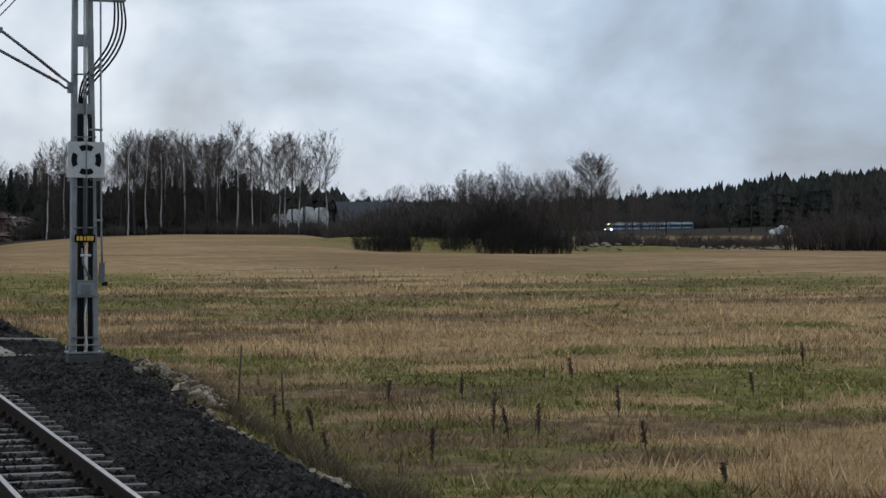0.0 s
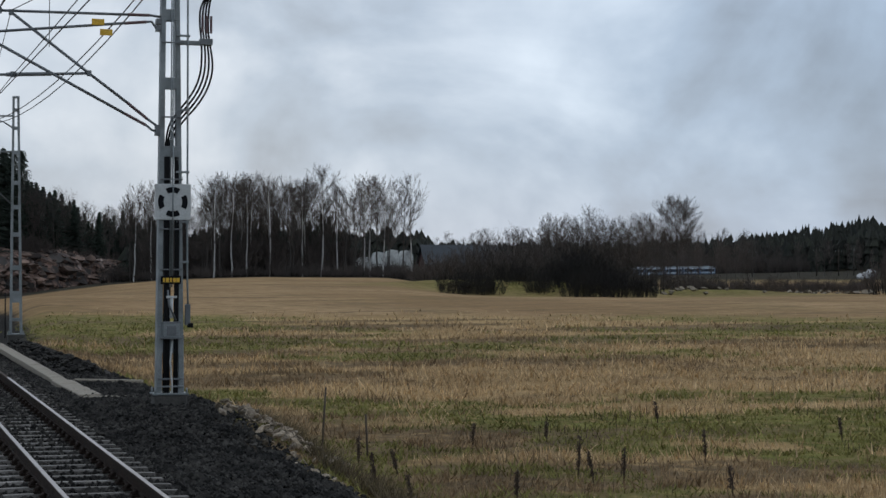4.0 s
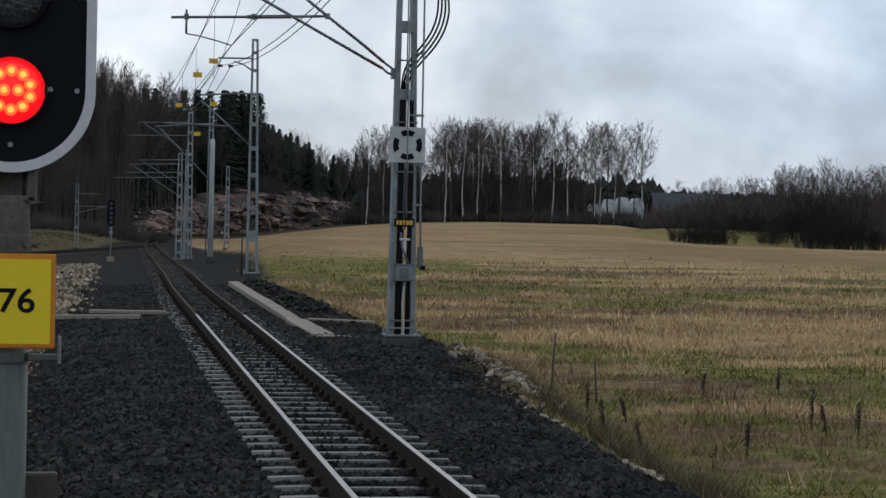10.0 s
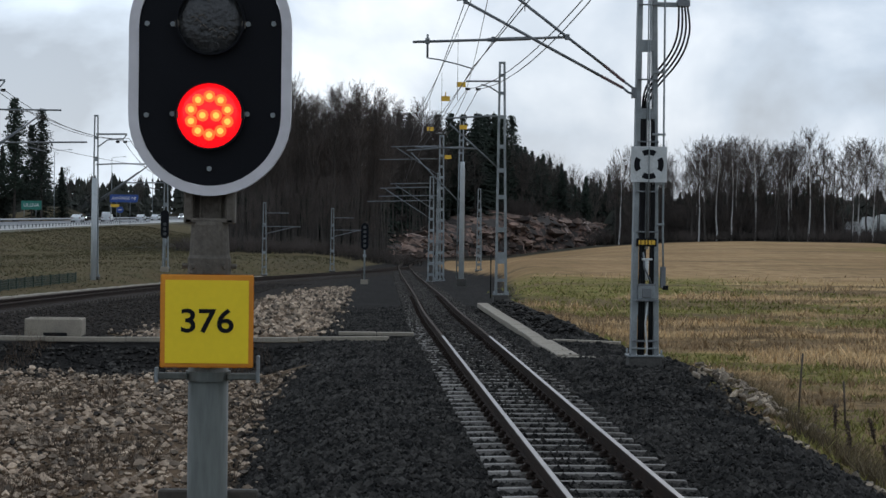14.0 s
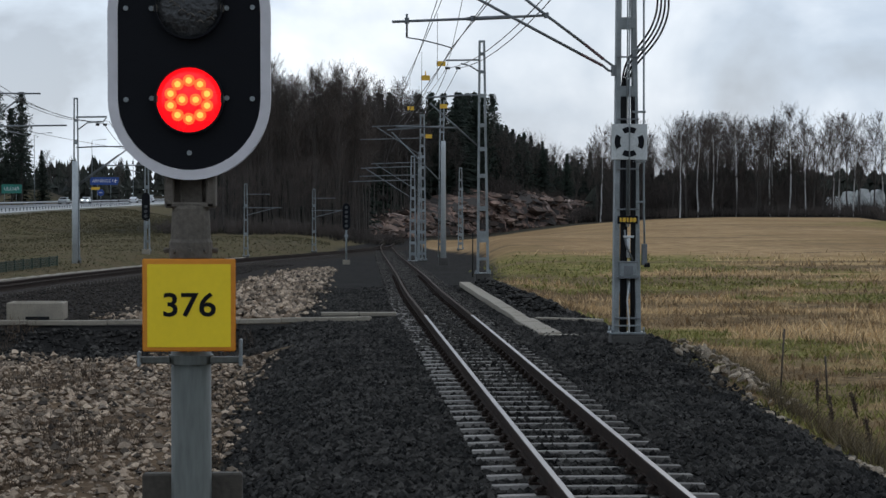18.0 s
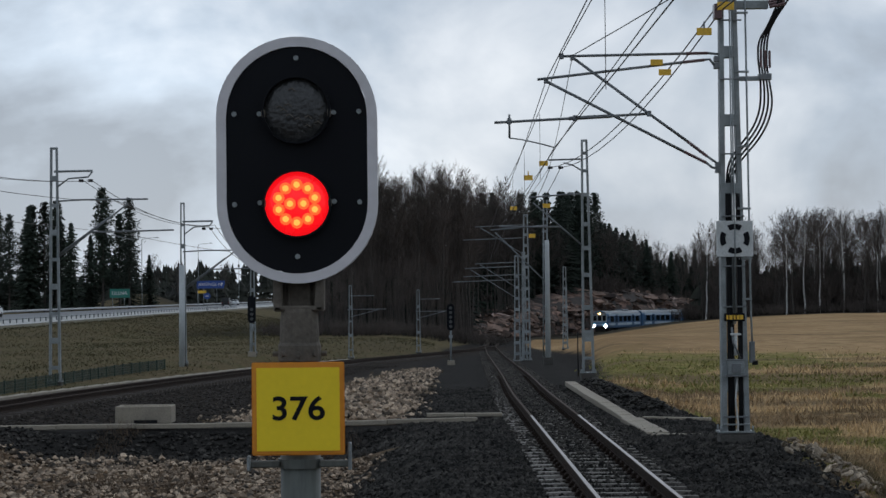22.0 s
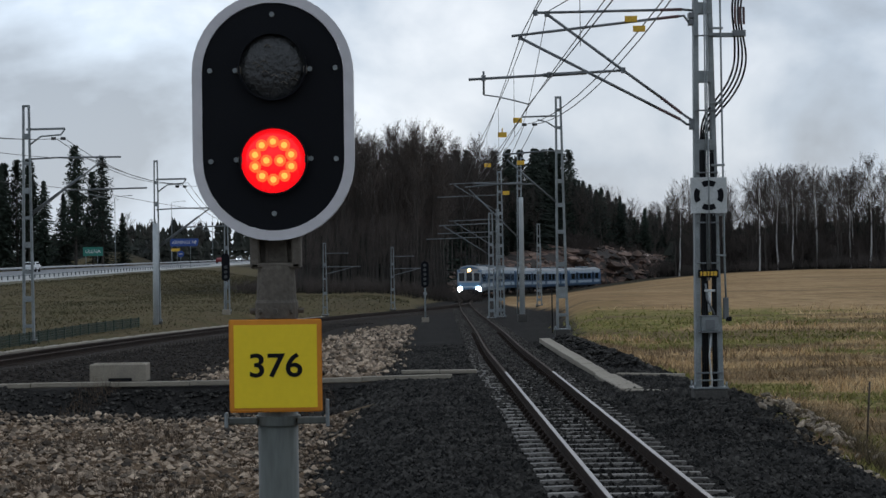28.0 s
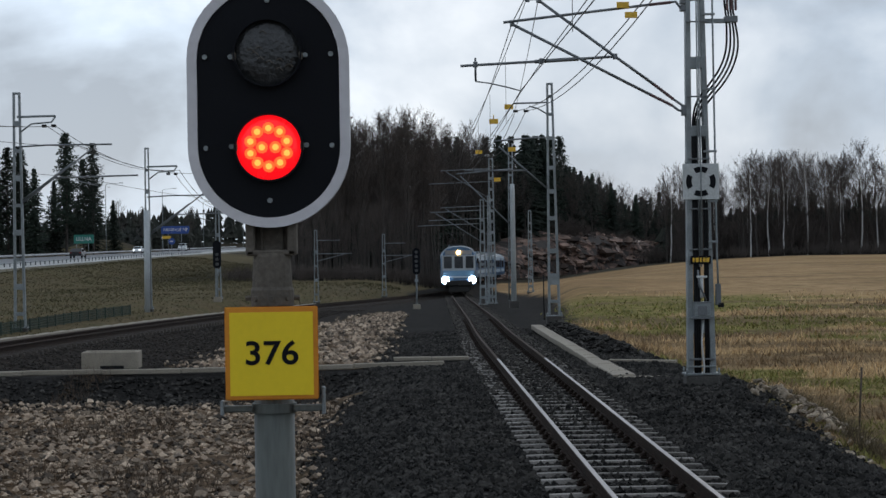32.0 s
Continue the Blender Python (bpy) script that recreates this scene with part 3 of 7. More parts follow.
def ring_slab(bm, outer, inner, y0, y1):
    for y in (y0, y1):
        o = [bm.verts.new((x, y, z)) for x, z in outer]
        i = [bm.verts.new((x, y, z)) for x, z in inner]
        for k in range(len(o)):
            j = (k + 1) % len(o)
            bm.faces.new((o[k], o[j], i[j], i[k]) if y == y1 else (o[j], o[k], i[k], i[j]))
        if y == y0:
            fo, fi = o, i
    for k in range(len(o)):
        j = (k + 1) % len(o)
        bm.faces.new((fo[k], fo[j], o[j], o[k]))
        bm.faces.new((fi[j], fi[k], i[k], i[j]))


SIG_X, SIG_Y, SIG_Z = -0.442, 6.15, 2.825
LENS_RED = mat("red_lens", (0.75, 0.004, 0.008), (0.85, 0.008, 0.012), 0.25, 0, 8, 120, 0.05)
b_ = LENS_RED.node_tree.nodes["Principled BSDF"]
b_.inputs["Emission Color"].default_value, b_.inputs["Emission Strength"].default_value = (1.0, 0.006, 0.012, 1), 0.85
LED = glow("lit_led", (1.0, 0.36, 0.06), 1.3)
HALO = glow("led_halo", (1.0, 0.11, 0.02), 1.05)
DARK_LENS = mat("dark_glass_lens", (0.018, 0.019, 0.020), (0.040, 0.041, 0.042), 0.25, 0, 14, 60, 0.3)
CAST = mat("weathered_cast_iron", (0.085, 0.073, 0.059), (0.145, 0.125, 0.102), 0.85, 0.0, 5, 60, 0.3, dirt=(0.055, 0.046, 0.037))
POLE = mat("greenish_grey_pole", (0.078, 0.086, 0.078), (0.120, 0.130, 0.118), 0.6, 0.1, 2.0, 60, 0.1, dirt=(0.070, 0.072, 0.060), stretch=(1, 1, 0.15))


def text_mesh(name, body, size, material, parent, loc, extrude=0.001, bold=0.0):
    cu = bpy.data.curves.new(name, "FONT")
    cu.body, cu.size, cu.extrude, cu.align_x, cu.align_y, cu.offset = body, size, extrude, "CENTER", "CENTER", bold
    tmp = new(name, cu)
    bpy.context.view_layer.update()
    me = bpy.data.meshes.new_from_object(tmp)
    bpy.data.objects.remove(tmp)
    me.materials.append(material)
    ob = new(name, me)
    ob.parent, ob.matrix_basis = parent, pose(*loc, 90, 0, 0)
    return ob


def make_signal():
    th = empty("railway_signal", pose(SIG_X, SIG_Y, gz(SIG_X, SIG_Y)), "black oval railway signal showing red on a grey pole", "railway signal")
    up = SIG_Z - gz(SIG_X, SIG_Y)
    W, H = 0.528, 0.812
    cz = up + 0.0
    bm = bmesh.new()
    slab(bm, [(x, z + cz) for x, z in stadium(W - 0.065, H - 0.065)], 0.0, 0.05)
    part("backboard", bm, BLACK, th, "matt black oval signal board")
    bm = bmesh.new()
    ring_slab(bm, [(x, z + cz) for x, z in stadium(W, H, 24)], [(x, z + cz) for x, z in stadium(W - 0.065, H - 0.065, 24)], -0.006, 0.056)
    part("rim", bm, WHITE, th, "dull white rim round the board")
    for dz, lit in ((0.163, False), (-0.145, True)):
        bm = bmesh.new()
        pts = [(0.112 * math.cos(a), 0.112 * math.sin(a)) for a in np.linspace(0, 2 * math.pi, 40, endpoint=False)]
        inn = [(0.106 * math.cos(a), 0.106 * math.sin(a)) for a in np.linspace(0, 2 * math.pi, 40, endpoint=False)]
        ring_slab(bm, [(x, z + cz + dz) for x, z in pts], [(x, z + cz + dz) for x, z in inn], -0.03, 0.0)
        hood = part("lens_housing", bm, BLACK, th)
        bm = bmesh.new()
        rings = []
        for r, y in ((0.106, -0.006), (0.09, -0.014), (0.06, -0.020), (0.025, -0.023)):
            rings.append([bm.verts.new((r * math.cos(a), y, r * math.sin(a) + cz + dz)) for a in np.linspace(0, 2 * math.pi, 32, endpoint=False)])
        for a, b in zip(rings, rings[1:]):
            for k in range(32):
                bm.faces.new((a[(k + 1) % 32], a[k], b[k], b[(k + 1) % 32]))
        bm.faces.new(rings[-1][::-1])
        part("lens", bm, LENS_RED if lit else DARK_LENS, hood, "glowing red lens" if lit else "dark unlit lens", True)
        if lit:
            spots = [(0.062 * math.sin(2 * math.pi * k / 10), 0.062 * math.cos(2 * math.pi * k / 10)) for k in range(10)] + [(-0.022, 0.0), (0.022, 0.0)]
            for x, z in spots:
                bm = bmesh.new()
                disc(bm, (x, -0.027, cz + dz + z), 0.0105, 0.006, "y", 12)
                led = part("led", bm, LED, hood)
                bm = bmesh.new()
                disc(bm, (x, -0.0245, cz + dz + z), 0.0195, 0.004, "y", 16)
                part("led_halo", bm, HALO, th)
        else:
            for k in range(9):
                bm = bmesh.new()
                a = random.uniform(0, 6.3)
                r = random.uniform(0.01, 0.085)
                tube(bm, [(r * math.cos(a) - 0.012, -0.0245, cz + dz + r * math.sin(a)), (r * math.cos(a), -0.0245, cz + dz + r * math.sin(a) + 0.006), (r * math.cos(a) + 0.012, -0.0245, cz + dz + r * math.sin(a) - 0.004)], 0.002, 4)
                part("scratch", bm, CAST, hood)
    for dz in (0.152, -0.142):
        for sx in (-1, 1):
            bm = bmesh.new()
            box(bm, (sx * 0.108, -0.014, cz + dz), (0.012, 0.02, 0.026), 0.003)
            part("lens_lug", bm, CAST, th)
    for x, z in ((0, 0.335), (-0.205, 0.152), (0.205, 0.158), (-0.205, -0.145), (0.205, -0.14), (-0.122, 0.152), (0.122, 0.155), (-0.122, -0.14), (0.122, -0.138), (0, -0.317)):
        bm = bmesh.new()
        disc(bm, (x, -0.004, cz + z), 0.0085, 0.01, "y", 8)
        part("screw", bm, GALV, th)
    # neck of cast iron
    bm = bmesh.new()
    box(bm, (0, 0.095, cz - 0.435), (0.150, 0.05, 0.125), 0.006)
    for s in (-1, 1):
        cheek = bmesh.new()
        box(cheek, (s * 0.068, 0.058, cz - 0.435), (0.030, 0.10, 0.125), 0.006)
        part("cheek", cheek, CAST, th)
        rib = bmesh.new()
        box(rib, (s * 0.034, 0.068, cz - 0.435), (0.008, 0.03, 0.12), 0.002)
        part("rib", rib, CAST, th)
    foot = bmesh.new()
    box(foot, (0, 0.06, cz - 0.488), (0.162, 0.104, 0.018), 0.005)
    part("foot_plate", foot, CAST, th)
    part("bracket", bm, CAST, th, "weathered cast-iron neck")
    bm = bmesh.new()
    tube(bm, [(0, 0.05, cz - 0.49), (0, 0.05, cz - 0.50), (0, 0.05, cz - 0.60), (0, 0.05, cz - 0.61), (0, 0.05, cz - 0.66)], [0.058, 0.061, 0.066, 0.071, 0.071], 24)
    part("socket", bm, CAST, th, smooth=False)
    for k in range(5):
        a = math.pi + k * math.pi / 4
        bm = bmesh.new()
        c = Vector((0.069 * math.cos(a), 0.05 + 0.069 * math.sin(a), cz - 0.637))
        tube(bm, [c, c + Vector((math.cos(a), math.sin(a), 0)) * (0.012 if k % 2 else 0.020)], 0.009, 6)
        part("bolt", bm, CAST, th)
    bm = bmesh.new()
    tube(bm, [(0, 0.05, cz - 0.64), (0, 0.05, -0.3)], 0.066, 28)
    part("pole", bm, POLE, th, "greenish grey painted steel pole", True)
    bm = bmesh.new()
    tube(bm, [(0, 0.05, cz - 0.981), (0, 0.05, cz - 1.011)], 0.074, 24)
    box(bm, (-0.115, 0.01, cz - 0.996), (0.10, 0.03, 0.022), 0.004)
    box(bm, (0.115, 0.01, cz - 0.996), (0.10, 0.03, 0.022), 0.004)
    part("clamp", bm, POLE, th)
    for s, h in ((-1, 0.05), (1, 0.09)):
        bm = bmesh.new()
        box(bm, (s * 0.165, -0.005, cz - 0.996 + h / 2 - 0.02), (0.012, 0.03, h), 0.003)
        part("clamp_end", bm, GALV, th)
    # base box low on the pole
    bm = bmesh.new()
    box(bm, (0.0, 0.10, cz - 1.44), (0.33, 0.05, 0.12), 0.006)
    part("terminal_box", bm, mat("dark_brown_box", (0.045, 0.038, 0.030), (0.075, 0.064, 0.050), 0.8, 0, 4, 50, 0.2), th, "dark brown terminal box")
    plate = bmesh.new()
    zc = up + (2.012 - SIG_Z)
    box(plate, (0, -0.035, zc), (0.302, 0.006, 0.302), 0.004)
    pl = part("number_plate", plate, ORANGE, th, "yellow number plate with orange border")
    bm = bmesh.new()
    box(bm, (0, -0.040, zc - 0.002), (0.270, 0.003, 0.270))
    part("plate_face", bm, YELLOW, pl)
    text_mesh("numeral", "376", 0.107, BLACK, pl, (0, -0.0425, zc - 0.003), 0.0008, 0.0016).scale = (1.11, 1.0, 1.0)
    return th


make_signal()



# ---- overhead line masts ----
RED_INS = mat("red_brown_insulator", (0.095, 0.055, 0.058), (0.15, 0.082, 0.084), 0.35, 0, 6, 60, 0.05)
TAG = mat("yellow_tag", (0.72, 0.42, 0.03), (0.80, 0.49, 0.05), 0.5, 0, 4, 60, 0.05)
TUBE = mat("dark_grey_tube", (0.13, 0.14, 0.15), (0.20, 0.215, 0.225), 0.5, 0.3, 3, 60, 0.1)
WIRE = mat("dark_copper_wire", (0.05, 0.048, 0.045), (0.08, 0.075, 0.07), 0.6, 0.4, 3, 60, 0)
PLATE_W = mat("white_enamel_plate", (0.50, 0.52, 0.52), (0.60, 0.62, 0.62), 0.5, 0, 3, 50, 0.05, dirt=(0.38, 0.4, 0.4))


def eased(pts, rounds=2):
    """Corner cutting, to turn a kinked line into a soft bend."""
    pts = [Vector(p) for p in pts]
    for _ in range(rounds):
        nxt = [pts[0]]
        for a, b in zip(pts, pts[1:]):
            nxt += [a.lerp(b, 0.25), a.lerp(b, 0.75)]
        pts = nxt + [pts[-1]]
    return pts


def rod(name, pts, r, material, parent, label="", n=6):
    bm = bmesh.new()
    tube(bm, pts, r, n)
    return part(name, bm, material, parent, label, True)


def block(name, c, s, material, parent, label="", bevel=0.004):
    bm = bmesh.new()
    box(bm, c, s, bevel)
    return part(name, bm, material, parent, label)


def insulator(parent, a, b, r=0.029, discs=10):
    """Ribbed insulator between two points."""
    a, b = Vector(a), Vector(b)
    pts, rad = [], []
    for i in range(discs * 2 + 1):
        pts.append(a.lerp(b, i / (discs * 2)))
        rad.append(r if i % 2 else r * 0.75)
    bm = bmesh.new()
    tube(bm, pts, rad, 8)
    return part("insulator", bm, RED_INS, parent)


def lattice(x, y, z0, h, w0, w1, battens, label, depth=0.20, shift=0.0, group="line masts"):
    """Two steel legs tied by batten plates, narrowing upwards; shift moves the top sideways."""
    th = empty("line_mast", pose(x, y, z0), label, "line mast", group)
    leg = w0 * 0.195
    for s in (-1, 1):
        bm = bmesh.new()
        xa, xb = s * (w0 - leg) / 2, s * (w1 - leg * 0.85) / 2 + shift
        lo = [bm.verts.new((xa + a * leg / 2, b * depth / 2, 0)) for a, b in ((-1, -1), (1, -1), (1, 1), (-1, 1))]
        hi = [bm.verts.new((xb + a * leg * 0.42, b * depth * 0.4, h)) for a, b in ((-1, -1), (1, -1), (1, 1), (-1, 1))]
        for k in range(4):
            bm.faces.new((lo[k], lo[(k + 1) % 4], hi[(k + 1) % 4], hi[k]))
        bm.faces.new(hi)
        bm.faces.new(lo[::-1])
        bmesh.ops.bevel(bm, geom=[e for e in bm.edges if abs(e.verts[0].co.z - e.verts[1].co.z) > 1], offset=0.008, segments=1, affect="EDGES")
        part("leg", bm, GALV, th)
    for z, hh in battens:
        f = z / h
        w, dd = w0 + (w1 - w0) * f, depth * (1 - 0.2 * f)
        for s in (-1, 1):
            block("batten", (shift * f, s * (dd / 2 + 0.003), z), (w * 0.98, 0.008, hh), GALV, th, "", 0.002)
    block("cap", (shift, 0, h - 0.03), (w1, depth * 0.8, 0.07), GALV, th)
    block("base_plate", (0, 0, 0.02), (w0 + 0.12, depth + 0.2, 0.03), GALV, th)
    for s in (-1, 1):
        for k in (-1, 1):
            rod("anchor_bolt", [(s * (w0 / 2 + 0.03), k * (depth / 2 + 0.06), 0.03), (s * (w0 / 2 + 0.03), k * (depth / 2 + 0.06), 0.12)], 0.016, GALV, th)
    block("foundation", (0, 0, -0.35), (w0 + 0.08, depth + 0.2, 0.7), mat("dark_damp_concrete", (0.045, 0.042, 0.038), (0.075, 0.07, 0.063), 0.9, 0, 2, 30, 0.3), th, "concrete mast foundation", 0.03)
    return th


def hung(parent, x, y, z):
    """World place in the space of a mast that stands unturned."""
    o = parent.matrix_world.translation
    return Vector((x - o.x, y - o.y, z - o.z))


def cantilever(m, y, k=1.0, ox=0.0, oz=0.0, x0=4.6, flip=1, tags=True):
    """Tubular bracket arm over the track, with registration tube, steady arm and insulators. x0: the mast's side."""
    def P(x, z, dy=0.0):
        return hung(m, x0 + flip * (x - 4.6) * k + ox, y + dy, z * 1.0 + oz)
    arm = rod("top_tube", [P(2.05, 6.24), P(4.1, 6.265)], 0.022, TUBE, m)
    insulator(arm, P(4.1, 6.265), P(4.45, 6.27))
    rod("tube_end", [P(4.45, 6.27), P(4.62, 6.25)], 0.02, TUBE, arm)
    arm = rod("second_tube", [P(1.7, 5.87), P(4.05, 6.125)], 0.022, TUBE, m)
    insulator(arm, P(4.05, 6.125), P(4.4, 6.16))
    rod("tube_end", [P(4.4, 6.16), P(4.48, 6.17), P(4.56, 6.06), P(4.62, 6.06)], 0.02, TUBE, arm)
    st = rod("strut", [P(2.27, 6.22), P(3.49, 5.3), P(4.1, 4.85)], 0.024, TUBE, m)
    insulator(st, P(4.1, 4.85), P(4.42, 4.6))
    rod("tube_end", [P(4.42, 4.6), P(4.62, 4.46)], 0.02, TUBE, st)
    st = rod("strut", [P(1.84, 5.84), P(4.05, 4.68)], 0.024, TUBE, m)
    insulator(st, P(4.05, 4.68), P(4.4, 4.5))
    rod("tube_end", [P(4.4, 4.5), P(4.5, 4.42), P(4.62, 4.40)], 0.02, TUBE, st)
    reg = rod("registration_tube", [P(1.0, 5.18), P(2.2, 5.235), P(3.5, 5.3)], 0.022, TUBE, m)
    rod("sleeve", [P(2.2, 5.235), P(2.9, 5.27)], 0.032, TUBE, reg)
    rod("drop_bracket", [P(1.24, 5.31), P(1.24, 4.93)], 0.018, TUBE, m)
    rod("steady_arm", [P(1.24, 4.93), P(1.45, 4.90), P(1.75, 4.83), P(1.96, 4.77)], 0.011, TUBE, m)
    for x, z in ((2.09, 6.24), (2.27, 6.22), (1.84, 5.85), (2.3, 5.24), (3.49, 5.3), (1.24, 5.2)):
        block("clamp", P(x, z), (0.07, 0.07, 0.09), TUBE, m)
    if tags:
        for x, z in ((3.62, 6.12), (3.75, 5.96)):
            block("tag", P(x, z, -0.05), (0.20, 0.012, 0.10), TAG, m, "yellow warning tag")


def line_wire(name, pts, r, label, sag=0.0, group="overhead wires"):
    full = []
    for a, b in zip(pts, pts[1:]):
        a, b = Vector(a), Vector(b)
        n = 10
        for i in range(n):
            f = i / n
            full.append(a.lerp(b, f) - Vector((0, 0, sag * 4 * f * (1 - f))))
    full.append(Vector(pts[-1]))
    bm = bmesh.new()
    tube(bm, full, r, 4)
    ob = bm_obj(name, bm, WIRE, None, "", True)
    return tagged(ob, label, "wire", group)


# the near mast with its cables and plates
near_mast = lattice(4.805, 30.1, 0.16, 7.45, 0.45, 0.27, [(0.8, 0.26), (1.84, 0.02), (3.92, 0.17), (5.02, 0.18), (6.12, 0.18), (7.0, 0.16)], "tall grey steel lattice mast carrying cables and a white plate", 0.22, -0.035)
cantilever(near_mast, 30.1)
for z in (6.17, 6.06, 4.46, 4.38):
    block("hinge", hung(near_mast, 4.62, 30.1, z), (0.14, 0.16, 0.09), TUBE, near_mast)
pl = block("marker_plate", hung(near_mast, 4.815, 29.93, 3.265), (0.585, 0.012, 0.575), PLATE_W, near_mast, "white plate with four black arc segments")
for k in range(4):
    bm = bmesh.new()
    a0 = k * math.pi / 2
    outer = [(0.240 * math.cos(a0 + a), 0.240 * math.sin(a0 + a)) for a in np.linspace(-0.52, 0.52, 9)]
    inner = [(0.150 * math.cos(a0 + a), 0.150 * math.sin(a0 + a)) for a in np.linspace(0.52, -0.52, 9)]
    slab(bm, outer + inner, -0.004, 0.0, 0)
    ob = part("arc_segment", bm, BLACK, pl)
    ob.location = hung(near_mast, 4.815, 29.922, 3.265)
rod("conduit", [hung(near_mast, 4.815, 29.905, 4.3), hung(near_mast, 4.815, 29.905, 2.1)], 0.010, GALV, near_mast)
idp = block("id_plate", hung(near_mast, 4.795, 29.94, 2.01), (0.33, 0.01, 0.13), BLACK, near_mast, "black plate with yellow bars")
for k, w in enumerate((0.03, 0.05, 0.03, 0.045, 0.05)):
    block("bar", hung(near_mast, 4.68 + k * 0.057, 29.932, 2.01), (w, 0.004, 0.07), TAG, idp, "", 0.0)
block("junction_box", hung(near_mast, 4.80, 29.93, 1.21), (0.26, 0.12, 0.22), GALV, near_mast, "grey junction box")
block("box_lid", hung(near_mast, 4.80, 29.86, 1.20), (0.15, 0.02, 0.15), TUBE, near_mast)
for k, x in enumerate((4.70, 4.735, 4.77, 4.87, 4.905)):
    rod("cable", [hung(near_mast, x, 29.99, 0.0), hung(near_mast, x, 29.99, 1.0), hung(near_mast, x + 0.01, 29.99, 2.6), hung(near_mast, x, 30.02, 4.0)], 0.023, RUBBER, near_mast)
for k in range(2):
    rod("conduit", [hung(near_mast, 4.785 + 0.03 * k, 29.95, 7.3), hung(near_mast, 4.78 + 0.03 * k, 29.95, 1.9)], 0.012, GALV, near_mast)
rod("post_insulator", [hung(near_mast, 4.80, 29.90, 1.40), hung(near_mast, 4.80, 29.90, 1.72)], 0.028, PLATE_W, near_mast, "pale post insulator", 8)
block("terminal", hung(near_mast, 4.80, 29.88, 1.74), (0.17, 0.03, 0.035), PLATE_W, near_mast)
rod("link_rod", [hung(near_mast, 4.74, 29.90, 1.85), hung(near_mast, 4.76, 29.88, 1.6), hung(near_mast, 4.87, 29.88, 1.36)], 0.016, TUBE, near_mast)
block("box_flange", hung(near_mast, 4.80, 29.91, 1.33), (0.30, 0.10, 0.025), TUBE, near_mast)
block("box_flange", hung(near_mast, 4.80, 29.91, 1.08), (0.34, 0.14, 0.03), TUBE, near_mast)
rod("earth_cable", [hung(near_mast, 4.83, 29.96, 1.05), hung(near_mast, 4.79, 29.93, 0.7), hung(near_mast, 4.83, 29.95, 0.3), hung(near_mast, 4.80, 29.97, 0.0)], 0.014, PLATE_W, near_mast, "pale earth cable")
block("kick_plate", hung(near_mast, 4.80, 29.97, 0.42), (0.40, 0.04, 0.03), TUBE, near_mast)
block("kick_plate", hung(near_mast, 4.80, 29.97, 0.30), (0.44, 0.05, 0.025), GALV, near_mast)
rod("pull_rod", [hung(near_mast, 5.05, 30.02, 7.25), hung(near_mast, 5.07, 30.02, 2.2), hung(near_mast, 5.09, 30.02, 1.35)], 0.016, GALV, near_mast, "long steel operating rod")
block("rod_drive", hung(near_mast, 5.08, 30.02, 1.45), (0.08, 0.10, 0.34), TUBE, near_mast)
block("rod_handle", hung(near_mast, 5.12, 30.0, 1.28), (0.09, 0.06, 0.07), RUBBER, near_mast)
for z in (2.95, 3.75, 4.75, 5.95, 6.9, 2.3):
    block("rod_guide", hung(near_mast, 4.98, 30.0, z), (0.22, 0.04, 0.035), GALV, near_mast)
    block("cross_bar", hung(near_mast, 4.80, 29.97, z - 0.12), (0.36, 0.03, 0.025), TUBE, near_mast)
br = block("side_bracket", hung(near_mast, 5.15, 30.1, 7.04), (0.56, 0.12, 0.13), GALV, near_mast, "steel side bracket")
for k in range(3):
    insulator(br, hung(near_mast, 5.45, 30.05 + 0.06 * k, 7.0 + 0.05 * k), hung(near_mast, 5.70, 30.05 + 0.06 * k, 7.05 + 0.05 * k), 0.03, 4)
block("side_arm", hung(near_mast, 5.14, 30.1, 5.85), (0.50, 0.07, 0.07), GALV, near_mast)
block("cable_clamp", hung(near_mast, 5.36, 30.08, 5.87), (0.20, 0.16, 0.10), TUBE, near_mast)
OUTER = [(5.62, 6.96), (5.51, 6.75), (5.42, 6.51), (5.40, 6.08), (5.44, 5.84), (5.49, 5.53), (5.47, 5.32), (5.39, 5.08), (5.24, 4.84), (5.05, 4.63), (4.86, 4.39)]
INNER = [(5.59, 6.96), (5.42, 6.69), (5.26, 6.45), (5.25, 6.17), (5.28, 5.93), (5.29, 5.69), (5.28, 5.38), (5.19, 5.11), (5.05, 4.90), (4.90, 4.72), (4.74, 4.48)]
for k in range(4):
    o = k / 3
    run = [(a[0] + (b[0] - a[0]) * o, a[1] + (b[1] - a[1]) * o) for a, b in zip(INNER, OUTER)]
    cab = rod("feeder_cable", eased([hung(near_mast, x, 30.05 + 0.03 * k, z) for x, z in [(5.66 + 0.09 * k, 7.35), (5.60 + 0.05 * k, 7.1)] + run[1:] + [(4.70 + 0.03 * k, 4.0), (4.70 + 0.03 * k, 3.8)]]), 0.0165, RUBBER, near_mast, "thick black feeder cable", 6)
    if k < 3:
        x = 5.30 + 0.075 * k
        insulator(cab, hung(near_mast, x, 30.05 + 0.03 * k, 6.02), hung(near_mast, x, 30.05 + 0.03 * k, 6.30), 0.024, 10)
block("tag", hung(near_mast, 4.37, 29.9, 6.59), (0.24, 0.012, 0.12), TAG, near_mast, "yellow warning tag")
rod("tag_hook", [hung(near_mast, 4.37, 29.9, 6.64), hung(near_mast, 4.37, 29.9, 6.75)], 0.014, TUBE, near_mast)
block("tag", hung(near_mast, 4.72, 29.9, 7.0), (0.27, 0.012, 0.13), TAG, near_mast, "yellow warning tag")
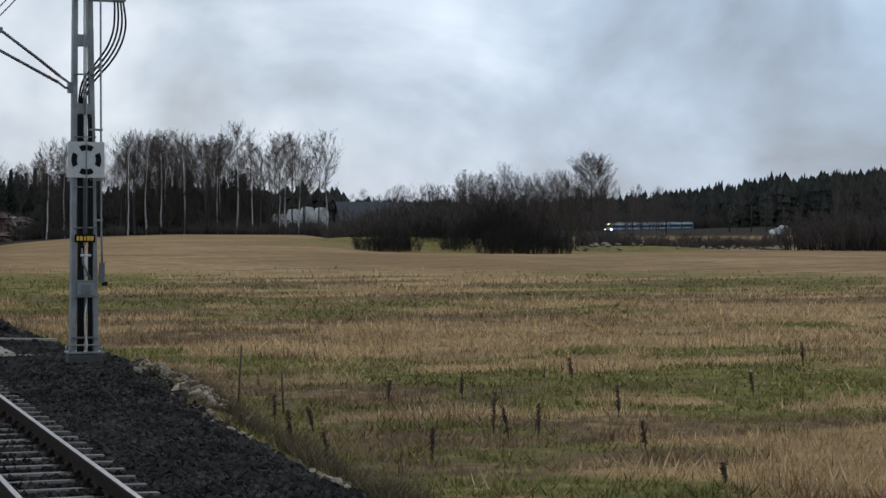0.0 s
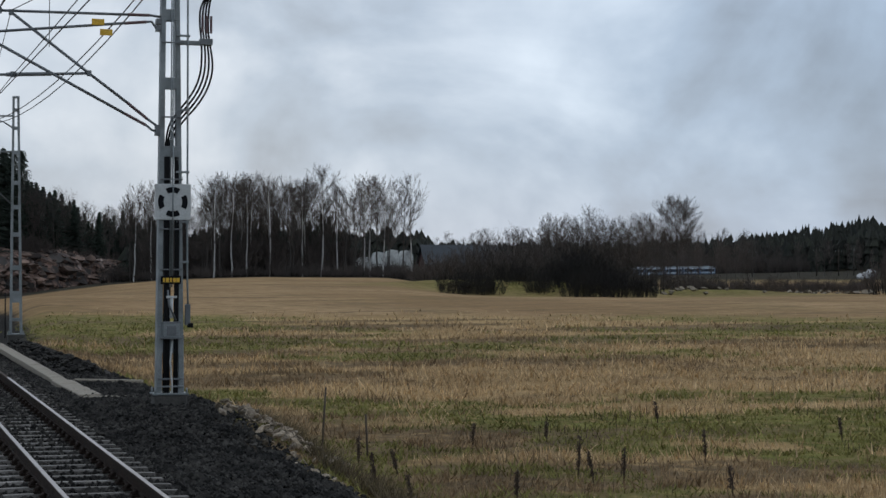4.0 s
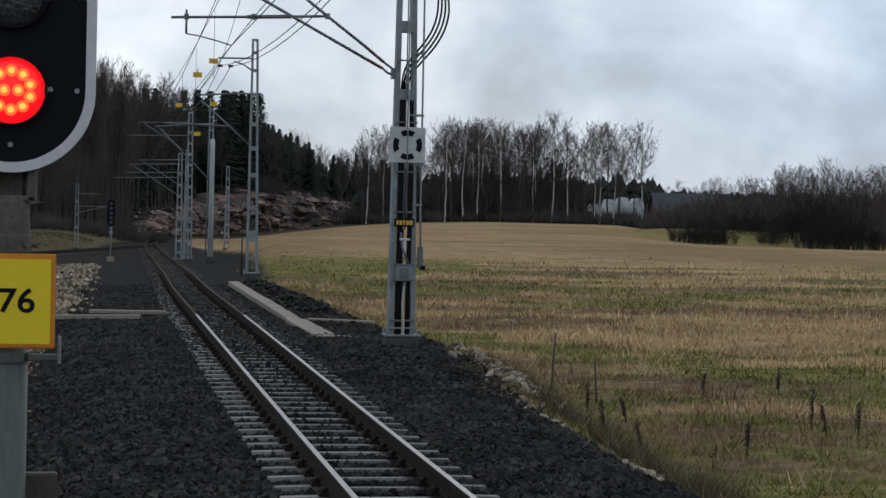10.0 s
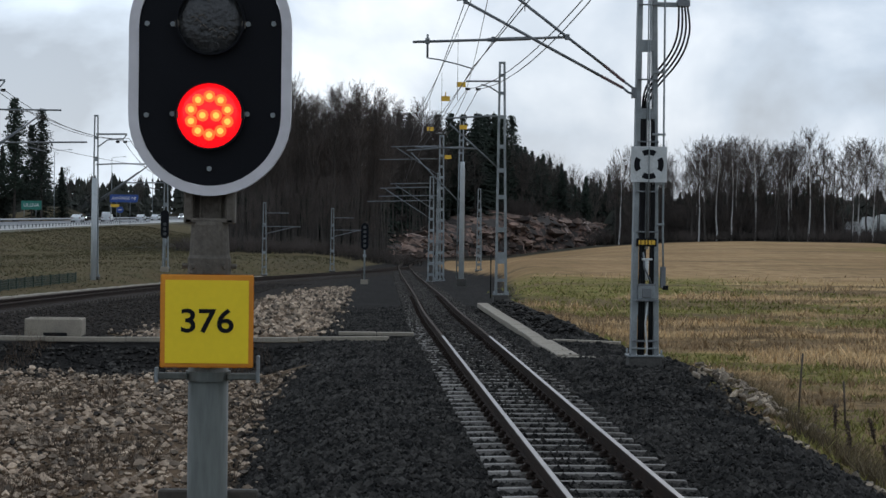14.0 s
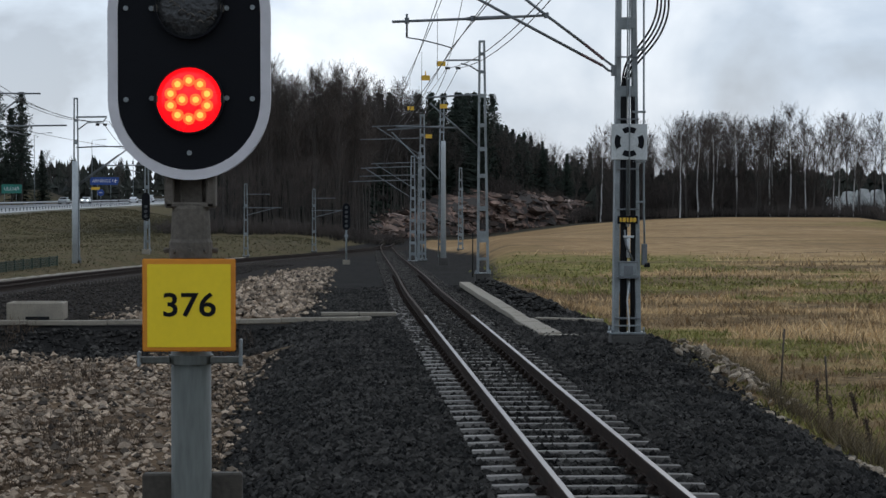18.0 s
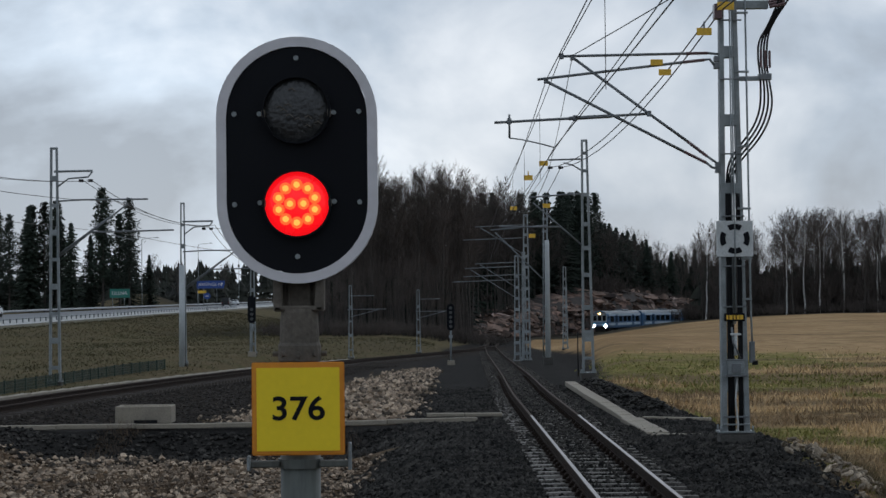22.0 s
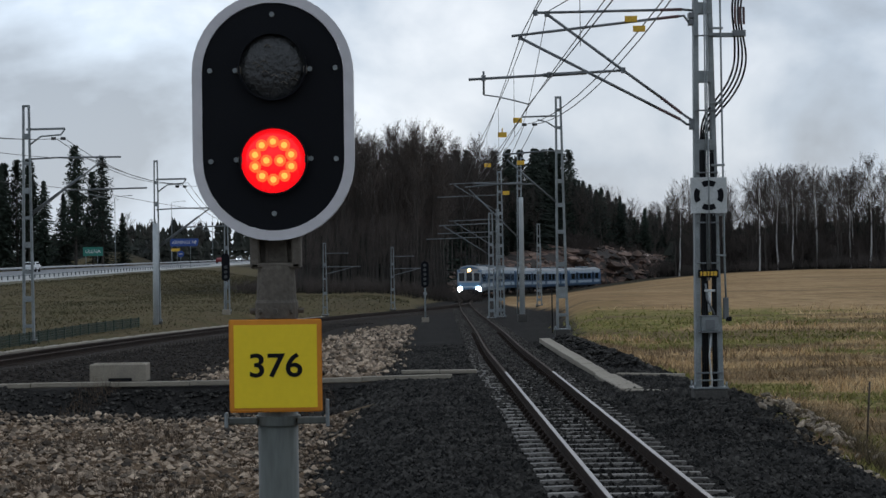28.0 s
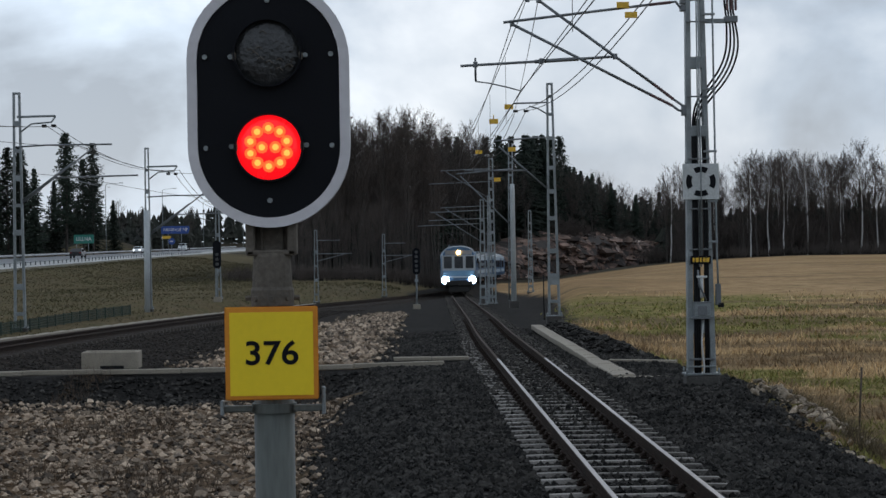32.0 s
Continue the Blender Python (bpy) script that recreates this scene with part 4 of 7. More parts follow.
block("hinge", hung(near_mast, 4.60, 30.0, 6.92), (0.12, 0.2, 0.24), RED_INS, near_mast)

# the row of masts further along the branch track
mast_b = lattice(5.15, 63, -0.2, 7.85, 0.42, 0.22, [(0.5, 0.1), (1.25, 0.38), (2.2, 0.16), (3.3, 0.14), (4.2, 0.14), (5.0, 0.13), (6.0, 0.12), (6.8, 0.1), (7.4, 0.1)], "slender grey steel lattice mast beside the ballast heap", 0.16, -0.05)
rod("cross_tube", [hung(mast_b, 3.88, 63, 6.98), hung(mast_b, 5.05, 63, 7.0)], 0.03, TUBE, mast_b)
rod("brace", [hung(mast_b, 4.4, 63, 6.88), hung(mast_b, 4.7, 63, 6.8), hung(mast_b, 5.02, 63, 6.6)], 0.025, TUBE, mast_b)
for x in (3.95, 4.3):
    block("hanger", hung(mast_b, x, 63, 6.72), (0.16, 0.1, 0.08), RUBBER, mast_b)
rod("top_tube", [hung(mast_b, 3.2, 63, 5.72), hung(mast_b, 4.6, 63, 5.82), hung(mast_b, 5.0, 63, 5.82)], 0.03, TUBE, mast_b)
rod("strut", [hung(mast_b, 3.35, 63, 5.55), hung(mast_b, 4.98, 63, 4.1)], 0.03, TUBE, mast_b)
rod("registration_tube", [hung(mast_b, 2.2, 63, 4.75), hung(mast_b, 4.3, 63, 4.72)], 0.03, TUBE, mast_b)
block("tag", hung(mast_b, 3.20, 62.9, 6.38), (0.30, 0.012, 0.17), TAG, mast_b, "yellow warning tag")
rod("tag_hook", [hung(mast_b, 3.20, 62.9, 6.46), hung(mast_b, 3.20, 62.9, 6.60)], 0.02, TAG, mast_b)
block("tag", hung(mast_b, 3.72, 62.9, 6.86), (0.30, 0.012, 0.17), TAG, mast_b, "yellow warning tag")
rod("stay_post", [hung(mast_b, 4.78, 62.7, -0.3), hung(mast_b, 4.78, 62.7, 1.2)], 0.02, RUBBER, mast_b)

pole_mast = empty("tube_mast", pose(5.25, 87, -0.4), "pale grey tubular mast with an upper steel frame", "line mast", "line masts")
rod("pole", [(0, 0, -0.3), (0, 0, 5.0), (0, 0, 5.4)], [0.13, 0.11, 0.10], mat("pale_grey_paint", (0.42, 0.45, 0.46), (0.52, 0.55, 0.56), 0.5, 0, 2, 40, 0.1), pole_mast, "pale grey round pole", 14)
for s in (-1, 1):
    rod("leg", [(s * 0.10 - 0.12, 0.1, 0), (s * 0.08 - 0.05, 0.1, 7.3)], 0.03, GALV, pole_mast)
for k in range(12):
    block("batten", (-0.11 + 0.005 * k, 0.1, 0.6 + 0.58 * k), (0.26, 0.03, 0.1), GALV, pole_mast, "", 0.0)
block("foundation", (0, 0, -0.2), (0.42, 0.42, 0.35), MATS["dark_damp_concrete"], pole_mast, "concrete mast foundation", 0.02)
block("tag", (0.0, -0.2, 7.0), (0.34, 0.02, 0.2), TAG, pole_mast, "yellow warning tag")
rod("top_tube", [(-2.6, 0, 5.9), (0.0, 0, 6.1)], 0.035, TUBE, pole_mast)
rod("strut", [(-2.4, 0, 5.8), (0.0, 0, 3.4)], 0.035, TUBE, pole_mast)

for x, y, h, w, tag in ((4.62, 105, 5.9, 0.40, 0), (5.30, 108, 8.4, 0.46, 1), (5.35, 112, 6.4, 0.34, 0), (8.9, 128, 5.6, 0.38, 0), (16.5, 235, 6.5, 0.4, 0)):
    z = gz(x, y)
    m = lattice(x, y, z + 0.05, h, w, w * 0.6, [(0.4 + 0.62 * k, 0.16) for k in range(int((h - 0.4) / 0.62))], "grey steel lattice mast in the row along the track", 0.18)
    if y < 120:
        for dz, ln in ((0.6, 2.9), (1.35, 3.6)):
            rod("cantilever_tube", [(-ln, 0, h - dz - 0.1), (0, 0, h - dz)], 0.027, TUBE, m)
        rod("strut", [(-2.6, 0, h - 0.75), (0, 0, h - 2.4)], 0.027, TUBE, m)
    if tag:
        for tx, tz in ((4.62, 7.5), (5.66, 5.9)):
            block("tag", hung(m, tx, y - 0.15, tz), (0.38, 0.02, 0.22), TAG, m, "yellow warning tag")

# masts along the main track
for i, (x, y, h, w) in enumerate(((-13.35, 66, 8.35, 0.42), (-11.25, 84, 7.3, 0.30), (-9.6, 99, 4.8, 0.34), (-5.6, 125, 4.9, 0.34), (-1.2, 138, 4.7, 0.34))):
    z = gz(x, y)
    m = lattice(x, y, z + 0.12, h - 0.1, w, w * 0.62, [(0.5 + 0.95 * k, 0.2 if k % 2 else 0.12) for k in range(int((h - 0.6) / 0.95))], "grey steel lattice mast beside the curving main track", 0.18)
    if i < 2:
        rod("top_bracket", [(0, 0, h - 0.95), (1.35, 0, h - 0.93)], 0.04, GALV, m)
        rod("top_bracket_brace", [(0.1, 0, h - 1.5), (0.5, 0, h - 1.2), (1.2, 0, h - 1.15), (1.35, 0, h - 0.95)], 0.03, GALV, m)
        for xx in (0.95, 1.28):
            block("hanger", (xx, 0, h - 1.28), (0.16, 0.1, 0.1), RUBBER, m)
        rod("top_tube", [(0, 0, h - 2.0 - 0.3 * i), (1.0, 0, h - 1.95 - 0.3 * i), (3.3, 0, h - 1.95 - 0.3 * i)], 0.03, TUBE, m)
        rod("strut", [(0.1, 0, h - 4.0), (2.6, 0, h - 2.1)], 0.03, TUBE, m)
        rod("strut", [(0.1, 0, h - 3.9), (1.9, 0, h - 2.6)], 0.03, TUBE, m)
        rod("registration_tube", [(1.2, 0, h - 3.1), (4.2, 0, h - 3.05)], 0.03, TUBE, m)
        rod("steady_arm", [(2.0, 0, h - 3.2), (2.8, 0, h - 3.4)], 0.02, TUBE, m)
    elif i > 2:
        rod("top_tube", [(0, 0, h - 0.8), (1.6, 0, h - 0.8)], 0.03, TUBE, m)
        rod("strut", [(0, 0, h - 2.2), (2.0, 0, h - 1.7)], 0.03, TUBE, m)
        rod("registration_tube", [(-0.2, 0, h - 1.7), (2.4, 0, h - 1.7)], 0.03, TUBE, m)
    if i == 1:
        rod("pole", [(-0.05, -0.15, -0.2), (-0.02, -0.15, 4.4)], 0.13, MATS["pale_grey_paint"], m, "pale grey round pole", 12)


def distant_signal(x, y, z, top, lamps, label):
    th = empty("colour_light_signal", pose(x, y, z), label, "railway signal", "colour light signals")
    rod("post", [(0, 0, -0.3), (0, 0, top)], 0.05, GALV, th)
    n = len(lamps)
    bm = bmesh.new()
    slab(bm, [(px, pz + top - 0.55) for px, pz in stadium(0.42, 1.45, 10)], -0.06, 0.02)
    hd = part("head", bm, BLACK, th, "black signal head")
    for k in range(n):
        bm = bmesh.new()
        disc(bm, (0, -0.09, top - 1.05 + k * 0.25), 0.085, 0.08, "y", 14)
        part("lens_hood", bm, mat("worn_grey_hood", (0.05, 0.052, 0.055), (0.085, 0.088, 0.092), 0.5, 0, 3, 30, 0.1), hd)
    block("sign", (0, -0.08, top - 1.6), (0.20, 0.02, 0.16), GALV, th)
    block("base", (0, 0, 0.1), (0.4, 0.4, 0.3), CONCRETE, th)


distant_signal(0.87, 102, gz(0.87, 102), 3.15, (0, 0, 0, 0, 0), "black five-lens signal seen unlit beside the track")
distant_signal(-9.5, 97.5, gz(-9.5, 97.5), 3.0, (0, 0, 0), "black narrow signal mounted at the main track mast")

# wires over the branch track and the main track
W1 = [(2.09, -25, 6.5), (2.09, 30.1, 6.27), (2.3, 63, 5.95), (2.6, 87, 5.6), (3.2, 108, 5.2), (5.0, 150, 3.9)]
line_wire("messenger_wire", W1, 0.008, "thin dark messenger wire over the track", 0.18)
line_wire("messenger_wire", [(6.6, -6, 6.1), (2.27, 30.1, 6.25), (3.9, 63, 6.7), (4.6, 108, 7.2)], 0.008, "thin dark messenger wire over the track", 0.15)
line_wire("contact_wire", [(2.0, -25, 5.3), (2.31, 30.1, 5.24), (2.2, 63, 4.7), (2.7, 87, 4.4), (3.0, 108, 4.0), (5.0, 150, 3.2)], 0.007, "dark copper contact wire over the track", 0.03)
line_wire("contact_wire", [(2.0, -25, 4.85), (1.96, 30.1, 4.77), (2.4, 63, 4.65), (2.8, 87, 4.4)], 0.007, "dark copper contact wire over the track", 0.03)
line_wire("messenger_wire", [(1.7, -25, 6.1), (1.84, 30.1, 5.86), (2.2, 63, 5.4)], 0.008, "thin dark messenger wire over the track", 0.15)
for k in range(2):
    line_wire("feeder_wire", [(4.5 + 0.12 * k, -25, 7.0), (4.55 + 0.12 * k, 30.0, 6.95), (3.95 + 0.35 * k, 63, 6.72), (4.9 + 0.2 * k, 108, 7.3)], 0.012, "bundled feeder wire strung between the masts", 0.55)
for x, y, z0, z1 in ((2.05, 22, 4.8, 6.2), (2.18, 38, 4.75, 6.1), (2.25, 46, 4.7, 5.95), (2.3, 54, 4.68, 5.9), (2.45, 72, 4.5, 5.7), (2.6, 80, 4.45, 5.6)):
    line_wire("dropper_wire", [(x, y, z0), (x, y, z1)], 0.006, "short vertical dropper between two wires", 0.0)
ML = [(-15.5, 40), (-12.3, 66), (-10.1, 84), (-8.4, 99)]
for dz, sag, off in ((6.75, 0.5, 0.0), (6.75, 0.5, 0.3)):
    line_wire("feeder_wire", [(x + off + (0 if y < 90 else -1.0), y, (-0.12 if y < 70 else -1.0 if y < 90 else -2.4) + dz) for x, y in ML], 0.012, "bundled feeder wire strung between the masts", sag)
line_wire("contact_wire", [(x + 1.2, y, 4.5 + (0.3 if y < 70 else 0 if y < 90 else -0.9)) for x, y in ML], 0.01, "dark copper contact wire over the main track", 0.05)
line_wire("messenger_wire", [(x + 1.2, y, 5.6 + (0.3 if y < 70 else 0 if y < 90 else -1.4)) for x, y in ML], 0.012, "thin dark messenger wire over the main track", 0.3)
weight = line_wire("hanging_weight", [(-10.0, 96, 4.2), (-10.0, 96, 4.05)], 0.06, "small dark weight hanging on a wire", 0.0)


# ---- cable troughs and the cabinet base ----
def trough(pts, width, thick, label, lid=1.0):
    """A run of concrete lids laid end to end."""
    th = empty("cable_trough", Matrix(), label, "cable trough", "cable troughs")
    for (x0, y0, z0), (x1, y1, z1) in zip(pts, pts[1:]):
        ln = math.hypot(x1 - x0, y1 - y0)
        n = max(1, round(ln / lid))
        a = math.atan2(y1 - y0, x1 - x0)
        for k in range(n):
            f = (k + 0.5) / n
            bm = bmesh.new()
            box(bm, (0, 0, 0), (ln / n - 0.012, width, thick), 0.012)
            ob = part("lid", bm, CONCRETE, th)
            ob.matrix_basis = pose(x0 + (x1 - x0) * f, y0 + (y1 - y0) * f, z0 + (z1 - z0) * f + random.uniform(-0.008, 0.008), 0, 0, math.degrees(a))
    return th


trough([(4.10, 57.0, -0.28), (4.08, 46.0, -0.25), (4.09, 39.5, -0.25)], 0.32, 0.14, "pale concrete cable trough beside the track")
trough([(4.09, 39.35, -0.25), (4.16, 35.1, -0.25)], 0.44, 0.14, "pale concrete trough lids at the bend")
trough([(4.0, 34.85, -0.25), (5.1, 34.6, -0.25)], 0.24, 0.14, "narrow concrete trough leading to the mast")
trough([(4.4, 39.85, -0.25), (5.75, 39.2, -0.27)], 0.17, 0.14, "pale concrete kerb crossing the ballast edge", 1.8)
trough([(-12.5, 39.6, -0.27), (-8.0, 39.7, -0.27), (-3.0, 39.8, -0.27), (0.9, 40.6, -0.27)], 0.16, 0.10, "concrete trough edge crossing between the tracks", 1.6)
trough([(-0.2, 41.9, -0.24), (1.5, 41.9, -0.24)], 0.22, 0.08, "pale concrete lid by the sleepers", 0.9)
mt = [(x - 1.75, y, float(rail_z(y)) - 0.15) for x, y in MAINLINE[::4] if 30 < y < 112]
trough(mt, 0.28, 0.16, "pale concrete trough on the far side of the main track", 2.0)
cab = empty("cabinet_base", pose(-6.24, 40.45, -0.25), "low concrete cabinet base with a dark slot", "concrete base")
block("front_wall", (0, -0.28, 0.19), (1.2, 0.12, 0.38), CONCRETE, cab, "", 0.02)
block("back_wall", (0, 0.28, 0.19), (1.2, 0.12, 0.38), CONCRETE, cab, "", 0.02)
for s in (-1, 1):
    block("side_wall", (s * 0.54, 0, 0.19), (0.12, 0.44, 0.37), CONCRETE, cab, "", 0.02)
# wall is not cut; the slot's shade is a black strip on it
block("slot", (0.05, -0.345, 0.05), (0.5, 0.015, 0.07), RUBBER, cab, "black strip for the shade in a slot at the foot", 0.0)

# ---- trees ----
def twigs(bm, base, d, length, r, level, rng, spread, droop, fan=3, up=0.16):
    """One limb with forks that bend upwards, as thin three-sided tubes and flat twig ends."""
    steps = 3
    pts, v = [Vector(base)], Vector(d).normalized()
    for k in range(steps):
        v = (v + Vector((rng.uniform(-1, 1), rng.uniform(-1, 1), rng.uniform(-0.7, 0.7) - droop)) * 0.20 + Vector((0, 0, up))).normalized()
        pts.append(pts[-1] + v * length / steps)
    if level == 0:
        a = v.orthogonal().normalized() * max(r, 0.015)
        a = Matrix.Rotation(rng.uniform(0, 3.14), 3, v) @ a
        bm.faces.new([bm.verts.new(pts[0] - a), bm.verts.new(pts[0] + a), bm.verts.new(pts[-1])])
        return
    tube(bm, pts, [r * (1 - 0.75 * i / steps) for i in range(steps + 1)], 3, False)
    for i in range(fan + level):
        k = (0.22 + 0.78 * (i + rng.random()) / (fan + level)) * steps
        j = min(int(k), steps - 1)
        p = pts[j].lerp(pts[j + 1], min(k - j, 1.0))
        side = Vector((rng.uniform(-1, 1), rng.uniform(-1, 1), rng.uniform(-0.5, 0.8))).normalized()
        twigs(bm, p, v + side * spread, length * rng.uniform(0.34, 0.5), r * 0.45, level - 1, rng, spread, droop, fan, up)


def bare_tree(seed, h, crown_from, crown_w, lean, limbs, trunk_r, droop=0.0, fan=4, up=0.0):
    rng = random.Random(seed)
    tr, cr = bmesh.new(), bmesh.new()
    pts, p = [], Vector((0, 0, -0.3))
    for i in range(9):
        pts.append(p.copy())
        p += Vector((rng.uniform(-1, 1) * lean, rng.uniform(-1, 1) * lean, h / 8))
    tube(tr, pts, [trunk_r * (1 - 0.92 * i / 8) + 0.008 for i in range(9)], 6)
    for i in range(limbs):
        f = crown_from + (0.99 - crown_from) * (i + rng.random()) / limbs
        k = f * 8
        j = min(int(k), 7)
        q = pts[j].lerp(pts[j + 1], k - j)
        a = rng.uniform(0, 6.283)
        u = (f - crown_from) / (1 - crown_from)
        ln = crown_w * (0.35 + 0.85 * math.sin(math.pi * min(1.0, 0.18 + 0.74 * u))) * rng.uniform(0.82, 1.12)
        twigs(cr, q, (math.cos(a), math.sin(a), rng.uniform(0.1, 0.95) + 0.45 * u + up), ln, trunk_r * 0.25 * (1.15 - f), 2, rng, 0.9, droop, fan)
    return tr, cr


def spruce(seed, h, w, bare=0.08, ragged=0.3, dense=1.9):
    rng = random.Random(seed)
    tr, cr = bmesh.new(), bmesh.new()
    tube(tr, [(0, 0, -0.3), (0, 0, h * 0.5), (0, 0, h)], [0.18, 0.1, 0.01], 6)
    whorls = int(h * dense)
    for i in range(whorls):
        f = bare + (1 - bare) * i / whorls
        z = h * f
        r = w * (1 - f) ** 0.75 * rng.uniform(1 - ragged, 1.15) + 0.15
        n = rng.randint(7, 10)
        for k in range(n):
            a = 6.283 * (k + rng.random()) / n
            d = Vector((math.cos(a), math.sin(a), 0))
            s = Vector((-d.y, d.x, 0))
            ln = r * rng.uniform(0.55, 1.2)
            for m in range(4):
                u = ln * (0.2 + 0.27 * m)
                c = Vector((0, 0, z + rng.uniform(-0.15, 0.15))) + d * u + Vector((0, 0, -0.25 * u + 0.1 * u * u / max(ln, 0.1)))
                wd = 0.42 * (1 - 0.15 * m) * rng.uniform(0.6, 1.4)
                t1, t2 = c + s * wd + Vector((0, 0, -rng.uniform(0.05, 0.35))), c - s * wd + Vector((0, 0, -rng.uniform(0.05, 0.35)))
                tip = c + d * ln * 0.36 + Vector((0, 0, -rng.uniform(0.05, 0.4)))
                back = c - d * ln * 0.2 + Vector((0, 0, 0.14))
                cr.faces.new([cr.verts.new(v) for v in (back, t1, tip, t2)])
    return tr, cr


def pine(seed, h):
    """Tall stem with ragged needle clumps on the upper two thirds."""
    rng = random.Random(seed)
    tr, cr = bmesh.new(), bmesh.new()
    tube(tr, [(0, 0, -0.3), (0.1, 0, h * 0.5), (0, 0.1, h)], [0.22, 0.15, 0.03], 6)
    for i in range(115):
        f = 0.22 + 0.78 * (i + rng.random()) / 115
        a, r = rng.uniform(0, 6.28), rng.uniform(0.3, 3.3) * (1.02 - f) ** 0.75 * (0.85 + 0.25 * math.sin(11 * f + seed)) + 0.05
        c = Vector((math.cos(a) * r, math.sin(a) * r, h * f))
        tube(tr, [(0, 0, h * f - 0.4), c], [0.04, 0.015], 3, False)
        for k in range(22):
            v = Vector((rng.gauss(0, 1), rng.gauss(0, 1), rng.gauss(0, 0.40))) * (0.22 + 0.34 * min(1.0, 2.4 * (1.02 - f)))
            d = Vector((rng.gauss(0, 1), rng.gauss(0, 1), rng.gauss(0.3, 0.8))).normalized() * 0.30
            e = d.orthogonal() * 0.55
            cr.faces.new([cr.verts.new(c + v - d), cr.verts.new(c + v + e), cr.verts.new(c + v + d)])
    return tr, cr


def shrub(seed, h, w, stems, fan=4):
    rng = random.Random(seed)
    tr, cr = bmesh.new(), bmesh.new()
    for i in range(stems):
        a, r = rng.uniform(0, 6.28), w * 0.42 * math.sqrt(rng.random())
        b = Vector((math.cos(a) * r, math.sin(a) * r, -0.15))
        d = Vector((math.cos(a) * 0.55 * r / w, math.sin(a) * 0.55 * r / w, 1.0))
        ln = h * rng.uniform(0.5, 1.0) * (1 - 0.45 * (r / (w * 0.5)) ** 2)
        tube(tr, [(0, 0, -0.3), b, b + d * ln * 0.45], [0.05, 0.04, 0.02], 4)
        for k in range(3):
            twigs(cr, b + d * ln * rng.uniform(0.02, 0.45), d + Vector((rng.uniform(-0.7, 0.7), rng.uniform(-0.7, 0.7), 0)), ln * rng.uniform(0.5, 0.75), 0.02, 2, rng, 0.9, 0.0, fan)
    return tr, cr


def tree_thing(name, meshes, bark, leaf, label, category, group):
    th = empty(name, Matrix(), label, category, group)
    part("trunk", meshes[0], bark, th)
    part("crown", meshes[1], leaf, th)
    return th


def place_mix(protos, spots):
    """Hand the spots (x, y, z, turn, scale) round the prototypes; the first of each takes the tree itself."""
    used = set()
    for i, (x, y, z, turn, s) in enumerate(spots):
        p = protos[i % len(protos)]
        m = Matrix.Translation((x, y, z)) @ Matrix.Rotation(turn, 4, "Z")
        if id(p) not in used and not p.get("placed"):
            p.matrix_world = m
            p.scale = (s, s, s)
            p["placed"] = 1
            used.add(id(p))
        else:
            ob = copy_thing(p, m)
            ob.scale = (s, s, s)


rng = random.Random(11)


def polar(deg, r):
    return r * math.sin(radians(deg)), r * math.cos(radians(deg))


def row(n, deg0, deg1, r0, r1, s0, s1, sink=0.0):
    out_ = []
    for i in range(n):
        x, y = polar(deg0 + (deg1 - deg0) * (i + rng.random()) / n, rng.uniform(r0, r1))
        out_.append((x, y, gz(x, y) - sink, rng.uniform(0, 6.28), rng.uniform(s0, s1)))
    return out_


def behind_rock(n, deg0, deg1, a, b, s0, s1):
    out_ = []
    for i in range(n):
        dg = deg0 + (deg1 - deg0) * (i + rng.random()) / n
        r = float(np.interp(dg, [0.6, 1.3, 2.6, 4.1, 6.0, 9.0], [250, 266, 294, 319, 346, 392])) + rng.uniform(a, b)
        x, y = polar(dg, r)
        out_.append((x, y, float(np.interp(dg, [0, 2, 3.5, 5, 7], [-2, 0.5, 2.5, 2.0, -1.5])), rng.uniform(0, 6.28), rng.uniform(s0, s1)))
    return out_


birches = [tree_thing("birch_tree", bare_tree(20 + k, 13, 0.42, 2.5 + 0.25 * k, 0.13, 34, 0.125, 0.10, 7, 0.2), BIRCH_BARK, TWIG, "bare white-stemmed birch at the field edge", "tree", "birches behind the field") for k in range(4)]
alders = [tree_thing("bare_tree", bare_tree(40 + k, 13, 0.34, 2.4 + 0.25 * k, 0.14, 34, 0.14, 0.0, 6, 0.4), BARK, TWIG, "bare dark-stemmed deciduous tree", "tree", "bare trees") for k in range(4)]
talls = [tree_thing("bare_tree", bare_tree(140 + k, 15, 0.36, 2.5, 0.10, 38, 0.13, 0.0, 6, 1.0), BARK, TWIG, "tall thin bare tree in the dense wood", "tree", "bare trees of the wood") for k in range(4)]
spruces = [tree_thing("spruce_tree", spruce(60 + k, 18, 2.9 + 0.3 * k), BARK, NEEDLE, "dark green spruce in the wood", "tree", "spruces in the wood") for k in range(3)]
pines = [tree_thing("pine_tree", pine(80 + k, 18), BARK, NEEDLE, "ragged dark pine in the wood", "tree", "pines in the wood") for k in range(3)]
thickets = [tree_thing("thicket", shrub(99 + k, 8.0, 7.0, 36, 4), SCRUB, TWIG, "tall thicket of fine leafless stems behind the mound", "bush", "thickets") for k in range(2)]
bushes = [tree_thing("bush", shrub(90 + k, 4.6, 6.0, 60), SCRUB, SCRUB, "dense dark leafless bush on a grassy mound", "bush", "bushes on the mound") for k in range(2)]
scrubs = [tree_thing("scrub_bush", shrub(95 + k, 2.6, 4.0, 26), SCRUB, TWIG, "low brown leafless scrub", "bush", "scrub") for k in range(2)]

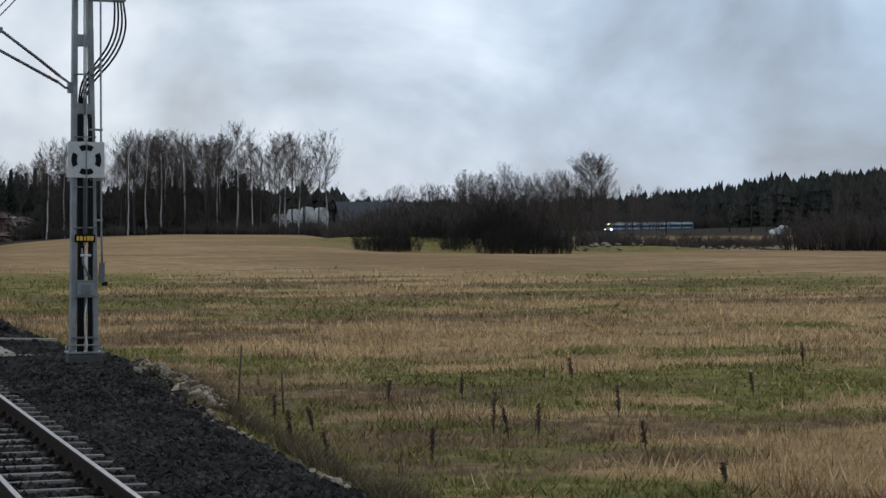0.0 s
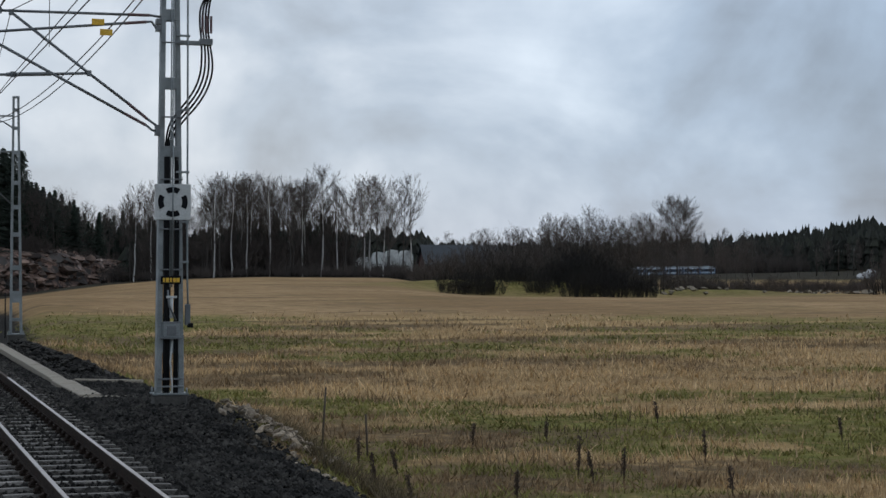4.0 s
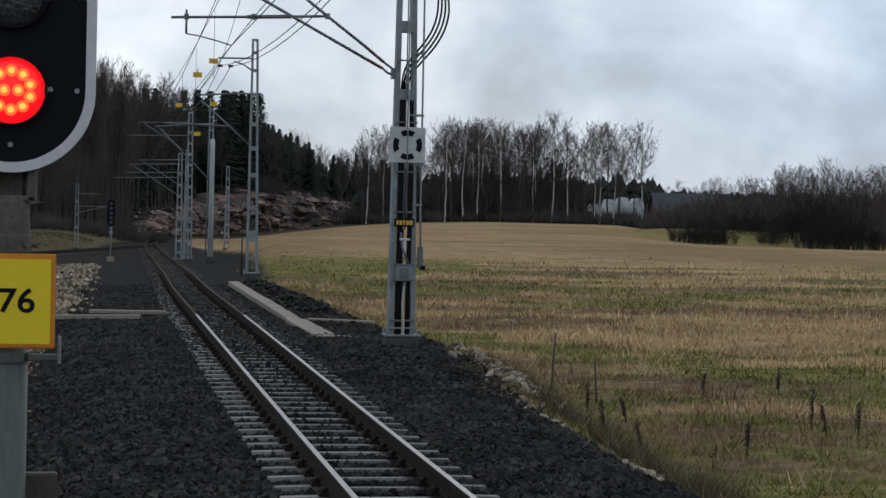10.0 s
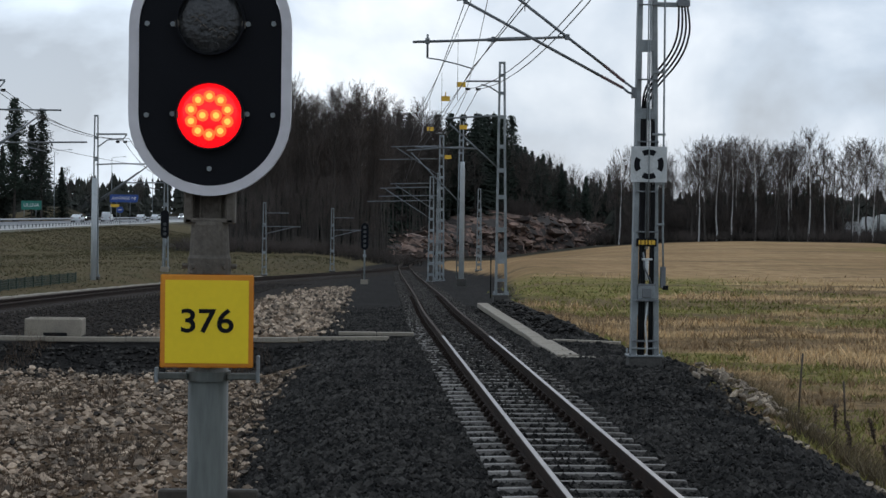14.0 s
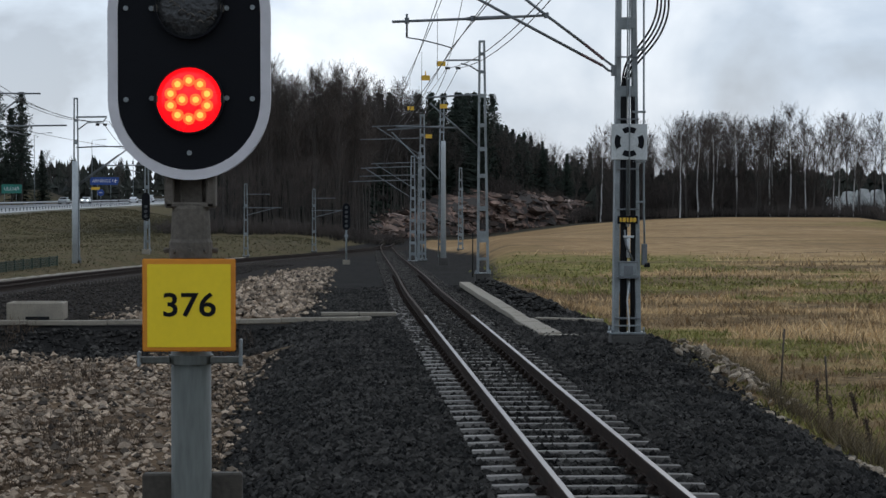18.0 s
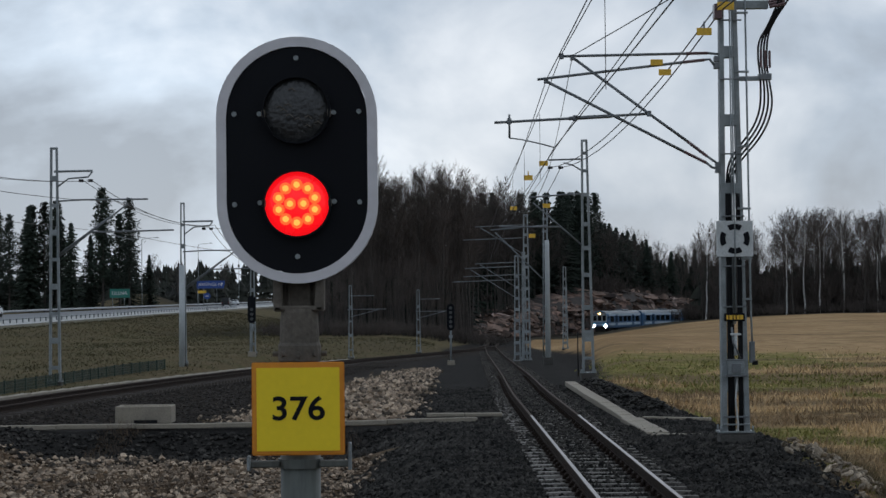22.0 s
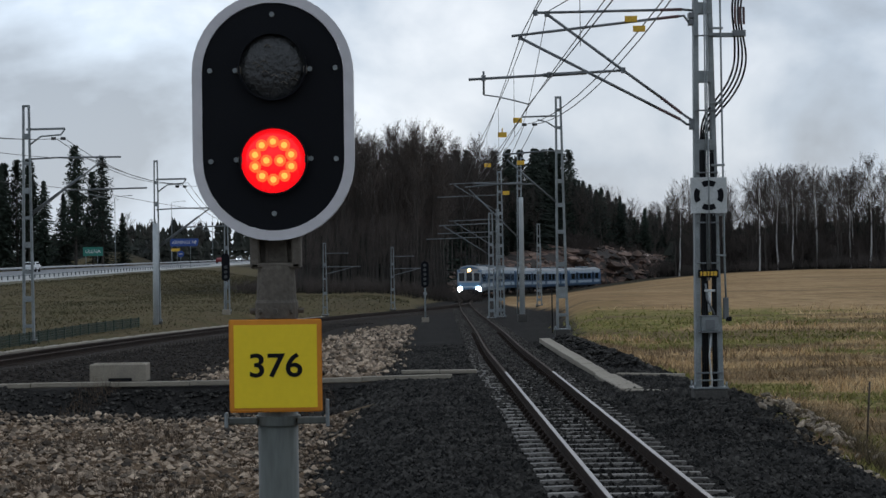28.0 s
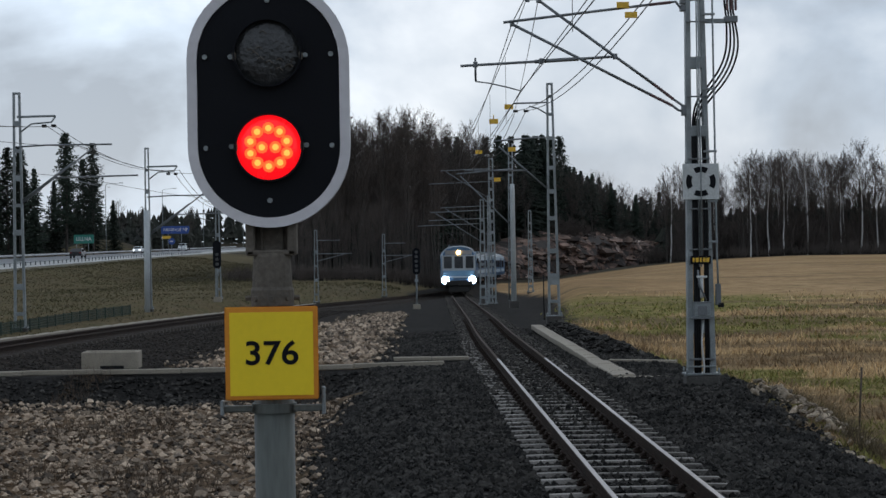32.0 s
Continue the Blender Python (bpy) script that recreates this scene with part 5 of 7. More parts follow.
place_mix(birches, row(9, 8.0, 12.6, 246, 262, 0.80, 1.06) + row(12, 11.0, 16.7, 246, 262, 0.84, 1.06))
place_mix(alders, row(42, 8.1, 14.8, 247, 272, 0.58, 1.0) + row(6, 14.8, 16.6, 247, 262, 0.7, 1.0) + behind_rock(40, 1.9, 9.2, 14, 40, 0.8, 1.12))
place_mix(talls, row(84, -3.7, 1.2, 214, 252, 1.04, 1.26) + behind_rock(26, 0.7, 2.7, 6, 30, 0.95, 1.3))
place_mix(alders, row(26, -4.2, 0.9, 206, 216, 0.34, 0.60))
place_mix(spruces, behind_rock(26, 1.0, 4.6, 20, 44, 0.60, 1.12) + behind_rock(30, 4.4, 6.6, 20, 60, 0.66, 0.90) + behind_rock(34, 6.4, 9.6, 16, 60, 0.56, 0.80) + row(24, -3.6, 1.0, 252, 272, 0.62, 0.95) + row(48, 8.2, 14.8, 274, 300, 0.36, 0.56))
place_mix(pines, behind_rock(20, 1.2, 5.0, 20, 45, 0.62, 1.16) + behind_rock(6, 5.0, 7.0, 20, 45, 0.5, 0.8))
place_mix(scrubs, row(22, 8.2, 14.6, 238, 250, 0.4, 0.9) + row(16, 14.6, 17.2, 238, 250, 0.45, 0.75) + behind_rock(30, 4.6, 8.0, 12, 30, 1.4, 2.4) + row(30, -5, 2.0, 188, 210, 0.5, 0.9) + row(14, 7.6, 9.4, 285, 300, 0.9, 1.4) + row(52, 8.8, 14.2, 254, 272, 1.6, 2.7))
# the mound
place_mix(bushes, [(x, y, gz(x, y) - 0.2, t, s) for x, y, t, s in ((49.2, 152, 0, 0.52), (51, 153, 1, 0.60), (53, 154, 2, 0.52), (57.6, 153.5, 4, 0.45), (57.5, 160, 0.3, 0.6), (59.2, 149, 2, 0.48), (61, 148.5, 1, 0.62), (63, 148.5, 4, 0.66), (65, 148.5, 5, 0.56), (60.5, 156, 4, 0.7), (62.5, 157, 5, 0.75), (64, 161, 0.5, 0.9), (66.5, 160, 1.5, 0.62),)])
place_mix(scrubs, [(x, y, gz(x, y) - 0.2, t, s) for x, y, t, s in ((57, 172, 2.2, 1.6), (60, 174, 2.9, 1.8), (62.5, 171, 1.9, 1.7), (64.5, 176, 2.9, 1.9), (67, 172, 0.4, 1.8), (69.5, 175, 2.9, 1.9), (72, 174, 0.2, 1.8), (74.5, 178, 1.2, 1.9), (55, 176, 0.2, 1.5), (58.5, 180, 0.9, 1.8), (66, 184, 0.9, 2.0))])
place_mix(thickets, [(x, y, gz(x, y) - 0.2, t, s * 0.82) for x, y, t, s in ((61, 174, 0, 0.86), (65.5, 173, 2, 0.86), (67.8, 173, 4, 0.95), (69.5, 176, 3, 1.02), (72, 175, 4, 1.02), (75, 178, 5, 1.0), (71, 184, 3.4, 1.05), (76, 186, 3, 1.05))])
lone = tree_thing("birch_tree", bare_tree(131, 11.7, 0.44, 2.7, 0.08, 120, 0.15, 0.05, 7, -0.35), BARK, TWIG, "single broad bare birch above the scrub", "tree", "")
lone.location = (106.1, 230, gz(106.1, 230) - 0.2)
place_mix(alders, row(30, 20.6, 24.4, 180, 196, 0.44, 0.58) + row(9, 18.6, 20.8, 184, 200, 0.30, 0.42) + row(9, 23.9, 27.0, 216, 240, 0.34, 0.46))
place_mix(alders, row(16, 20, 27, 255, 300, 0.45, 0.65) + row(30, 31.8, 40, 190, 230, 0.46, 0.62))
place_mix(scrubs, row(34, 14.2, 17.4, 296, 312, 0.75, 1.15))
place_mix(alders, row(46, 17.4, 27.5, 700, 760, 1.0, 1.35) + row(12, 27.5, 31, 520, 600, 0.5, 0.8))
place_mix(scrubs, row(34, 17.6, 28.5, 790, 840, 3.4, 5.0))
place_mix(scrubs, row(14, 25, 31, 215, 250, 0.6, 1.0) + row(40, 25, 31.4, 205, 236, 0.34, 0.62) + row(26, 17.5, 26, 200, 240, 0.7, 1.2) + row(26, 31.2, 38, 186, 205, 1.2, 2.0))


def far_wood(name, label, spots, seed):
    """A wood beyond counting: layered cones with ragged edges, one mesh."""
    rg = random.Random(seed)
    verts, faces = [], []
    for x, y, z, h, w in spots:
        layers = 5
        full = rg.uniform(0.2, 0.75)
        for k in range(layers):
            zb, zt = z + h * (0.05 + 0.8 * k / layers), z + h * (0.05 + 0.8 * k / layers + rg.uniform(0.16, 0.30))
            r = w * rg.uniform(0.75, 1.2) * (1 - 0.93 * k / layers) ** full
            n, a0 = 7, rg.uniform(0, 6.28)
            i0 = len(verts)
            verts.append((x + rg.uniform(-0.4, 0.4) * r, y, min(zt, z + h * rg.uniform(0.9, 1.0))))
            for j in range(n):
                a, q = a0 + 6.283 * j / n, r * rg.uniform(0.55, 1.25)
                verts.append((x + math.cos(a) * q, y + math.sin(a) * q, zb + rg.uniform(-0.4, 0.5)))
            for j in range(n):
                faces.append((i0, i0 + 1 + j, i0 + 1 + (j + 1) % n))
    me = bpy.data.meshes.new(name)
    me.from_pydata(verts, [], faces)
    me.materials.append(mat("far_needles", (0.013, 0.017, 0.012), (0.032, 0.033, 0.023), 0.95, 0, 0.05, 0.6, 0, island=0.45))
    return tagged(new(name, me), label, "forest", kind="stuff")


def wood_spots(n, deg0, deg1, r0, r1, h0, h1, top=None):
    out_ = []
    for i in range(n):
        dg, r = rng.uniform(deg0, deg1), rng.uniform(r0, r1)
        x, y = polar(dg, r)
        if -64 < x < -41 and y < 900:
            continue
        z = gz(x, y) - 0.5
        h = h0 + (h1 - h0) * min(1.0, max(0.0, rng.gauss(0.42, 0.2) + 0.5 * noise.noise((dg * 1.7, r * 0.01, 4.0))))
        if top:
            h = h + float(np.interp(dg, top[0], top[1]))
        out_.append((x, y, z, h, 1.5 + 0.085 * h * rng.uniform(0.6, 1.4)))
    return out_


far_wood("far_forest", "dark spruce forest covering the distant hill", wood_spots(2400, 15, 45, 850, 1000, 8, 14, ([15, 24, 28, 33, 45], [2, 3, 7, 12, 14])), 3)
far_wood("far_forest", "dark far forest beyond the motorway", wood_spots(520, -26, 2, 560, 680, 8, 13), 4)
far_wood("far_forest", "dark wood closing the valley behind the field", wood_spots(420, 8, 17.2, 335, 400, 8, 11), 5)
far_wood("far_forest", "dark low wood beyond the rock cutting", wood_spots(260, 4.0, 9.4, 420, 480, 9, 14), 6)
far_wood("far_forest", "dense dark wood behind the rock cutting", wood_spots(130, 0.2, 4.7, 362, 400, 9, 23), 7)
far_wood("far_forest", "dark forest at the end of the motorway", wood_spots(220, -10, 1, 960, 1060, 15, 24), 8)
place_mix(pines, [(x * 1.18, y * 1.18, gz(x * 1.18, y * 1.18) - 0.3, t, s * 1.18) for x, y, t, s in ((-60.1, 340, 0, 1.25), (-55.6, 342, 1, 1.15), (-58, 346, 2, 1.0), (-68, 338, 3, 1.12), (-71, 342, 4, 1.12), (-74, 345, 5, 1.1), (-77, 340, 1, 1.0), (-62, 350, 2, 0.9))])
place_mix(spruces, [(x * 1.18, y * 1.18, gz(x * 1.18, y * 1.18) - 0.3, t, s * 1.18) for x, y, t, s in ((-65, 336, 0, 0.92), (-63, 344, 1, 0.8), (-69.5, 348, 2, 1.0), (-73, 338, 3, 1.1), (-76, 350, 4, 1.0), (-80, 344, 5, 1.1), (-84, 350, 0, 1.05), (-57, 350, 2, 0.95), (-53.5, 352, 4, 0.6))])
place_mix(alders, [(x * 1.25, y * 1.25, z - 1.0, t, s * 1.22) for x, y, z, t, s in ((-52, 350, 1.5, 1, 0.75), (-49.5, 362, 1.6, 2, 0.66), (-66.5, 333, 1.2, 3, 0.8), (-47, 420, 1.9, 3, 0.7), (-71, 334, 1.2, 1, 0.95), (-74.5, 336, 1.2, 2, 1.0), (-78, 335, 1.2, 4, 1.05), (-69, 340, 1.3, 5, 0.9), (-81, 338, 1.2, 0, 1.0), (-62.5, 338, 1.2, 2, 0.75))])

# timber poles beyond the field
POLEWOOD = mat("tarred_pole_wood", (0.035, 0.028, 0.022), (0.070, 0.056, 0.045), 0.95, 0, 3, 30, 0.3)
for dg, r_, h in ((28.9, 560, 8.2), (29.55, 575, 8.0), (30.0, 590, 8.4), (33.4, 600, 8.6), (27.0, 520, 7.4)):
    x, y = polar(dg, r_)
    up_ = empty("utility_pole", pose(x, y, gz(x, y), 0, 0, -dg), "tarred timber pole with a cross arm", "utility pole", "utility poles")
    rod("pole", [(0, 0, -0.3), (0, 0, h)], [0.20, 0.15], POLEWOOD, up_, "", 8)
    rod("cross_arm", [(-1.1, -0.1, h - 0.8), (1.1, -0.1, h - 0.8)], 0.10, POLEWOOD, up_)
    for xx in (-0.9, 0.0, 0.9):
        rod("insulator", [(xx, -0.1, h - 0.75), (xx, -0.1, h - 0.4)], 0.06, GALV, up_)

# ---- the train ----
BLUE = mat("blue_train_paint", (0.050, 0.115, 0.215), (0.065, 0.145, 0.26), 0.35, 0, 0.8, 30, 0.02, dirt=(0.055, 0.115, 0.20))
# pale livery colour, brightened to hold the sky's reflection on the sides
PALE = mat("pale_paint_with_sky_sheen", (0.52, 0.60, 0.67), (0.60, 0.68, 0.74), 0.4, 0, 0.8, 30, 0.02)
CABGREY = mat("cab_grey_paint", (0.33, 0.355, 0.37), (0.42, 0.445, 0.46), 0.45, 0, 0.8, 30, 0.02)
ROOFGREY = mat("train_roof_grey", (0.13, 0.165, 0.195), (0.19, 0.225, 0.255), 0.6, 0, 0.6, 20, 0.05)
UNDER = mat("underframe_black", (0.010, 0.010, 0.010), (0.025, 0.023, 0.021), 0.8, 0, 2, 30, 0.2)
WINDOW = mat("dark_train_glass", (0.008, 0.010, 0.013), (0.014, 0.017, 0.02), 0.08, 0, 1, 10, 0)
HEAD = glow("headlight_white", (0.86, 0.94, 1.0), 26.0)
LAMP = glow("roof_lamp_yellow", (1.0, 0.62, 0.22), 9.0)
CAR_L, CAR_W, CAR_H = 19.4, 2.6, 3.55


def car_section(w, z0, z1):
    """Half outline of the body from sill to roof top."""
    return [(w / 2 - 0.05, z0), (w / 2, z0 + 0.25), (w / 2, z1 - 0.75), (w / 2 - 0.10, z1 - 0.45), (w / 2 - 0.42, z1 - 0.14), (0.35, z1)]


def make_car(lead, pantograph):
    th = empty("train_car", Matrix(), "blue and pale grey narrow-gauge railcar" + (" with lit headlights" if lead else ""), "railcar", "cars of the train")
    bm = bmesh.new()
    half = car_section(CAR_W, 0.75, CAR_H)
    loop = half + [(-x, z) for x, z in half[::-1]]
    L = CAR_L / 2
    ends = [(-L, 0.90), (-L + 0.35, 0.985), (-L + 0.9, 1.0), (L - 0.9, 1.0), (L - 0.35, 0.985), (L, 0.90)] if lead else [(-L, 0.98), (-L + 0.2, 1.0), (L - 0.2, 1.0), (L, 0.98)]
    rings = [[bm.verts.new((x * s, y, 0.75 + (z - 0.75) * (1 - (1 - s) * 0.35))) for x, z in loop] for y, s in ends]
    n = len(loop)
    for a, b in zip(rings, rings[1:]):
        for k in range(n):
            f = bm.faces.new((a[k], a[(k + 1) % n], b[(k + 1) % n], b[k]))
            f.material_index = 1 if k in (3, 4, 5, 6, 7) else 0
    bm.faces.new(rings[0])
    bm.faces.new(rings[-1][::-1])
    bmesh.ops.recalc_face_normals(bm, faces=bm.faces)
    part("body", bm, [BLUE, ROOFGREY], th, "blue steel car body")
    for s in (-1, 1):
        block("upper_band", (s * (CAR_W / 2 + 0.004), 0, 2.90), (0.012, CAR_L - 1.9, 0.44), PALE, th, "pale band above the windows, with sky reflection in its colour", 0.0)
        block("stripe", (s * (CAR_W / 2 + 0.004), 0, 1.36), (0.012, CAR_L - 1.9, 0.40), PALE, th, "pale stripe along the side", 0.0)
        for k in range(7):
            yy = -CAR_L / 2 + 2.6 + k * 2.36
            if k in (1, 5):
                d = block("door", (s * (CAR_W / 2 + 0.008), yy, 1.9), (0.02, 1.3, 1.95), BLUE, th, "", 0.0)
                for o in (-0.3, 0.3):
                    block("door_window", (s * (CAR_W / 2 + 0.02), yy + o, 2.2), (0.012, 0.42, 0.95), WINDOW, d, "", 0.0)
            else:
                block("window", (s * (CAR_W / 2 + 0.008), yy, 2.2), (0.02, 1.75, 0.85), WINDOW, th, "", 0.0)
    for s in (-1, 1):
        bg_ = block("bogie", (0, s * 6.3, 0.52), (1.75, 2.6, 0.34), UNDER, th, "black bogie", 0.02)
        for a in (-1, 1):
            for b in (-1, 1):
                bm = bmesh.new()
                disc(bm, (b * GAUGE / 2, s * 6.3 + a * 0.9, 0.33), 0.33, 0.1, "x", 18)
                part("wheel", bm, UNDER, bg_)
    block("equipment_box", (0, 0, 0.60), (1.9, 5.4, 0.45), UNDER, th, "black underfloor equipment", 0.02)
    for s in (-1, 1):
        rod("coupler", [(0, s * (L - 0.2), 0.72), (0, s * (L + 0.3), 0.72)], 0.12, UNDER, th)
    block("roof_unit", (0, 2.5, CAR_H + 0.08), (1.3, 3.2, 0.22), ROOFGREY, th, "", 0.04)
    if pantograph:
        p = block("pantograph", (0, -5.5, CAR_H + 0.1), (1.2, 1.6, 0.12), UNDER, th, "folded pantograph frame", 0.02)
        for s in (-1, 1):
            rod("pantograph_arm", [(s * 0.4, -5.0, CAR_H + 0.12), (s * 0.35, -6.4, CAR_H + 0.55), (s * 0.5, -5.4, CAR_H + 0.95)], 0.03, UNDER, p)
        rod("pantograph_head", [(-0.8, -5.4, CAR_H + 0.95), (0.8, -5.4, CAR_H + 0.95)], 0.035, UNDER, p)
    if lead:
        y = -L
        fr = block("cab_front", (0, y + 0.02, 2.28), (2.42, 0.10, 1.16), CABGREY, th, "grey cab front with three windows", 0.04)
        for x, w in ((-0.78, 0.56), (0.0, 0.60), (0.78, 0.56)):
            block("windscreen", (x, y - 0.04, 2.35), (w, 0.03, 0.86), WINDOW, fr, "", 0.02)
        block("roof_front", (0, y + 0.06, 3.05), (2.05, 0.14, 0.46), mat("sooty_grey_paint", (0.20, 0.205, 0.21), (0.29, 0.295, 0.30), 0.6, 0, 1, 30, 0.05), th, "", 0.08)
        block("front_stripe", (0, y - 0.03, 1.30), (2.1, 0.06, 0.10), PALE, th, "", 0.01)
        block("lower_front", (0, y + 0.0, 1.55), (2.25, 0.12, 0.42), mat("front_blue", (0.13, 0.27, 0.43), (0.17, 0.33, 0.50), 0.35, 0, 1, 30, 0.02), th, "mid-blue lower front", 0.03)
        block("buffer_beam", (0, y - 0.02, 0.86), (2.0, 0.22, 0.36), UNDER, th, "black buffer beam", 0.03)
        block("snow_plough", (0, y + 0.1, 0.42), (1.5, 0.3, 0.44), UNDER, th, "", 0.05)
        for x in (-0.98, 0.98):
            bm = bmesh.new()
            # glowing disc made wider than the lamp, to take in its glare
            disc(bm, (x, y - 0.09, 1.08), 0.26, 0.06, "y", 20)
            part("headlight", bm, HEAD, th, "bright white headlight widened by its glare")
        bm = bmesh.new()
        disc(bm, (0, y - 0.06, 3.06), 0.16, 0.08, "y", 20)
        part("roof_lamp", bm, LAMP, th, "yellow lit roof lamp")
        for s in (-1, 1):
            block("mirror", (s * 1.38, y + 0.35, 2.45), (0.14, 0.06, 0.34), UNDER, th, "", 0.01)
            rod("handrail", [(s * 1.16, y - 0.06, 1.2), (s * 1.16, y - 0.06, 1.95)], 0.015, GALV, th)
    return th


def make_train():
    lead = make_car(True, True)
    plain = make_car(False, False)
    cars = [lead, plain]
    for k in range(4):
        cars.append(copy_thing(plain, Matrix()))
    return cars


TRAIN = make_train()

# ---- motorway, cars, signs ----
ASPHALT = mat("wet_asphalt", (0.085, 0.088, 0.095), (0.125, 0.13, 0.138), 0.55, 0, 0.3, 20, 0.1)
CONC_W = mat("pale_barrier", (0.40, 0.41, 0.42), (0.52, 0.53, 0.54), 0.7, 0, 0.8, 20, 0.1)


ROAD_EDGE = -45.0
SHOULDER = mat("pale_gravel_shoulder", (0.42, 0.42, 0.41), (0.56, 0.56, 0.55), 0.9, 0, 0.5, 6, 0.2)
bm = bmesh.new()
ysr = list(np.arange(-1300, -300, 50.0)) + list(np.arange(-300, 1300, 12.0)) + list(np.arange(1300, 2400, 50.0))
prev = None
for y in ysr:
    z = float(road_level(y))
    cur = [bm.verts.new((x, y, z + dz)) for x, dz in ((-66, -1.0), (-61, 0), (ROAD_EDGE, 0), (-43.6, -0.42), (-41.0, -1.0))]
    if prev:
        for k in range(4):
            bm.faces.new((prev[k], prev[k + 1], cur[k + 1], cur[k])).material_index = (1, 0, 2, 1)[k]
    prev = cur
tagged(bm_obj("road", bm, [ASPHALT, mat("verge_grass", (0.080, 0.078, 0.040), (0.125, 0.104, 0.058), 0.95, 0, 0.15, 2.5, 0.3, dirt=(0.06, 0.054, 0.034)), SHOULDER]), "grey asphalt motorway with a pale shoulder on a low embankment", "road", kind="structure")
guard = empty("guard_rail", Matrix(), "thin grey motorway guard rail on steel posts", "guard rail")
bm = bmesh.new()
tube(bm, [(-44.3, y, float(road_level(y)) + 0.12) for y in ysr if 100 < y < 700], 0.08, 6)
part("beam", bm, GALV, guard)
for y in np.arange(150, 420, 3.0):
    block("post", (-44.1, y, float(road_level(y)) - 0.2), (0.12, 0.16, 0.75), TUBE, guard, "", 0.0)
median = empty("guard_rail", Matrix(), "low grey barrier between the carriageways", "guard rail")
bm = bmesh.new()
tube(bm, [(-60.6, y, float(road_level(y)) + 0.4) for y in ysr if 100 < y < 700], 0.17, 6)
part("beam", bm, CONC_W, median)


CAR_LAMP = glow("car_headlight", (0.95, 0.97, 1.0), 6.0)


def make_vehicle(label, colour, van=False, lit=False):
    th = empty("car", Matrix(), label, "car", "cars on the motorway")
    paint = mat("car_paint_" + colour[0], colour[1], tuple(min(1, c * 1.2) for c in colour[1]), 0.3, 0.1, 1, 20, 0)
    h, l, w = (1.95, 5.0, 1.9) if van else (1.45, 4.5, 1.8)
    bm = bmesh.new()
    prof = [(-l / 2, 0.35), (-l / 2, 0.8), (-l / 2 + 0.9, 0.95), (-l / 2 + 1.5, h), (l / 2 - (0.1 if van else 0.9), h), (l / 2, 0.95 if not van else h - 0.4), (l / 2, 0.35)]
    a = [bm.verts.new((-w / 2 + (0.18 if z > 1 else 0), y, z)) for y, z in prof]
    b = [bm.verts.new((w / 2 - (0.18 if z > 1 else 0), y, z)) for y, z in prof]
    bm.faces.new(a)
    bm.faces.new(b[::-1])
    for i in range(len(a)):
        j = (i + 1) % len(a)
        bm.faces.new((a[j], a[i], b[i], b[j]))
    bmesh.ops.bevel(bm, geom=list(bm.edges), offset=0.06, segments=2, affect="EDGES")
    part("body", bm, paint, th, smooth=False)
    for s in (-1, 1):
        block("side_window", (s * (w / 2 - 0.09), 0.35, h - 0.30), (0.06, 2.0, 0.34), WINDOW, th, "", 0.0)
    block("windscreen", (0, -l / 2 + 1.15, h - 0.32), (w - 0.45, 0.3, 0.42), WINDOW, th, "", 0.0)
    for sx in (-1, 1):
        for sy in (-1, 1):
            bm = bmesh.new()
            disc(bm, (sx * (w / 2 - 0.08), sy * l * 0.31, 0.32), 0.32, 0.2, "x", 16)
            part("wheel", bm, RUBBER, th)
        block("headlight", (sx * (w / 2 - 0.3), -l / 2 - 0.01, 0.72), (0.3, 0.04, 0.14), CAR_LAMP if lit else GALV, th, "", 0.0)
        block("tail_lamp", (sx * (w / 2 - 0.22), l / 2 + 0.005, 0.82), (0.3, 0.03, 0.16), TAIL, th, "", 0.0)
    return th


TAIL = mat("red_tail_lamp", (0.16, 0.01, 0.01), (0.2, 0.014, 0.012), 0.3, 0, 1, 20, 0)
PAINT_RED, PAINT_BLACK = ("red", (0.20, 0.016, 0.016)), ("black", (0.012, 0.012, 0.014))
PAINT_WHITE, PAINT_SILVER = ("white", (0.66, 0.68, 0.69)), ("silver", (0.38, 0.39, 0.40))
CARS = []
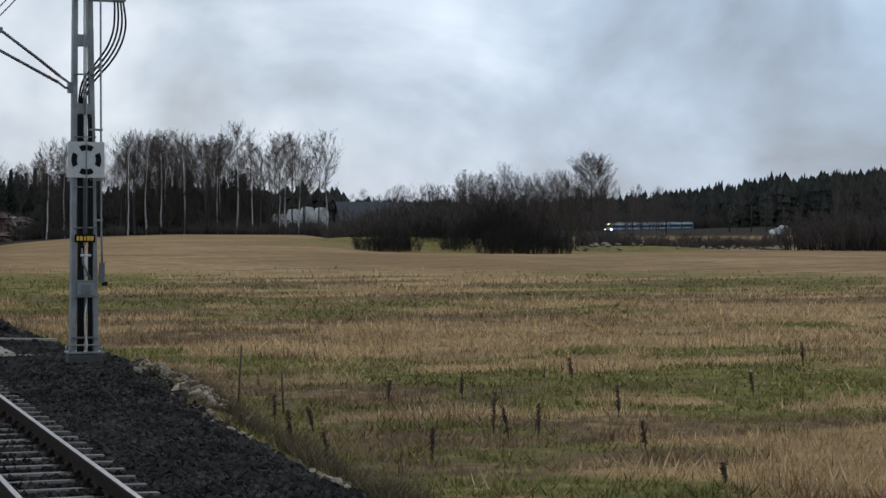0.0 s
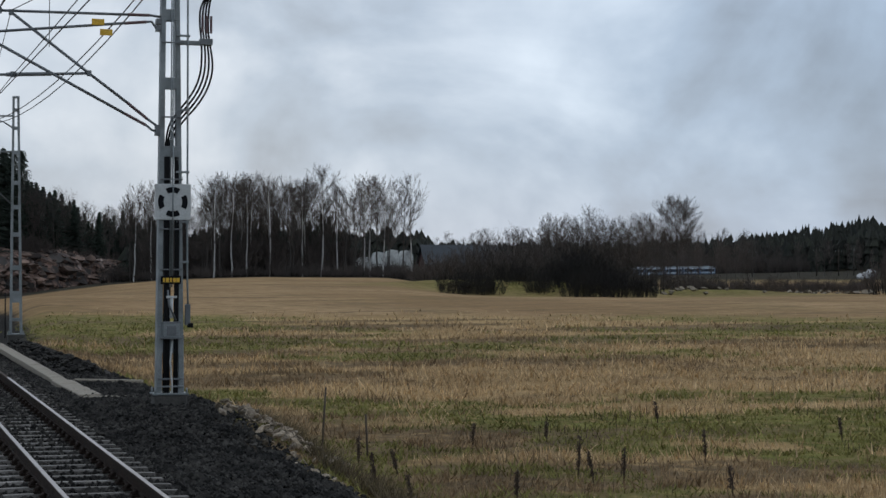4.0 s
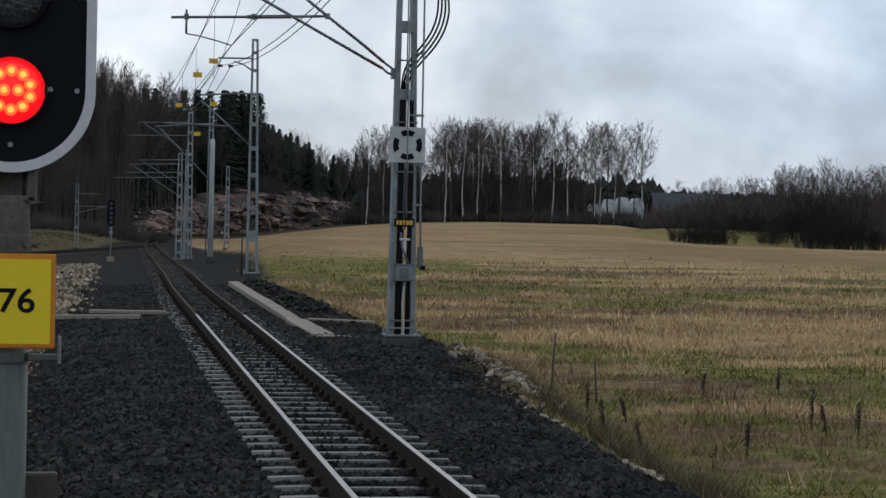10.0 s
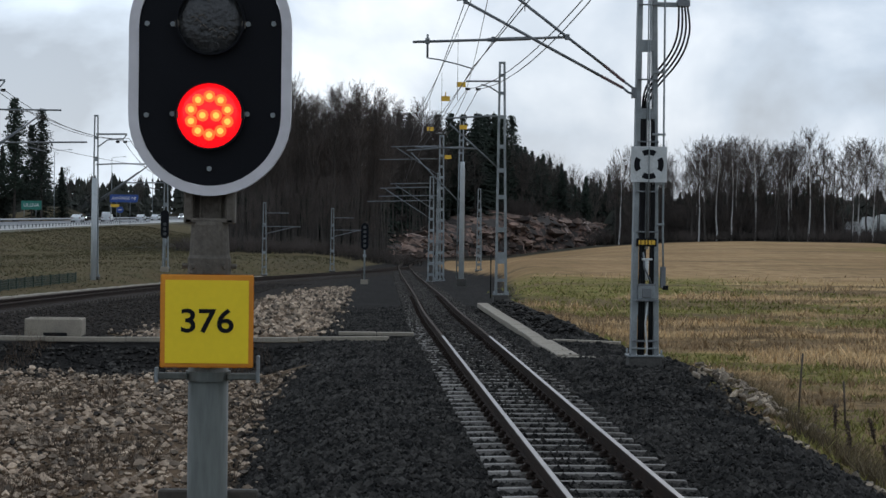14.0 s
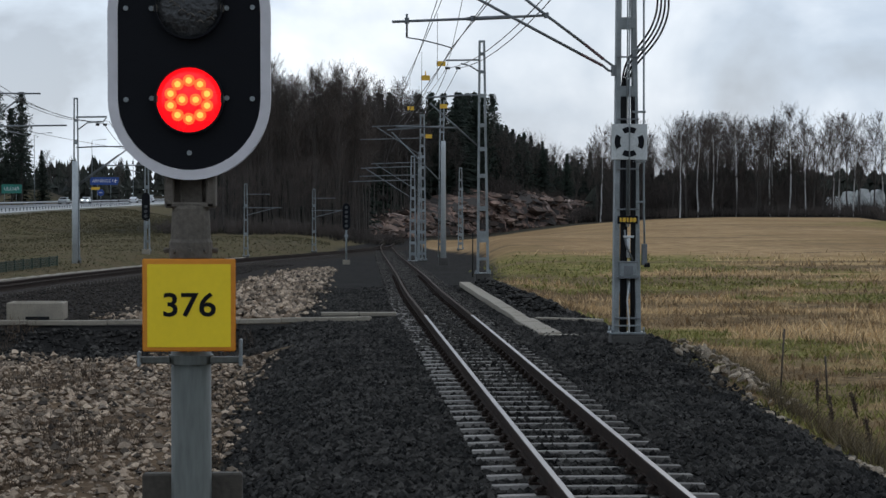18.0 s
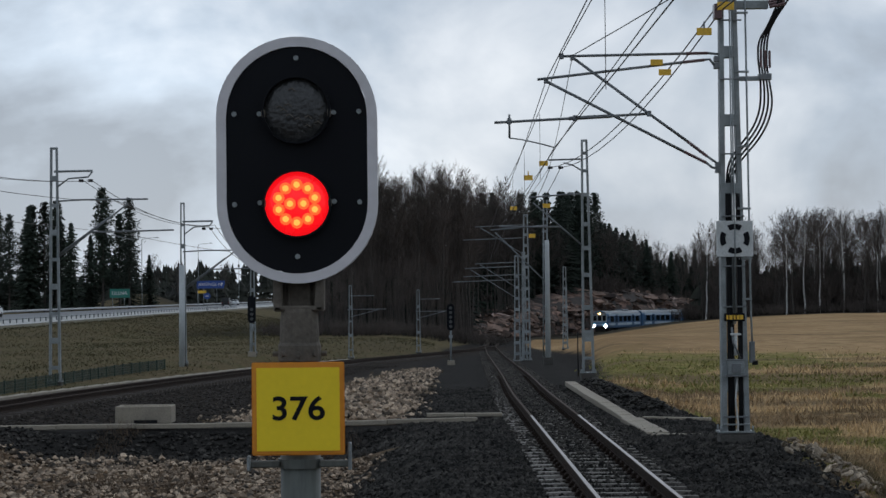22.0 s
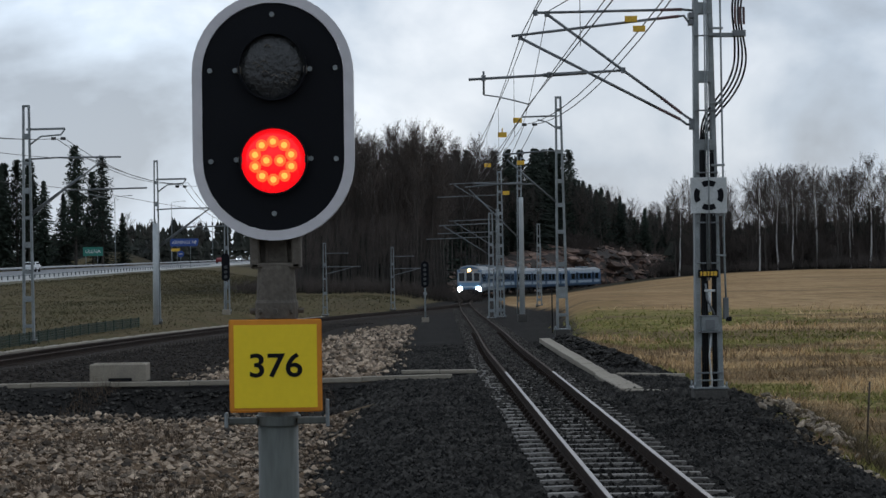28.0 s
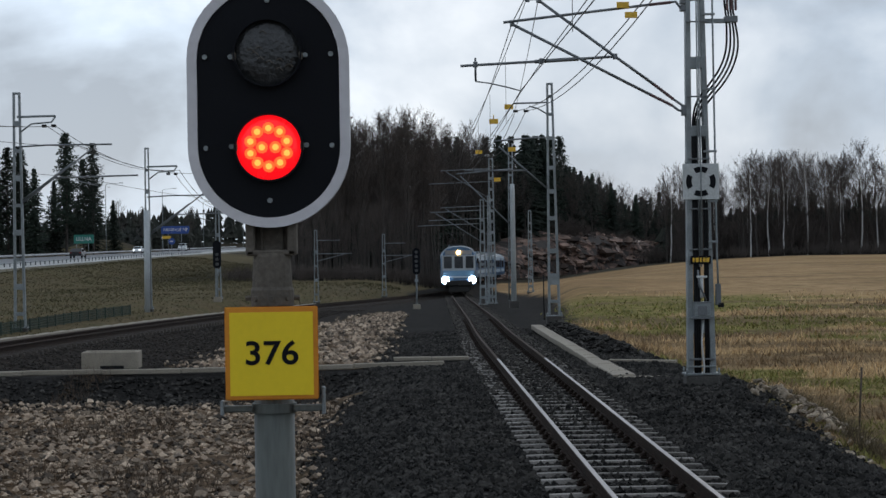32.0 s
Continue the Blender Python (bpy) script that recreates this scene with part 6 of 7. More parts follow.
for label, colour, van, lane, t0, y0, v in (
    ("white saloon car driving away on the motorway", PAINT_WHITE, False, -48.2, 13, 304, 32),
    ("white van driving away on the motorway", PAINT_WHITE, True, -48.2, 13, 345, 32),
    ("white saloon car driving away on the motorway", PAINT_WHITE, False, -48.2, 13, 406, 32),
    ("white saloon car driving away on the motorway", PAINT_WHITE, False, -48.2, 13, 438, 32),
    ("dark oncoming car with lit headlights", PAINT_BLACK, False, -54.5, 13, 429, -30),
    ("black tall estate car on the motorway", PAINT_BLACK, True, -48.2, 19, 297, 46),
    ("white oncoming car with lit headlights", PAINT_WHITE, False, -54.5, 19, 375, -48),
    ("silver oncoming car on the motorway", PAINT_SILVER, False, -54.5, 19, 348, -40),
    ("red car driving away on the motorway", PAINT_RED, False, -48.2, 23, 236, 49),
    ("white oncoming car on the motorway", PAINT_WHITE, False, -54.5, 28, 272, -40),
    ("white oncoming car with lit headlights", PAINT_WHITE, False, -54.5, 28, 604, -53),
    ("white oncoming van on the motorway", PAINT_WHITE, True, -54.5, 32, 472, -45),
    ("black saloon car driving away on the motorway", PAINT_BLACK, False, -48.2, 32, 282, 45),
):
    ob = make_vehicle(label, colour, van, "lit" in label)
    rows = []
    for t in range(0, 33, 2):
        y = y0 + v * (t - t0)
        rows.append((t, Matrix.Translation((lane, y, float(road_level(y)) + 0.01)) @ Matrix.Rotation(math.pi if v > 0 else 0.0, 4, "Z")))
    CARS.append((ob, rows))

BLUE_S = mat("blue_sign_sheet", (0.012, 0.055, 0.26), (0.016, 0.07, 0.30), 0.4, 0, 1, 20, 0)
GREEN_S = mat("green_sign_sheet", (0.012, 0.17, 0.13), (0.018, 0.20, 0.155), 0.4, 0, 1, 20, 0)


def road_sign(x, y, z, w, h, sheet, words, label, posts, arrow=False):
    base = gz(x, y)
    th = empty("road_sign", pose(x, y, base, 0, 0, -9), label, "road sign", "road signs")
    bm = bmesh.new()
    out_ = [(-w / 2, -h / 2), (w / 2 - (0.25 if arrow else 0), -h / 2), (w / 2, 0.1), (w / 2, h / 2), (-w / 2, h / 2)] if arrow else [(-w / 2, -h / 2), (w / 2, -h / 2), (w / 2, h / 2), (-w / 2, h / 2)]
    slab(bm, [(a, b + z - base) for a, b in out_], -0.03, 0.03)
    part("panel", bm, sheet, th)
    text_mesh("lettering", words, h * 0.58, WHITE, th, (-0.15 if arrow else 0, -0.045, z - base), 0.004)
    if arrow:
        bm = bmesh.new()
        slab(bm, [(-0.1, -0.3), (0.05, -0.3), (0.05, 0.1), (0.3, 0.1), (0.0, 0.42), (-0.2, 0.1), (-0.1, 0.1)], -0.045, -0.035, 0, (w / 2 - 0.6, z - base))
        part("arrow", bm, WHITE, th)
    for px in posts:
        rod("post", [(px, 0.1, -0.3), (px, 0.1, z - base + h / 2)], 0.06, GALV, th)


road_sign(-62.5, 372.6, 4.02, 4.1, 1.75, GREEN_S, "ULLNA", "green road sign with white lettering on posts", (-1.5, 0.9))
road_sign(-44.1, 370, 5.55, 5.7, 1.5, BLUE_S, "ARNINGE N", "blue road sign with white lettering and an arrow", (-1.5, 1.2), True)
road_sign(-45.6, 368, 4.1, 1.7, 0.55, TAG, "", "small yellow road sign under the blue one", (-0.9,))
rs = empty("round_sign", pose(-42.3, 349, gz(-42.3, 349)), "round blue traffic sign on a thin post", "road sign", "road signs")
zz = 3.25 - gz(-42.3, 349)
bm = bmesh.new()
disc(bm, (0, 0, zz), 0.62, 0.05, "y", 24)
part("panel", bm, BLUE_S, rs)
block("arrow", (0, -0.04, zz), (0.6, 0.02, 0.16), WHITE, rs, "", 0.0)
rod("post", [(0, 0.05, -0.3), (0, 0.05, zz)], 0.06, GALV, rs)


def street_lamp(x, y, h, reach):
    th = empty("street_lamp", pose(x, y, gz(x, y)), "tall grey street lamp with a bent arm", "street lamp", "street lamps")
    rod("pole", [(0, 0, -0.3), (0, 0, h * 0.6), (0, 0, h - 0.4)], [0.12, 0.09, 0.07], GALV, th)
    rod("arm", [(0, 0, h - 0.45), (0.3, 0, h - 0.15), (reach, 0, h + 0.1)], 0.05, GALV, th)
    block("lamp_head", (reach + 0.4, 0, h + 0.1), (0.9, 0.3, 0.14), GALV, th)


for x, y, h in ((-62.5, 401, 15.6), (-62.5, 497, 17.0), (-62.5, 600, 16.0), (-76, 308, 12.2), (-62.5, 752, 16.0)):
    street_lamp(x, y, h, 2.9)

# low green mesh fence along the main track
fence = empty("fence", Matrix(), "low dark green mesh fence beside the track", "fence")
FGREEN = mat("dark_green_coat", (0.012, 0.030, 0.020), (0.02, 0.045, 0.03), 0.6, 0, 2, 20, 0)
fpts = spline(np.array([(-15.2, 38), (-14.2, 52), (-13.7, 60), (-13.2, 66), (-12.5, 74), (-11.4, 81.5)], float), 1.15)
for i, (x, y) in enumerate(fpts):
    block("post", (x, y, gz(x, y) + 0.17), (0.05, 0.05, 0.55), FGREEN, fence, "", 0.0)
    if i:
        px, py = fpts[i - 1]
        bm = bmesh.new()
        za, zb = gz(px, py), gz(x, y)
        for k in range(5):
            tube(bm, [(px, py, za + 0.04 + 0.09 * k), (x, y, zb + 0.04 + 0.09 * k)], 0.013, 3)
        for k in range(1, 10):
            f = k / 10
            tube(bm, [(px + (x - px) * f, py + (y - py) * f, za + (zb - za) * f + 0.03), (px + (x - px) * f, py + (y - py) * f, za + (zb - za) * f + 0.42)], 0.014, 3)
        part("mesh_panel", bm, FGREEN, fence)

# ---- rock cutting ----
ROCK = mat("red_grey_gneiss", (0.080, 0.050, 0.038), (0.29, 0.175, 0.130), 0.9, 0, 0.75, 2.6, 1.0, dirt=(0.035, 0.026, 0.022), island=0.0, grain=0.9)
ROCK_P = mat("pale_rock_facets", (0.30, 0.20, 0.16), (0.46, 0.35, 0.30), 0.9, 0, 0.5, 3, 0.5)


def cracked(m, scale):
    """Blocks of differing tone with dark joints between them."""
    n, l = m.node_tree.nodes, m.node_tree.links
    b = n["Principled BSDF"]
    src = b.inputs["Base Color"].links[0].from_socket
    tc = n.new("ShaderNodeTexCoord")
    mp = n.new("ShaderNodeMapping")
    mp.inputs["Scale"].default_value, mp.inputs["Rotation"].default_value = (0.55, 0.55, 1.0), (0.5, 0.3, 0.2)
    l.new(tc.outputs["Object"], mp.inputs["Vector"])
    cell, edge = n.new("ShaderNodeTexVoronoi"), n.new("ShaderNodeTexVoronoi")
    edge.feature = "DISTANCE_TO_EDGE"
    for v in (cell, edge):
        v.inputs["Scale"].default_value = scale
        l.new(mp.outputs["Vector"], v.inputs["Vector"])
    tone, gap = n.new("ShaderNodeMapRange"), n.new("ShaderNodeMapRange")
    tone.inputs["To Min"].default_value, tone.inputs["To Max"].default_value = 0.45, 1.5
    l.new(cell.outputs["Color"], tone.inputs["Value"])
    gap.inputs["From Max"].default_value, gap.inputs["To Min"].default_value = 0.10, 0.22
    l.new(edge.outputs["Distance"], gap.inputs["Value"])
    for f in (tone, gap):
        mx = n.new("ShaderNodeMix")
        mx.data_type, mx.blend_type = "RGBA", "MULTIPLY"
        mx.inputs["Factor"].default_value = 1.0
        l.new(src, mx.inputs[6])
        l.new(f.outputs["Result"], mx.inputs[7])
        src = mx.outputs[2]
    l.new(src, b.inputs["Base Color"])


cracked(ROCK, 0.8)
cracked(ROCK_P, 0.8)
rp = spline(np.array([(2.5, 250), (6, 266), (13.5, 294), (23, 318), (36, 344), (62, 388)], float), 2.0)
bm = bmesh.new()
cols = []
for i, (x, y) in enumerate(rp):
    f = i / (len(rp) - 1)
    a = rp[min(i + 1, len(rp) - 1)] - rp[max(i - 1, 0)]
    nrm = np.array([-a[1], a[0]]) / np.linalg.norm(a)
    top = float(np.interp(f, [0, 0.1, 0.25, 0.45, 0.6, 0.78, 0.92, 1], [0.5, 1.4, 2.6, 5.2, 7.6, 7.6, 5.6, 3.0]))
    base = float(rail_z(y)) - 0.4
    col_ = []
    for k, (o, h) in enumerate(((0, 0), (0.2, 0.13), (0.4, 0.27), (0.6, 0.40), (0.85, 0.53), (1.2, 0.66), (1.7, 0.78), (2.6, 0.88), (4.5, 0.96), (8, 1.0), (13, 0.9), (20, 0.55))):
        jag = noise.noise((x * 0.30, y * 0.30, k * 0.9)) * 1.7 + noise.noise((x * 0.9, y * 0.9, k * 1.7)) * 1.5
        w = x + nrm[0] * (o + jag * (0.9 if 0 < k < 9 else 0.2)), y + nrm[1] * (o + jag * (0.9 if 0 < k < 9 else 0.2))
        col_.append(bm.verts.new((w[0], w[1], base + top * h + (0.55 * jag if k > 1 else 0))))
    cols.append(col_)
for p, q in zip(cols, cols[1:]):
    for k in range(len(p) - 1):
        f = bm.faces.new((p[k], q[k], q[k + 1], p[k + 1]))
        c = f.verts[0].co
        v = noise.noise((c.x * 0.30 + 7, c.y * 0.30, k * 0.45)) + 0.8 * noise.noise((c.x * 1.1, c.y * 1.1, k * 1.3 + 5))
        # light and shade of the facets is put into their colour, spread by noise
        f.material_index = 1 if v > 0.5 and k < 9 else 2 if v < -0.16 else 0
bmesh.ops.triangulate(bm, faces=bm.faces)
tagged(bm_obj("rock_face", bm, [ROCK, ROCK_P, mat("dark_rock_facets", (0.020, 0.016, 0.014), (0.055, 0.042, 0.035), 0.95, 0, 0.8, 4, 0.5)]), "jagged reddish grey blasted rock cutting beside the track", "rock face", kind="structure")
place_mix(scrubs, [(x, y, 3.2 * h, t, s) for x, y, h, t, s in ((14, 306, 1.0, 0, 0.4), (22, 330, 1.1, 1, 0.45), (30, 346, 1.1, 2, 0.4), (40, 366, 0.5, 3, 0.6), (50, 384, 0.2, 4, 0.8), (8, 285, 0.6, 5, 0.5))])

# ---- barn, white shed, rubble and road on the far side ----
DARKRED = mat("dark_red_boards", (0.05, 0.016, 0.013), (0.08, 0.026, 0.02), 0.85, 0, 0.4, 6, 0.2)
SLATE = mat("blue_grey_sheet_roof", (0.026, 0.031, 0.038), (0.042, 0.050, 0.059), 0.6, 0, 0.4, 6, 0.1)


def gabled(name, x, y, turn, w, d, wall, roof, wallm, roofm, label, category):
    th = empty(name, pose(x, y, -1.1, 0, 0, turn), label, category)
    block("wall", (0, 0, wall / 2), (w, d, wall), wallm, th, "", 0.0)
    for s in (-1, 1):
        bm = bmesh.new()
        a = [(-w / 2 - 0.4, s * (d / 2 + 0.4), wall - 0.2), (w / 2 + 0.4, s * (d / 2 + 0.4), wall - 0.2), (w / 2 + 0.4, 0, wall + roof), (-w / 2 - 0.4, 0, wall + roof)]
        lo = [bm.verts.new(v) for v in a]
        hi = [bm.verts.new((v[0], v[1], v[2] + 0.18)) for v in a]
        bm.faces.new(lo)
        bm.faces.new(hi[::-1])
        for k in range(4):
            bm.faces.new((lo[k], lo[(k + 1) % 4], hi[(k + 1) % 4], hi[k]))
        bmesh.ops.recalc_face_normals(bm, faces=bm.faces)
        part("roof_slope", bm, roofm, th, "sheet metal roof slope")
    for s in (-1, 1):
        bm = bmesh.new()
        v = [bm.verts.new((s * (w / 2 - 0.02), q, r)) for q, r in ((-d / 2, wall), (d / 2, wall), (0, wall + roof))]
        bm.faces.new(v)
        part("gable", bm, wallm, th)
    return th


barn = gabled("barn", 102.0, 312, -8, 13, 9, 2.6, 3.2, DARKRED, SLATE, "low dark red barn with a blue-grey roof", "barn")
# no opening in the wall: a black sheet gives the doorway's inner shade
block("doorway", (-4, -4.52, 0.9), (2.2, 0.06, 1.6), RUBBER, barn, "black sheet for the shade inside the barn doorway", 0.0)
rod("flue", [(5, 1, 3.2), (5, 1, 5.4)], 0.12, GALV, barn)
shed = empty("tunnel_shed", pose(91, 322, -0.3, 0, 0, -10), "white sheeted shed with torn covers behind the trees", "shed")
for k in range(5):
    bm = bmesh.new()
    x0 = -6 + k * 2.5
    h = (1.6, 3.0, 3.9, 4.3, 4.2)[k]
    prof = [(-1.2, -1.0), (-1.15, h * 0.7), (-0.7, h * 0.95), (0, h), (0.8, h * 0.97), (1.15, h * 0.75), (1.2, -1.0)]
    a = [bm.verts.new((x0 + p, -2.5, q)) for p, q in prof]
    b = [bm.verts.new((x0 + p, 2.5, q)) for p, q in prof]
    for i in range(len(a) - 1):
        bm.faces.new((a[i + 1], a[i], b[i], b[i + 1]))
    bm.faces.new(a)
    bm.faces.new(b[::-1])
    part("cover", bm, mat("grey_white_sheet", (0.55, 0.56, 0.54), (0.68, 0.69, 0.66), 0.8, 0, 0.7, 5, 0.2, dirt=(0.1, 0.09, 0.08)), shed, "dirty white sheet cover")

RUB = mat("sandy_rubble", (0.20, 0.165, 0.12), (0.31, 0.265, 0.20), 0.95, 0, 0.6, 5, 0.4, island=0.3)


def stone_field(name, label, spots, material, seed, category="stones", tall=1.0):
    """Loose angular stones joined into one mesh; spots: x, y, z, size."""
    rg = np.random.RandomState(seed)
    spots = np.asarray(spots, float)
    n = len(spots)
    base = np.array([(1, 0, 0), (0, 1, 0), (-1, 0, 0), (0, -1, 0), (0, 0, 0.8), (0, 0, -0.6), (0.6, 0.6, 0.45), (-0.6, -0.5, 0.5)])
    tri = np.array([(0, 6, 4), (6, 1, 4), (1, 2, 4), (2, 7, 4), (7, 3, 4), (3, 0, 4), (0, 1, 6), (2, 3, 7), (1, 0, 5), (2, 1, 5), (3, 2, 5), (0, 3, 5)])
    v = base[None] * rg.uniform(0.6, 1.3, (n, 8, 3))
    a = rg.uniform(0, 6.283, n)
    c, s = np.cos(a)[:, None], np.sin(a)[:, None]
    sc = spots[:, 3:4] * rg.uniform(0.7, 1.2, (n, 1))
    X = (v[..., 0] * c - v[..., 1] * s) * sc + spots[:, :1]
    Y = (v[..., 0] * s + v[..., 1] * c) * sc * rg.uniform(0.7, 1.2, (n, 1)) + spots[:, 1:2]
    Z = v[..., 2] * sc * tall * rg.uniform(0.55, 0.95, (n, 1)) + spots[:, 2:3]
    me = bpy.data.meshes.new(name)
    me.from_pydata(np.stack([X, Y, Z], -1).reshape(-1, 3).tolist(), [], (tri[None] + 8 * np.arange(n)[:, None, None]).reshape(-1, 3).tolist())
    me.materials.append(material)
    return tagged(new(name, me), label, category, kind="stuff")


rr = np.random.RandomState(5)
n = 170
xx, yy = rr.uniform(98, 128, n), rr.uniform(176, 186, n)
stone_field("rubble", "sandy rubble heap along the far field edge", np.stack([xx, yy, ground(xx, yy) + rr.uniform(0, 0.4, n) * (0.5 + 0.5 * np.sin(xx * 0.7)), rr.uniform(0.12, 0.5, n)], 1), RUB, 1)
n = 46
xx, yy = rr.normal(80, 4.5, n), rr.uniform(172, 190, n)
stone_field("mound_stones", "pale stones lying on a green mound", np.stack([xx, yy, ground(xx, yy) + 0.15, rr.uniform(0.2, 0.5, n)], 1), RUB, 2)
bm = bmesh.new()
prev = None
for f in np.linspace(0, 1, 14):
    y = 405 + 50 * f
    x = y * (0.590 - 0.007 * math.sin(3.14 * min(1, f * 1.3)) - 0.001 * f)
    z = -2.3 + 2.6 * f**0.9
    w = 1.0 + 0.5 * math.sin(3.14 * f)
    cur = [bm.verts.new((x - w, y, z)), bm.verts.new((x + w, y, z)), bm.verts.new((x + w, y, z - 3)), bm.verts.new((x - w, y, z - 3))]
    if prev:
        for k in range(4):
            bm.faces.new((prev[k], prev[(k + 1) % 4], cur[(k + 1) % 4], cur[k]))
    prev = cur
bmesh.ops.recalc_face_normals(bm, faces=bm.faces)
tagged(bm_obj("side_road", bm, mat("pale_wet_asphalt", (0.22, 0.23, 0.24), (0.30, 0.31, 0.32), 0.6, 0, 0.3, 6, 0.1)), "pale road ramp rising by the far wood", "road", kind="structure")

# broken blocks standing out of the rock face
ROCK_B = mat("split_gneiss_block", (0.060, 0.040, 0.031), (0.25, 0.165, 0.125), 0.9, 0, 0.5, 3, 0.8, island=0.8)
n = 520
k = rr.randint(2, len(rp) - 1, n)
up_ = rr.uniform(0, 1, n) ** 0.8
f = k / (len(rp) - 1)
tops = np.interp(f, [0, 0.1, 0.25, 0.45, 0.6, 0.78, 0.92, 1], [0.5, 1.4, 2.6, 5.2, 7.6, 7.6, 5.6, 3.0])
way = rp[np.minimum(k + 1, len(rp) - 1)] - rp[k - 1]
nrm = np.stack([-way[:, 1], way[:, 0]], 1) / np.linalg.norm(way, axis=1)[:, None]
back = np.interp(up_, [0, 0.4, 0.66, 0.88, 1], [-0.3, 0.4, 1.0, 2.4, 6.5]) + rr.normal(0, 0.35, n)
at = rp[k] + nrm * back[:, None] + rr.normal(0, 0.6, (n, 2))
stone_field("rock_blocks", "split reddish blocks and ledges of the rock cutting", np.stack([at[:, 0], at[:, 1], rail_z(rp[k][:, 1]) - 0.4 + tops * up_, 0.3 + 1.3 * rr.uniform(0, 1, n) ** 2], 1), ROCK_B, 61, "rocks")

# ---- stones near the track ----
def sleeper_gap(y):
    k = (y + 40) / 0.576
    return np.abs(k - np.round(k)) * 0.576


n = 90000
xx, yy = rr.uniform(-1.9, 6.3, n), 13 + 47 * rr.uniform(0, 1, n) ** 1.35
keep = (np.abs(xx - 2.4) > 1.0) | ((sleeper_gap(yy) > 0.16) & (np.abs(np.abs(xx - 2.4) - 0.478) > 0.10))
edge_r = np.interp(yy, [0, 20, 28, 33, 41, 45, 50, 60], [5.45, 5.42, 5.38, 5.62, 5.6, 5.35, 5.0, 4.8]) + rr.normal(0, 0.16, n)
edge_l = np.interp(yy, [8, 22, 30, 36, 47, 60], [-1.2, -1.25, -1.4, -0.9, -0.4, -0.2]) + rr.normal(0, 0.15, n)
on_trough = (np.abs(xx - 3.96) < 0.2) & (yy > 37.5)
keep &= (xx < edge_r) & (xx > edge_l) & ~on_trough
xx, yy = xx[keep], yy[keep]
xx = xx + np.interp(yy, LINE[:, 1], LINE[:, 0]) - 2.4
size = rr.uniform(0.02, 0.048, len(xx)) * (1 + 0.25 * (yy > 30))
zz = ground(xx, yy) + np.where(np.abs(xx - np.interp(yy, LINE[:, 1], LINE[:, 0])) < 1.0, 0.012, 0.012)
stone_field("ballast_stones", "dark grey crushed ballast stones", np.stack([xx, yy, zz, size], 1), BALLAST, 7, "ballast", 1.5)
n = 20000
xx, yy = rr.uniform(1.40, 3.4, n), 26 + 120 * rr.uniform(0, 1, n) ** 1.35
keep = (np.abs(np.abs(xx - 2.4) - 0.478) > 0.07) & (rr.uniform(0, 1, n) < np.interp(xx, [1.55, 1.8, 1.95, 3.4], [0.8, 0.75, 1, 1]) * np.interp(yy, [26, 36, 52, 70], [0.05, 0.25, 0.6, 0.9]))
xx, yy = xx[keep], yy[keep]
xx = xx + np.interp(yy, LINE[:, 1], LINE[:, 0]) - 2.4
stone_field("ballast_infill", "dark ballast lying over the sleepers further along the track", np.stack([xx, yy, rail_z(yy) - 0.185 + rr.uniform(-0.01, 0.02, len(xx)), rr.uniform(0.03, 0.05, len(xx)) * (1 + 0.005 * yy)], 1), mat("dusty_ballast_stone", (0.030, 0.027, 0.024), (0.085, 0.077, 0.068), 0.9, 0, 2.0, 30, 0.5, island=0.5, spec=0.2), 17, "ballast")
n = 25000
xx, yy = rr.uniform(-10.5, -0.9, n), rr.uniform(14, 38.0, n)
keep = xx < np.interp(yy, [8, 22, 30, 36], [-1.15, -1.25, -1.4, -0.9]) + rr.normal(0, 0.22, n)
keep &= yy < np.interp(xx, [-8, -3.5, -1], [37.2, 36.7, 35.2]) + 0.5 * np.sin(xx * 1.7) + rr.normal(0, 0.25, n)
xx, yy = xx[keep], yy[keep]
stone_field("rubble_stones", "pale broken stones and gravel between the tracks", np.stack([xx, yy, ground(xx, yy) + rr.uniform(-0.02, 0.10, len(xx)), 0.018 + 0.066 * rr.uniform(0, 1, len(xx)) ** 2.0], 1), STONE_PALE, 8, "stones", 1.2)
n = 9000
xx, yy = rr.uniform(-6.5, 0.4, n), rr.uniform(41.5, 92, n)
keep = (xx < np.interp(yy, [41, 47, 88, 95], [-0.7, -0.45, 0.05, 0.1]) + rr.normal(0, 0.2, n)) & (xx > -5.0 + (yy - 40) * 0.075 + rr.normal(0, 0.4, n))
xx, yy = xx[keep], yy[keep]
stone_field("rubble_stones", "pale gravel bank between the two tracks", np.stack([xx, yy, ground(xx, yy) + rr.uniform(-0.02, 0.06, len(xx)), 0.03 + 0.08 * rr.uniform(0, 1, len(xx)) ** 1.6], 1), STONE_PALE, 9, "stones", 1.4)
n = 9000
yy = 40.5 + 60 * rr.uniform(0, 1, n) ** 1.4
xx = np.interp(yy, MAIN[:, 1], MAIN[:, 0]) + rr.uniform(-1.8, 6.5, n) * np.interp(yy, [40, 90], [1, 0.5])
keep = (xx < -4.6 + (yy - 40) * 0.07) & (np.abs(xx - np.interp(yy, MAIN[:, 1], MAIN[:, 0])) > 1.0)
xx, yy = xx[keep], yy[keep]
stone_field("ballast_stones", "dark brown ballast stones beside the main track", np.stack([xx, yy, ground(xx, yy) + 0.01, rr.uniform(0.03, 0.07, len(xx))], 1), mat("brown_ballast_stone", (0.014, 0.012, 0.010), (0.055, 0.045, 0.037), 0.9, 0, 2.0, 30, 0.5, island=0.6, spec=0.2), 18, "ballast")
n = 2600
